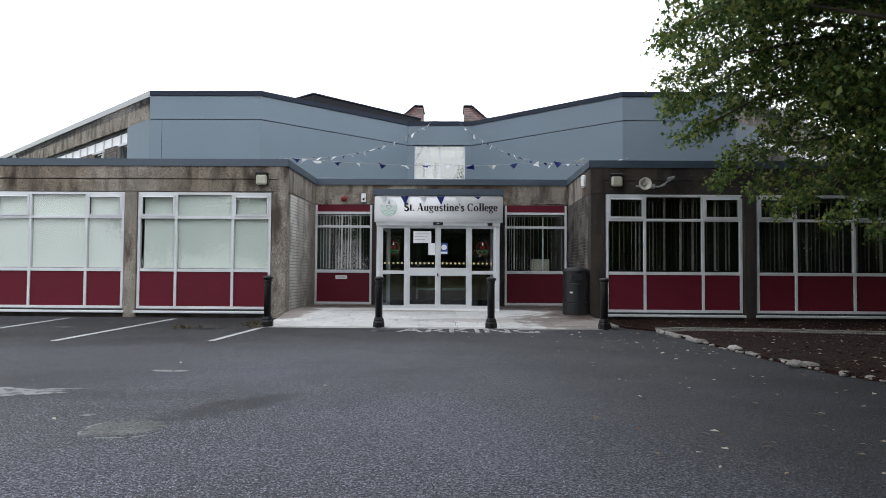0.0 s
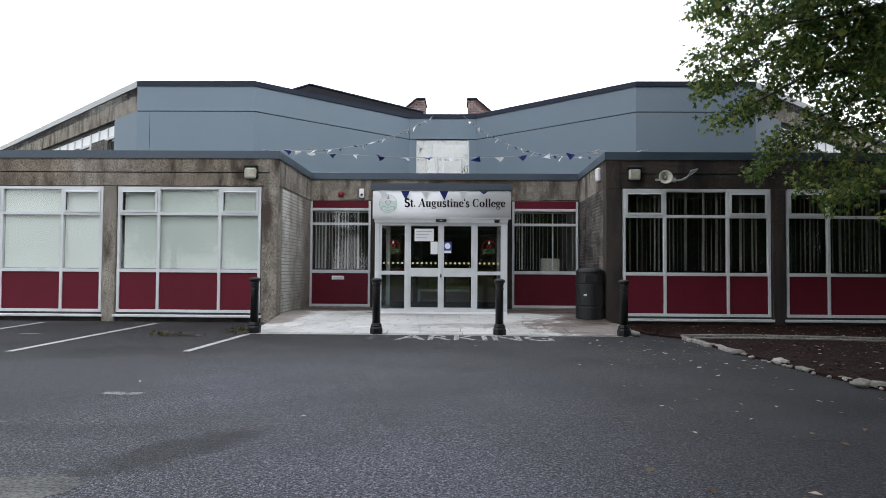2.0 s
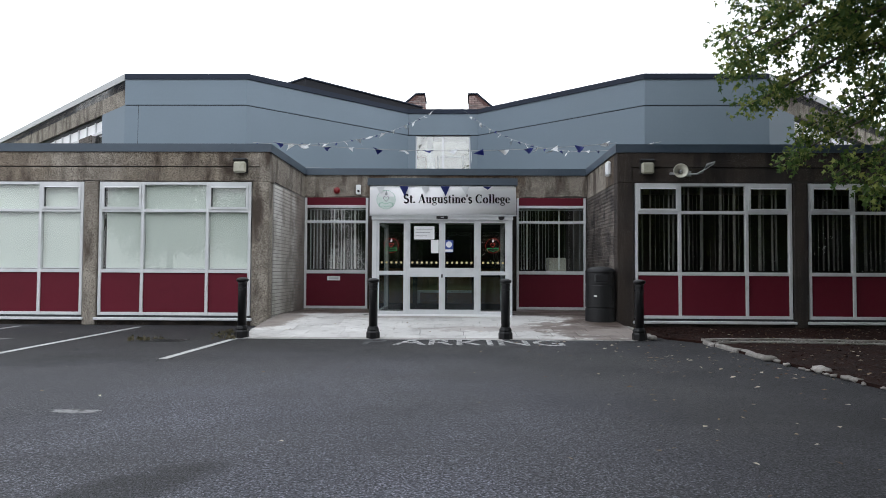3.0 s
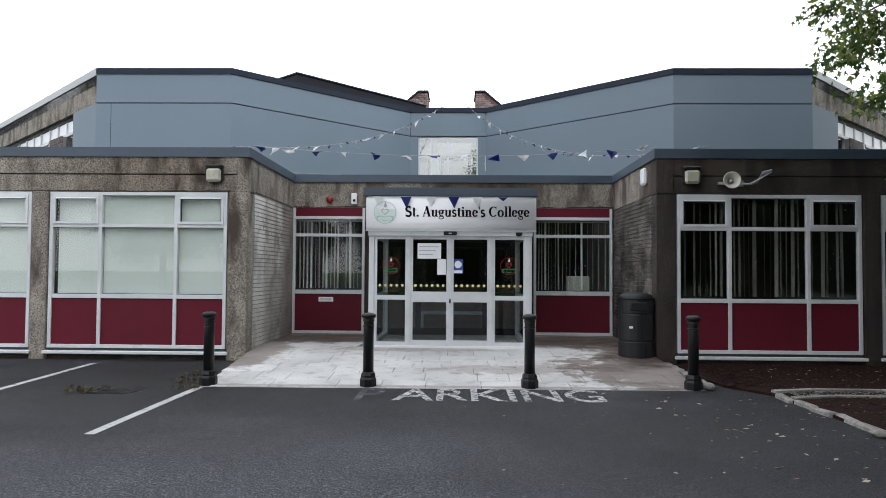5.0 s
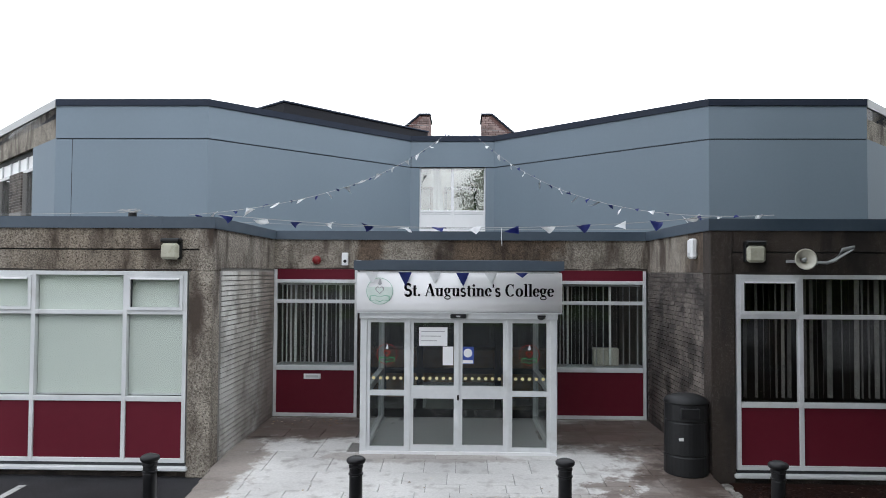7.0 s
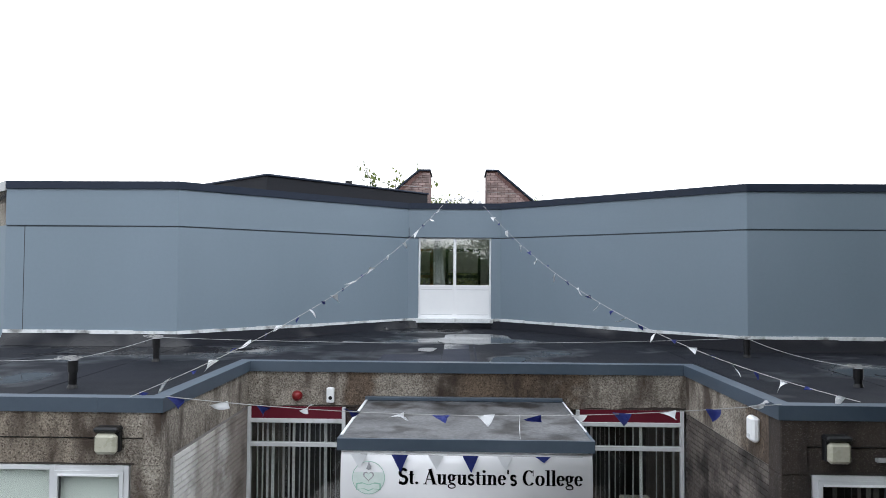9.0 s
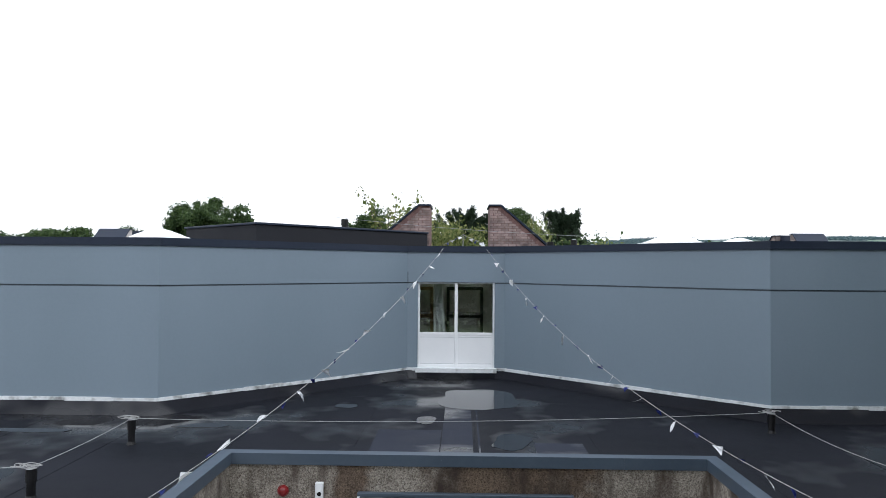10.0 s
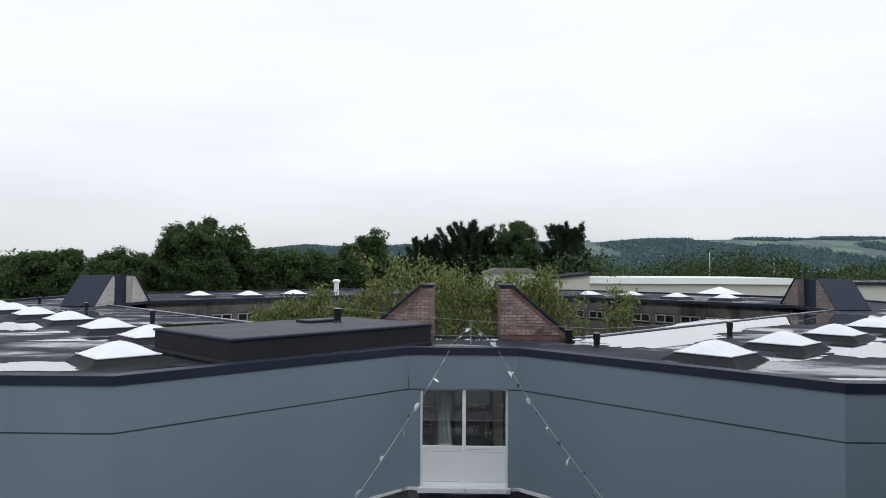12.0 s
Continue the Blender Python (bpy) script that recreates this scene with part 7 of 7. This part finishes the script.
# planting in the court
for x, y, top, rad, rz, sd in ((-8.3, 38.5, 7.0, 0.7, 0.7, 1), (-7.2, 39.0, 7.5, 0.8, 0.9, 2), (-6.0, 38.0, 7.9, 0.7, 1.1, 3), (-4.9, 38.5, 7.5, 0.8, 1.0, 9), (-3.9, 38.0, 7.9, 0.8, 1.3, 10), (-2.7, 38.0, 9.2, 1.1, 2.0, 4), (-1.7, 38.5, 9.1, 1.0, 2.0, 5),
                               (-0.6, 37.0, 8.75, 1.1, 2.0, 6), (0.4, 38.0, 8.6, 1.1, 2.0, 7), (1.6, 38.5, 8.6, 1.1, 1.9, 8), (2.6, 38.0, 8.6, 0.75, 1.7, 11), (3.7, 38.5, 7.5, 0.8, 1.2, 12), (5.6, 39.0, 7.85, 0.65, 1.0, 13)):
    x, y, top, rad, rz = -0.49 + (x + 0.49) * 1.24, y + 6.5, 8.75 + (top - 8.75) * 1.24, rad * 1.15, rz * 1.15
    tree("court_tree", (x, y, 0.0), top, (0, 0, top - rz * 0.9), (rad, rad, rz), (60 if sd in (4, 5) else 34 if sd in (12, 13) else 60 if sd in (1, 2, 3, 9) else 105), 24, 0.22, LEAF_C, 80 + sd, "slender yellow-green tree growing up out of the court", spread=0.22, trunk_r=0.07, lumpy=0.45, narrow=0.2, limbs=16, droop=1.3, group="trees in the court")
sp = thing("court_tree", "thin bare-topped sapling with sparse leaves in the court", "tree", at=(-3.2, 36.0, 0))
rg = np.random.default_rng(99)
b, cs = bmesh.new(), []
tube([(0, 0, 0), (0, 0, 5), (-0.1, 0, 7.5)], [0.09, 0.06, 0.03], 7, b)
for ex, ez in ((-1.0, 9.4), (-0.6, 8.9), (0.0, 8.7), (0.35, 9.15), (1.2, 9.15), (0.8, 8.6), (5.7 * 0.3, 8.7)):
    s, e = Vector((-0.05, 0, 6.8)), Vector((ex, 0.2, ez))
    tube([s, s.lerp(e, 0.5) + Vector((0.1, 0, 0)), e], [0.03, 0.018, 0.008], 5, b)
    cs += [s.lerp(e, 0.45 + 0.58 * k / 9) for k in range(10)]
part("trunk", b, BARK, sp)
leaf_cloud("crown", cs, (0.10, 0.10, 0.08), 4, 0.20, LEAF_C, rg, sp, 0.6, narrow=0.3)

# woods on the right, far
WOODS = leaf_mat("dark_woodland", (0.022, 0.044, 0.016, 1), (0.042, 0.072, 0.024, 1), (0.075, 0.112, 0.038, 1))
rg = np.random.default_rng(7)
n = 1500
xs2 = rg.uniform(16, 200, n)
wd = np.stack([xs2, 175 + 60 * rg.uniform(0, 1, n), rg.uniform(0, 1, n) ** 0.6 * (8.4 + 2.4 * np.sin(xs2 * 0.11) + 1.8 * np.sin(xs2 * 0.37) + 1.2 * np.sin(xs2 * 0.83))], axis=1)
woods = leaf_cloud("woods", wd, (2.0, 2.0, 0.9), 52, 0.7, WOODS, rg, None, 0.2, lift=0.8, label= "belt of dark green woodland beyond the halls")
tagged(woods, category="woodland", kind="stuff")
n = 1100
xs2 = rg.uniform(-150, 22, n)
wd = np.stack([xs2, 110 + 30 * rg.uniform(0, 1, n), rg.uniform(0, 1, n) ** 0.6 * (9.0 + 1.2 * np.sin(xs2 * 0.13) + 0.9 * np.sin(xs2 * 0.41))], axis=1)
woods2 = leaf_cloud("woods", wd, (1.6, 1.6, 0.8), 45, 0.55, WOODS, rg, None, 0.2, lift=0.8, label= "belt of dark green woodland behind the college")
tagged(woods2, category="woodland", kind="stuff")
# trees behind the car park, seen in the glass
for x, y, top, rad, sd in ((-15, -26, 8, 4, 1), (-6, -30, 8.5, 4.5, 2), (4.6, -30, 17.5, 4.2, 3), (14, -22, 10, 4, 4), (-24, -28, 9, 5, 5), (24, -26, 10, 5, 6), (-1, -34, 8, 4, 7), (9.5, -30, 9, 4, 8)):
    tree("broadleaf_tree", (x, y, -0.05), top, (0, 0, top * 0.62), (rad, rad, top * 0.36), 260, 46, 0.22, LEAF_B, 120 + sd, "dark green broadleaf tree standing on the lawn by the car park", spread=0.5, trunk_r=0.3, limbs=6, group="trees by the car park")

# Hedge out of direct view, added so the glass reflects something dark.
rg = np.random.default_rng(23)
hd = np.stack([rg.uniform(-9, 44, 2200), rg.uniform(-36, -34, 2200), rg.uniform(0.1, 6.0, 2200) + 0.5 * rg.normal(0, 1, 2200) * (rg.uniform(0, 1, 2200) > 0.6)], axis=1)
hedge = leaf_cloud("hedge", hd, (0.6, 0.6, 0.4), 17, 0.42, LEAF_D, rg, None, 0.3, "tall dark hedge added to close the lawn and darken the glass reflections")
hedge.location.z = 0.3
tagged(hedge, category="hedge", kind="stuff")

# ---- far halls and hills ----
hall = thing("sports_hall", "long low cream hall with a white sheet roof", "hall", at=(0, 0, 0))
part("wall", boxed((15.5, 62, 100, 118, -0.1, 6.85)), CREAMW, hall)
part("roof", boxed((15.3, 41.0, 99.6, 118.4, 6.85, 7.62)), WROOF, hall, "white sheet roof")
part("roof_dark", boxed((41.0, 62.2, 99.6, 118.4, 6.85, 7.2)), FELT_G, hall, "dark grey roof end")
gab = thing("gabled_hall", "cream hall with a shallow sloping roof beside the court", "hall", at=(0, 0, 0))
b = bmesh.new()
q = [(8.6, -0.1), (15.2, -0.1), (15.2, 7.95), (8.6, 7.2)]
f0, f1 = [b.verts.new((x, 98, z)) for x, z in q], [b.verts.new((x, 110, z)) for x, z in q]
b.faces.new(f0)
b.faces.new(f1[::-1])
for k in range(4):
    b.faces.new((f0[k], f0[(k + 1) % 4], f1[(k + 1) % 4], f1[k]))
part("wall", b, CREAMW, gab)
b = bmesh.new()
q = [(8.3, 7.17), (15.4, 7.97), (15.4, 8.2), (8.3, 7.4)]
f0, f1 = [b.verts.new((x, 97.6, z)) for x, z in q], [b.verts.new((x, 110.4, z)) for x, z in q]
b.faces.new(f0)
b.faces.new(f1[::-1])
for k in range(4):
    b.faces.new((f0[k], f0[(k + 1) % 4], f1[(k + 1) % 4], f1[k]))
part("roof", b, FELT_G, gab, "grey sloping roof")
lowh = thing("low_hall", "low tan hall with a shallow brown gable roof", "hall", at=(5.6, 103, 0))
part("wall", boxed((-3.2, 3.2, -3, 8, -0.1, 8.1)), CREAMW, lowh)
b = bmesh.new()
q = [(-3.5, 8.1), (3.5, 8.1), (2.2, 8.75), (-1.6, 8.75)]
f0, f1 = [b.verts.new((x, -3.3, z)) for x, z in q], [b.verts.new((x, 8.3, z)) for x, z in q]
b.faces.new(f0)
b.faces.new(f1[::-1])
for k in range(4):
    b.faces.new((f0[k], f0[(k + 1) % 4], f1[(k + 1) % 4], f1[k]))
part("roof", b, JOINT, lowh, "weathered brown roof")
pyr = thing("roof_lantern", "large pale pyramid rooflight on the far wing", "rooflight", at=(19.4, 66.0, 6.85))
b = bmesh.new()
v = [b.verts.new(p) for p in ((-1.4, -1.2, 0), (1.4, -1.2, 0), (1.4, 1.2, 0), (-1.4, 1.2, 0), (0, 0, 0.55))]
for k in range(4):
    b.faces.new((v[k], v[(k + 1) % 4], v[4]))
b.faces.new((v[3], v[2], v[1], v[0]))
part("panes", b, DOME, pyr)
for x, h in ((62, 13.0), (78, 11.5)):
    solid("mast", tube([(x, 190, -0.1), (x, 190, h)], 0.08, 6), PVC, "thin white mast rising from the woods", "mast", kind="thing")

def hill_z(x, y):
    t = min(1, max(0, (y - 1350) / 1250))
    t = t * t * (3 - 2 * t)
    u = min(1, max(0, (x + 150) / 1300))
    u = u * u * (3 - 2 * u)
    v = min(1, max(0, (-x - 480) / 500))
    h = 95 + 29 * u - 50 * v * v * (3 - 2 * v) + 9 * noise.noise(Vector((x * 0.0016, y * 0.0012, 0.3))) + 4.0 * noise.noise(Vector((x * 0.006, y * 0.006, 4.0))) + 16 * (y - 2600) / 1300 * (1 if y > 2600 else 0)
    return -8 + t * h


hm = bmesh.new()
NX, NY = 150, 34
rows = [[hm.verts.new((-2600 + 5600 * i / NX, 1300 + 2600 * j / NY, hill_z(-2600 + 5600 * i / NX, 1300 + 2600 * j / NY))) for i in range(NX + 1)] for j in range(NY + 1)]
for p, q in zip(rows, rows[1:]):
    for i in range(NX):
        hm.faces.new((p[i], p[i + 1], q[i + 1], q[i]))
solid("hill", hm, HILL, "long green hillside with woods and small fields, haze in its colour", "hill", smooth=True)
rg = np.random.default_rng(17)
hx, hy = rg.uniform(-1000, 1750, 30000), rg.uniform(1500, 2640, 30000)
spots = [(a, c, hill_z(a, c) + 3) for a, c in zip(hx.tolist(), hy.tolist()) if noise.noise(Vector((a * 0.004, c * 0.003, 2.0))) > -0.36 + 0.44 * max(0, (c - 2100) / 540) + 0.16 * max(0, min(1, (a - 500) / 500)) and a > -0.66 * c]
# These leaf colours carry the far haze, hence the blue.
HLEAF = leaf_mat("hazy_far_woods", (0.070, 0.120, 0.138, 1), (0.098, 0.155, 0.165, 1), (0.132, 0.190, 0.182, 1))
hw = leaf_cloud("hill_woods", spots, (5, 5, 1.0), 6, 6.0, HLEAF, rg, None, 0.0, lift=1.2, label="woodland spread over the hillside, bluish from haze in its leaf colours")
tagged(hw, category="woodland", kind="stuff")


# ---- pieces: paving slabs, bricks, litter ----
pav = thing("pavement", "pale grey stone paving sloping up to the entrance, dirty near the walls", "paving", kind="structure")
SL = (PZ - 0.0) / (PY - 13.42) * 0.95
zs = lambda y: SL * (min(y, PY + 0.1) - 13.42)
b = bmesh.new()
for (xa, xb, ya, yb) in ((XL - 0.0, XR - 0.0, 13.42, PY + 0.1), (XL, XR, PY + 0.1, YR)):
    v = [b.verts.new(p) for p in ((xa if ya > 14 else -3.52, ya, zs(ya) - 0.016), (xb if ya > 14 else 3.20, ya, zs(ya) - 0.016), (xb, yb, zs(yb) - 0.016), (xa, yb, zs(yb) - 0.016))]
    b.faces.new(v)
part("joint_bed", b, JOINT, pav, "grey joint bed")
rs = random.Random(14)
slabs = {}
y = 13.42
tilt = math.degrees(math.atan(SL))
while y < YR - 0.1:
    d = rs.choice((0.45, 0.45, 0.60, 0.30))
    d = min(d, YR - 0.02 - y)
    flat = y > PY + 0.05
    x = -3.50 - 0.20 * min(1, (y - 13.42) / 2.6) + 0.0
    xe = 3.20 + 0.09 * min(1, (y - 13.42) / 2.6)
    while x < xe - 0.02:
        w = rs.choice((0.45, 0.60, 0.60, 0.75, 0.90))
        if xe - x - w < 0.2:
            w = xe - x
        key = (round(w, 2), round(d, 2))
        if key not in slabs:
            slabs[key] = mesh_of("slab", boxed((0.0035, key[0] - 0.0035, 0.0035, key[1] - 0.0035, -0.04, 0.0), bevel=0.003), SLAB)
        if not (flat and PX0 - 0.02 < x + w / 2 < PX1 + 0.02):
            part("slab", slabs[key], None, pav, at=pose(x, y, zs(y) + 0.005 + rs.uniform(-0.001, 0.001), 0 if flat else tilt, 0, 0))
        x += w
    y += d


def brick_wall(parent, x, y0, y1, z0, z1, face, material, name="brick", gap=0.010, high=0.065):
    """Stretcher-bond bricks on a wall that runs along y: the nearest 300 are parts, the rest one joined part."""
    me = mesh_of("brick", boxed((-0.02, 0.006, 0.0, 0.225 - gap, 0.0, high) if face > 0 else (-0.006, 0.02, 0.0, 0.225 - gap, 0.0, high)), material)
    spots = []
    r_ = 0
    z = z0
    while z + 0.065 < z1:
        y = y0 - (0.1125 if r_ % 2 else 0)
        while y < y1 - 0.03:
            spots.append((max(y, y0), z, min(y + 0.225 - gap, y1) - max(y, y0)))
            y += 0.225
        z += 0.0755
        r_ += 1
    spots = [s for s in spots if s[2] > 0.04]
    spots.sort(key=lambda s: (s[0] > y0 + 2.0, abs(s[1] - 1.4)))
    rest = bmesh.new()
    for k, (y, z, ln) in enumerate(spots):
        if k < 295:
            part(name, me, None, parent, at=Matrix.Translation((x + random.uniform(-0.002, 0.002), y, z)) @ Matrix.Diagonal((1, ln / (0.225 - gap), 1, 1)))
        else:
            a, c = (x - 0.02, x + 0.006) if face > 0 else (x - 0.006, x + 0.02)
            box(rest, a, c, y, y + ln, z, z + high)
    tagged(part("bricks", rest, material, parent), kind="stuff")


random.seed(4)
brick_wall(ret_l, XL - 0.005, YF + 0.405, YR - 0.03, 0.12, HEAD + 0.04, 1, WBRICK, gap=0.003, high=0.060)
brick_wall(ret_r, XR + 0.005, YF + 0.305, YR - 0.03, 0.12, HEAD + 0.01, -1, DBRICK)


def litter(name, n, area, size, seed, label, z=0.01, material=None):
    r_ = np.random.default_rng(seed)
    c = np.stack([r_.uniform(area[0], area[1], n), r_.uniform(area[2], area[3], n), np.full(n, z)], axis=1)
    k = np.arange(n)[:, None] * 4
    a = r_.uniform(0, 2 * np.pi, n)
    d = np.stack([np.cos(a), np.sin(a), r_.uniform(-0.1, 0.3, n)], axis=1)
    u = np.stack([-np.sin(a), np.cos(a), r_.uniform(-0.3, 0.3, n)], axis=1)
    s = size * r_.uniform(0.5, 1.3, (n, 1))
    lift = np.array([0, 0, 0.3])
    v = np.stack([c - d * s * 0.5, c + u * s * 0.3 + lift * s * 0.3, c + d * s * 0.5, c - u * s * 0.3 + lift * s * 0.2], axis=1).reshape(-1, 3)
    v[:, 2] = np.maximum(v[:, 2], z - 0.004)
    me = bpy.data.meshes.new(name)
    me.from_pydata(v.tolist(), [], np.concatenate([k + [0, 1, 2], k + [0, 2, 3]], axis=1).reshape(-1, 3).tolist())
    me.materials.append(material or DRYLEAF)
    return tagged(new(name, me), label, "leaf litter", kind="stuff")


litter("leaf_litter", 60, (2.2, 4.0, 9.0, 12.6), 0.06, 6, "pale fallen leaves on the dark tarmac by the bed")
litter("leaf_litter", 150, (1.0, 4.0, 3.5, 13.2), 0.055, 1, "scattered fallen leaves on the tarmac under the tree")
litter("leaf_litter", 60, (-3.4, 3.1, 13.5, 16.5), 0.05, 2, "crumbs of fallen leaves on the paving", 0.12)
litter("leaf_litter", 900, (4.3, 12, 6.5, 15.8), 0.06, 3, "fallen leaves over the bark mulch", 0.042)
litter("leaf_litter", 40, (-9, 1, 4, 15), 0.035, 4, "stray bits of leaf on the tarmac")
litter("leaf_litter", 60, (-3.6, -2.3, 18.6, 19.3), 0.06, 5, "drift of dead leaves in the recess corner", 0.19)
CHIP = leaf_mat("bark_chips", (0.009, 0.004, 0.003, 1), (0.026, 0.011, 0.008, 1), (0.060, 0.028, 0.020, 1))
chips = litter("bark_chips", 9000, (4.15, 11, 6.6, 15.85), 0.06, 8, "dark red bark chips strewn over the planting bed", 0.042, CHIP)
litter("gravel", 700, (4.1, 6.5, 12.78, 13.25), 0.05, 11, "pale gravel lying between two kerbs", 0.042, leaf_mat("pale_gravel", (0.10, 0.095, 0.085, 1), (0.2, 0.19, 0.175, 1), (0.36, 0.34, 0.32, 1)))
litter("bark_chips", 900, (3.6, 4.3, 13.6, 15.85), 0.06, 9, "dark red bark chips strewn by the wall", 0.042, CHIP)
WEED = leaf_mat("half_dry_weeds", (0.045, 0.042, 0.020, 1), (0.09, 0.080, 0.042, 1), (0.19, 0.165, 0.11, 1))
rg = np.random.default_rng(3)
for x, y, n, s, lab in ((-4.7, 12.85, 13, 0.3, "low weeds growing round a drain cover"), (-3.92, 14.3, 8, 0.22, "low weeds in a tarmac crack"), (-3.78, 13.75, 7, 0.20, "dry weeds along the paving edge"), (-3.62, 13.2, 4, 0.12, "dry weeds along the paving edge")):
    wd_ = leaf_cloud("weeds", np.stack([rg.uniform(x - s, x + s, n), rg.uniform(y - s * 0.5, y + s * 0.5, n), np.full(n, 0.02)], axis=1), (0.03, 0.03, 0.008), 7, 0.05, WEED, rg, None, -0.6, lab)
    tagged(wd_, category="weeds", kind="stuff")
drain = thing("drain_cover", "dark iron drain cover set in the tarmac", "drain cover", at=(-4.45, 12.95, 0.0))
part("frame", boxed((-0.3, 0.3, -0.2, 0.2, 0.0, 0.005)), BLACK, drain)
for k in range(6):
    part("bar", boxed((-0.26 + k * 0.09, -0.22 + k * 0.09, -0.17, 0.17, 0.005, 0.010)), BLACK, drain)
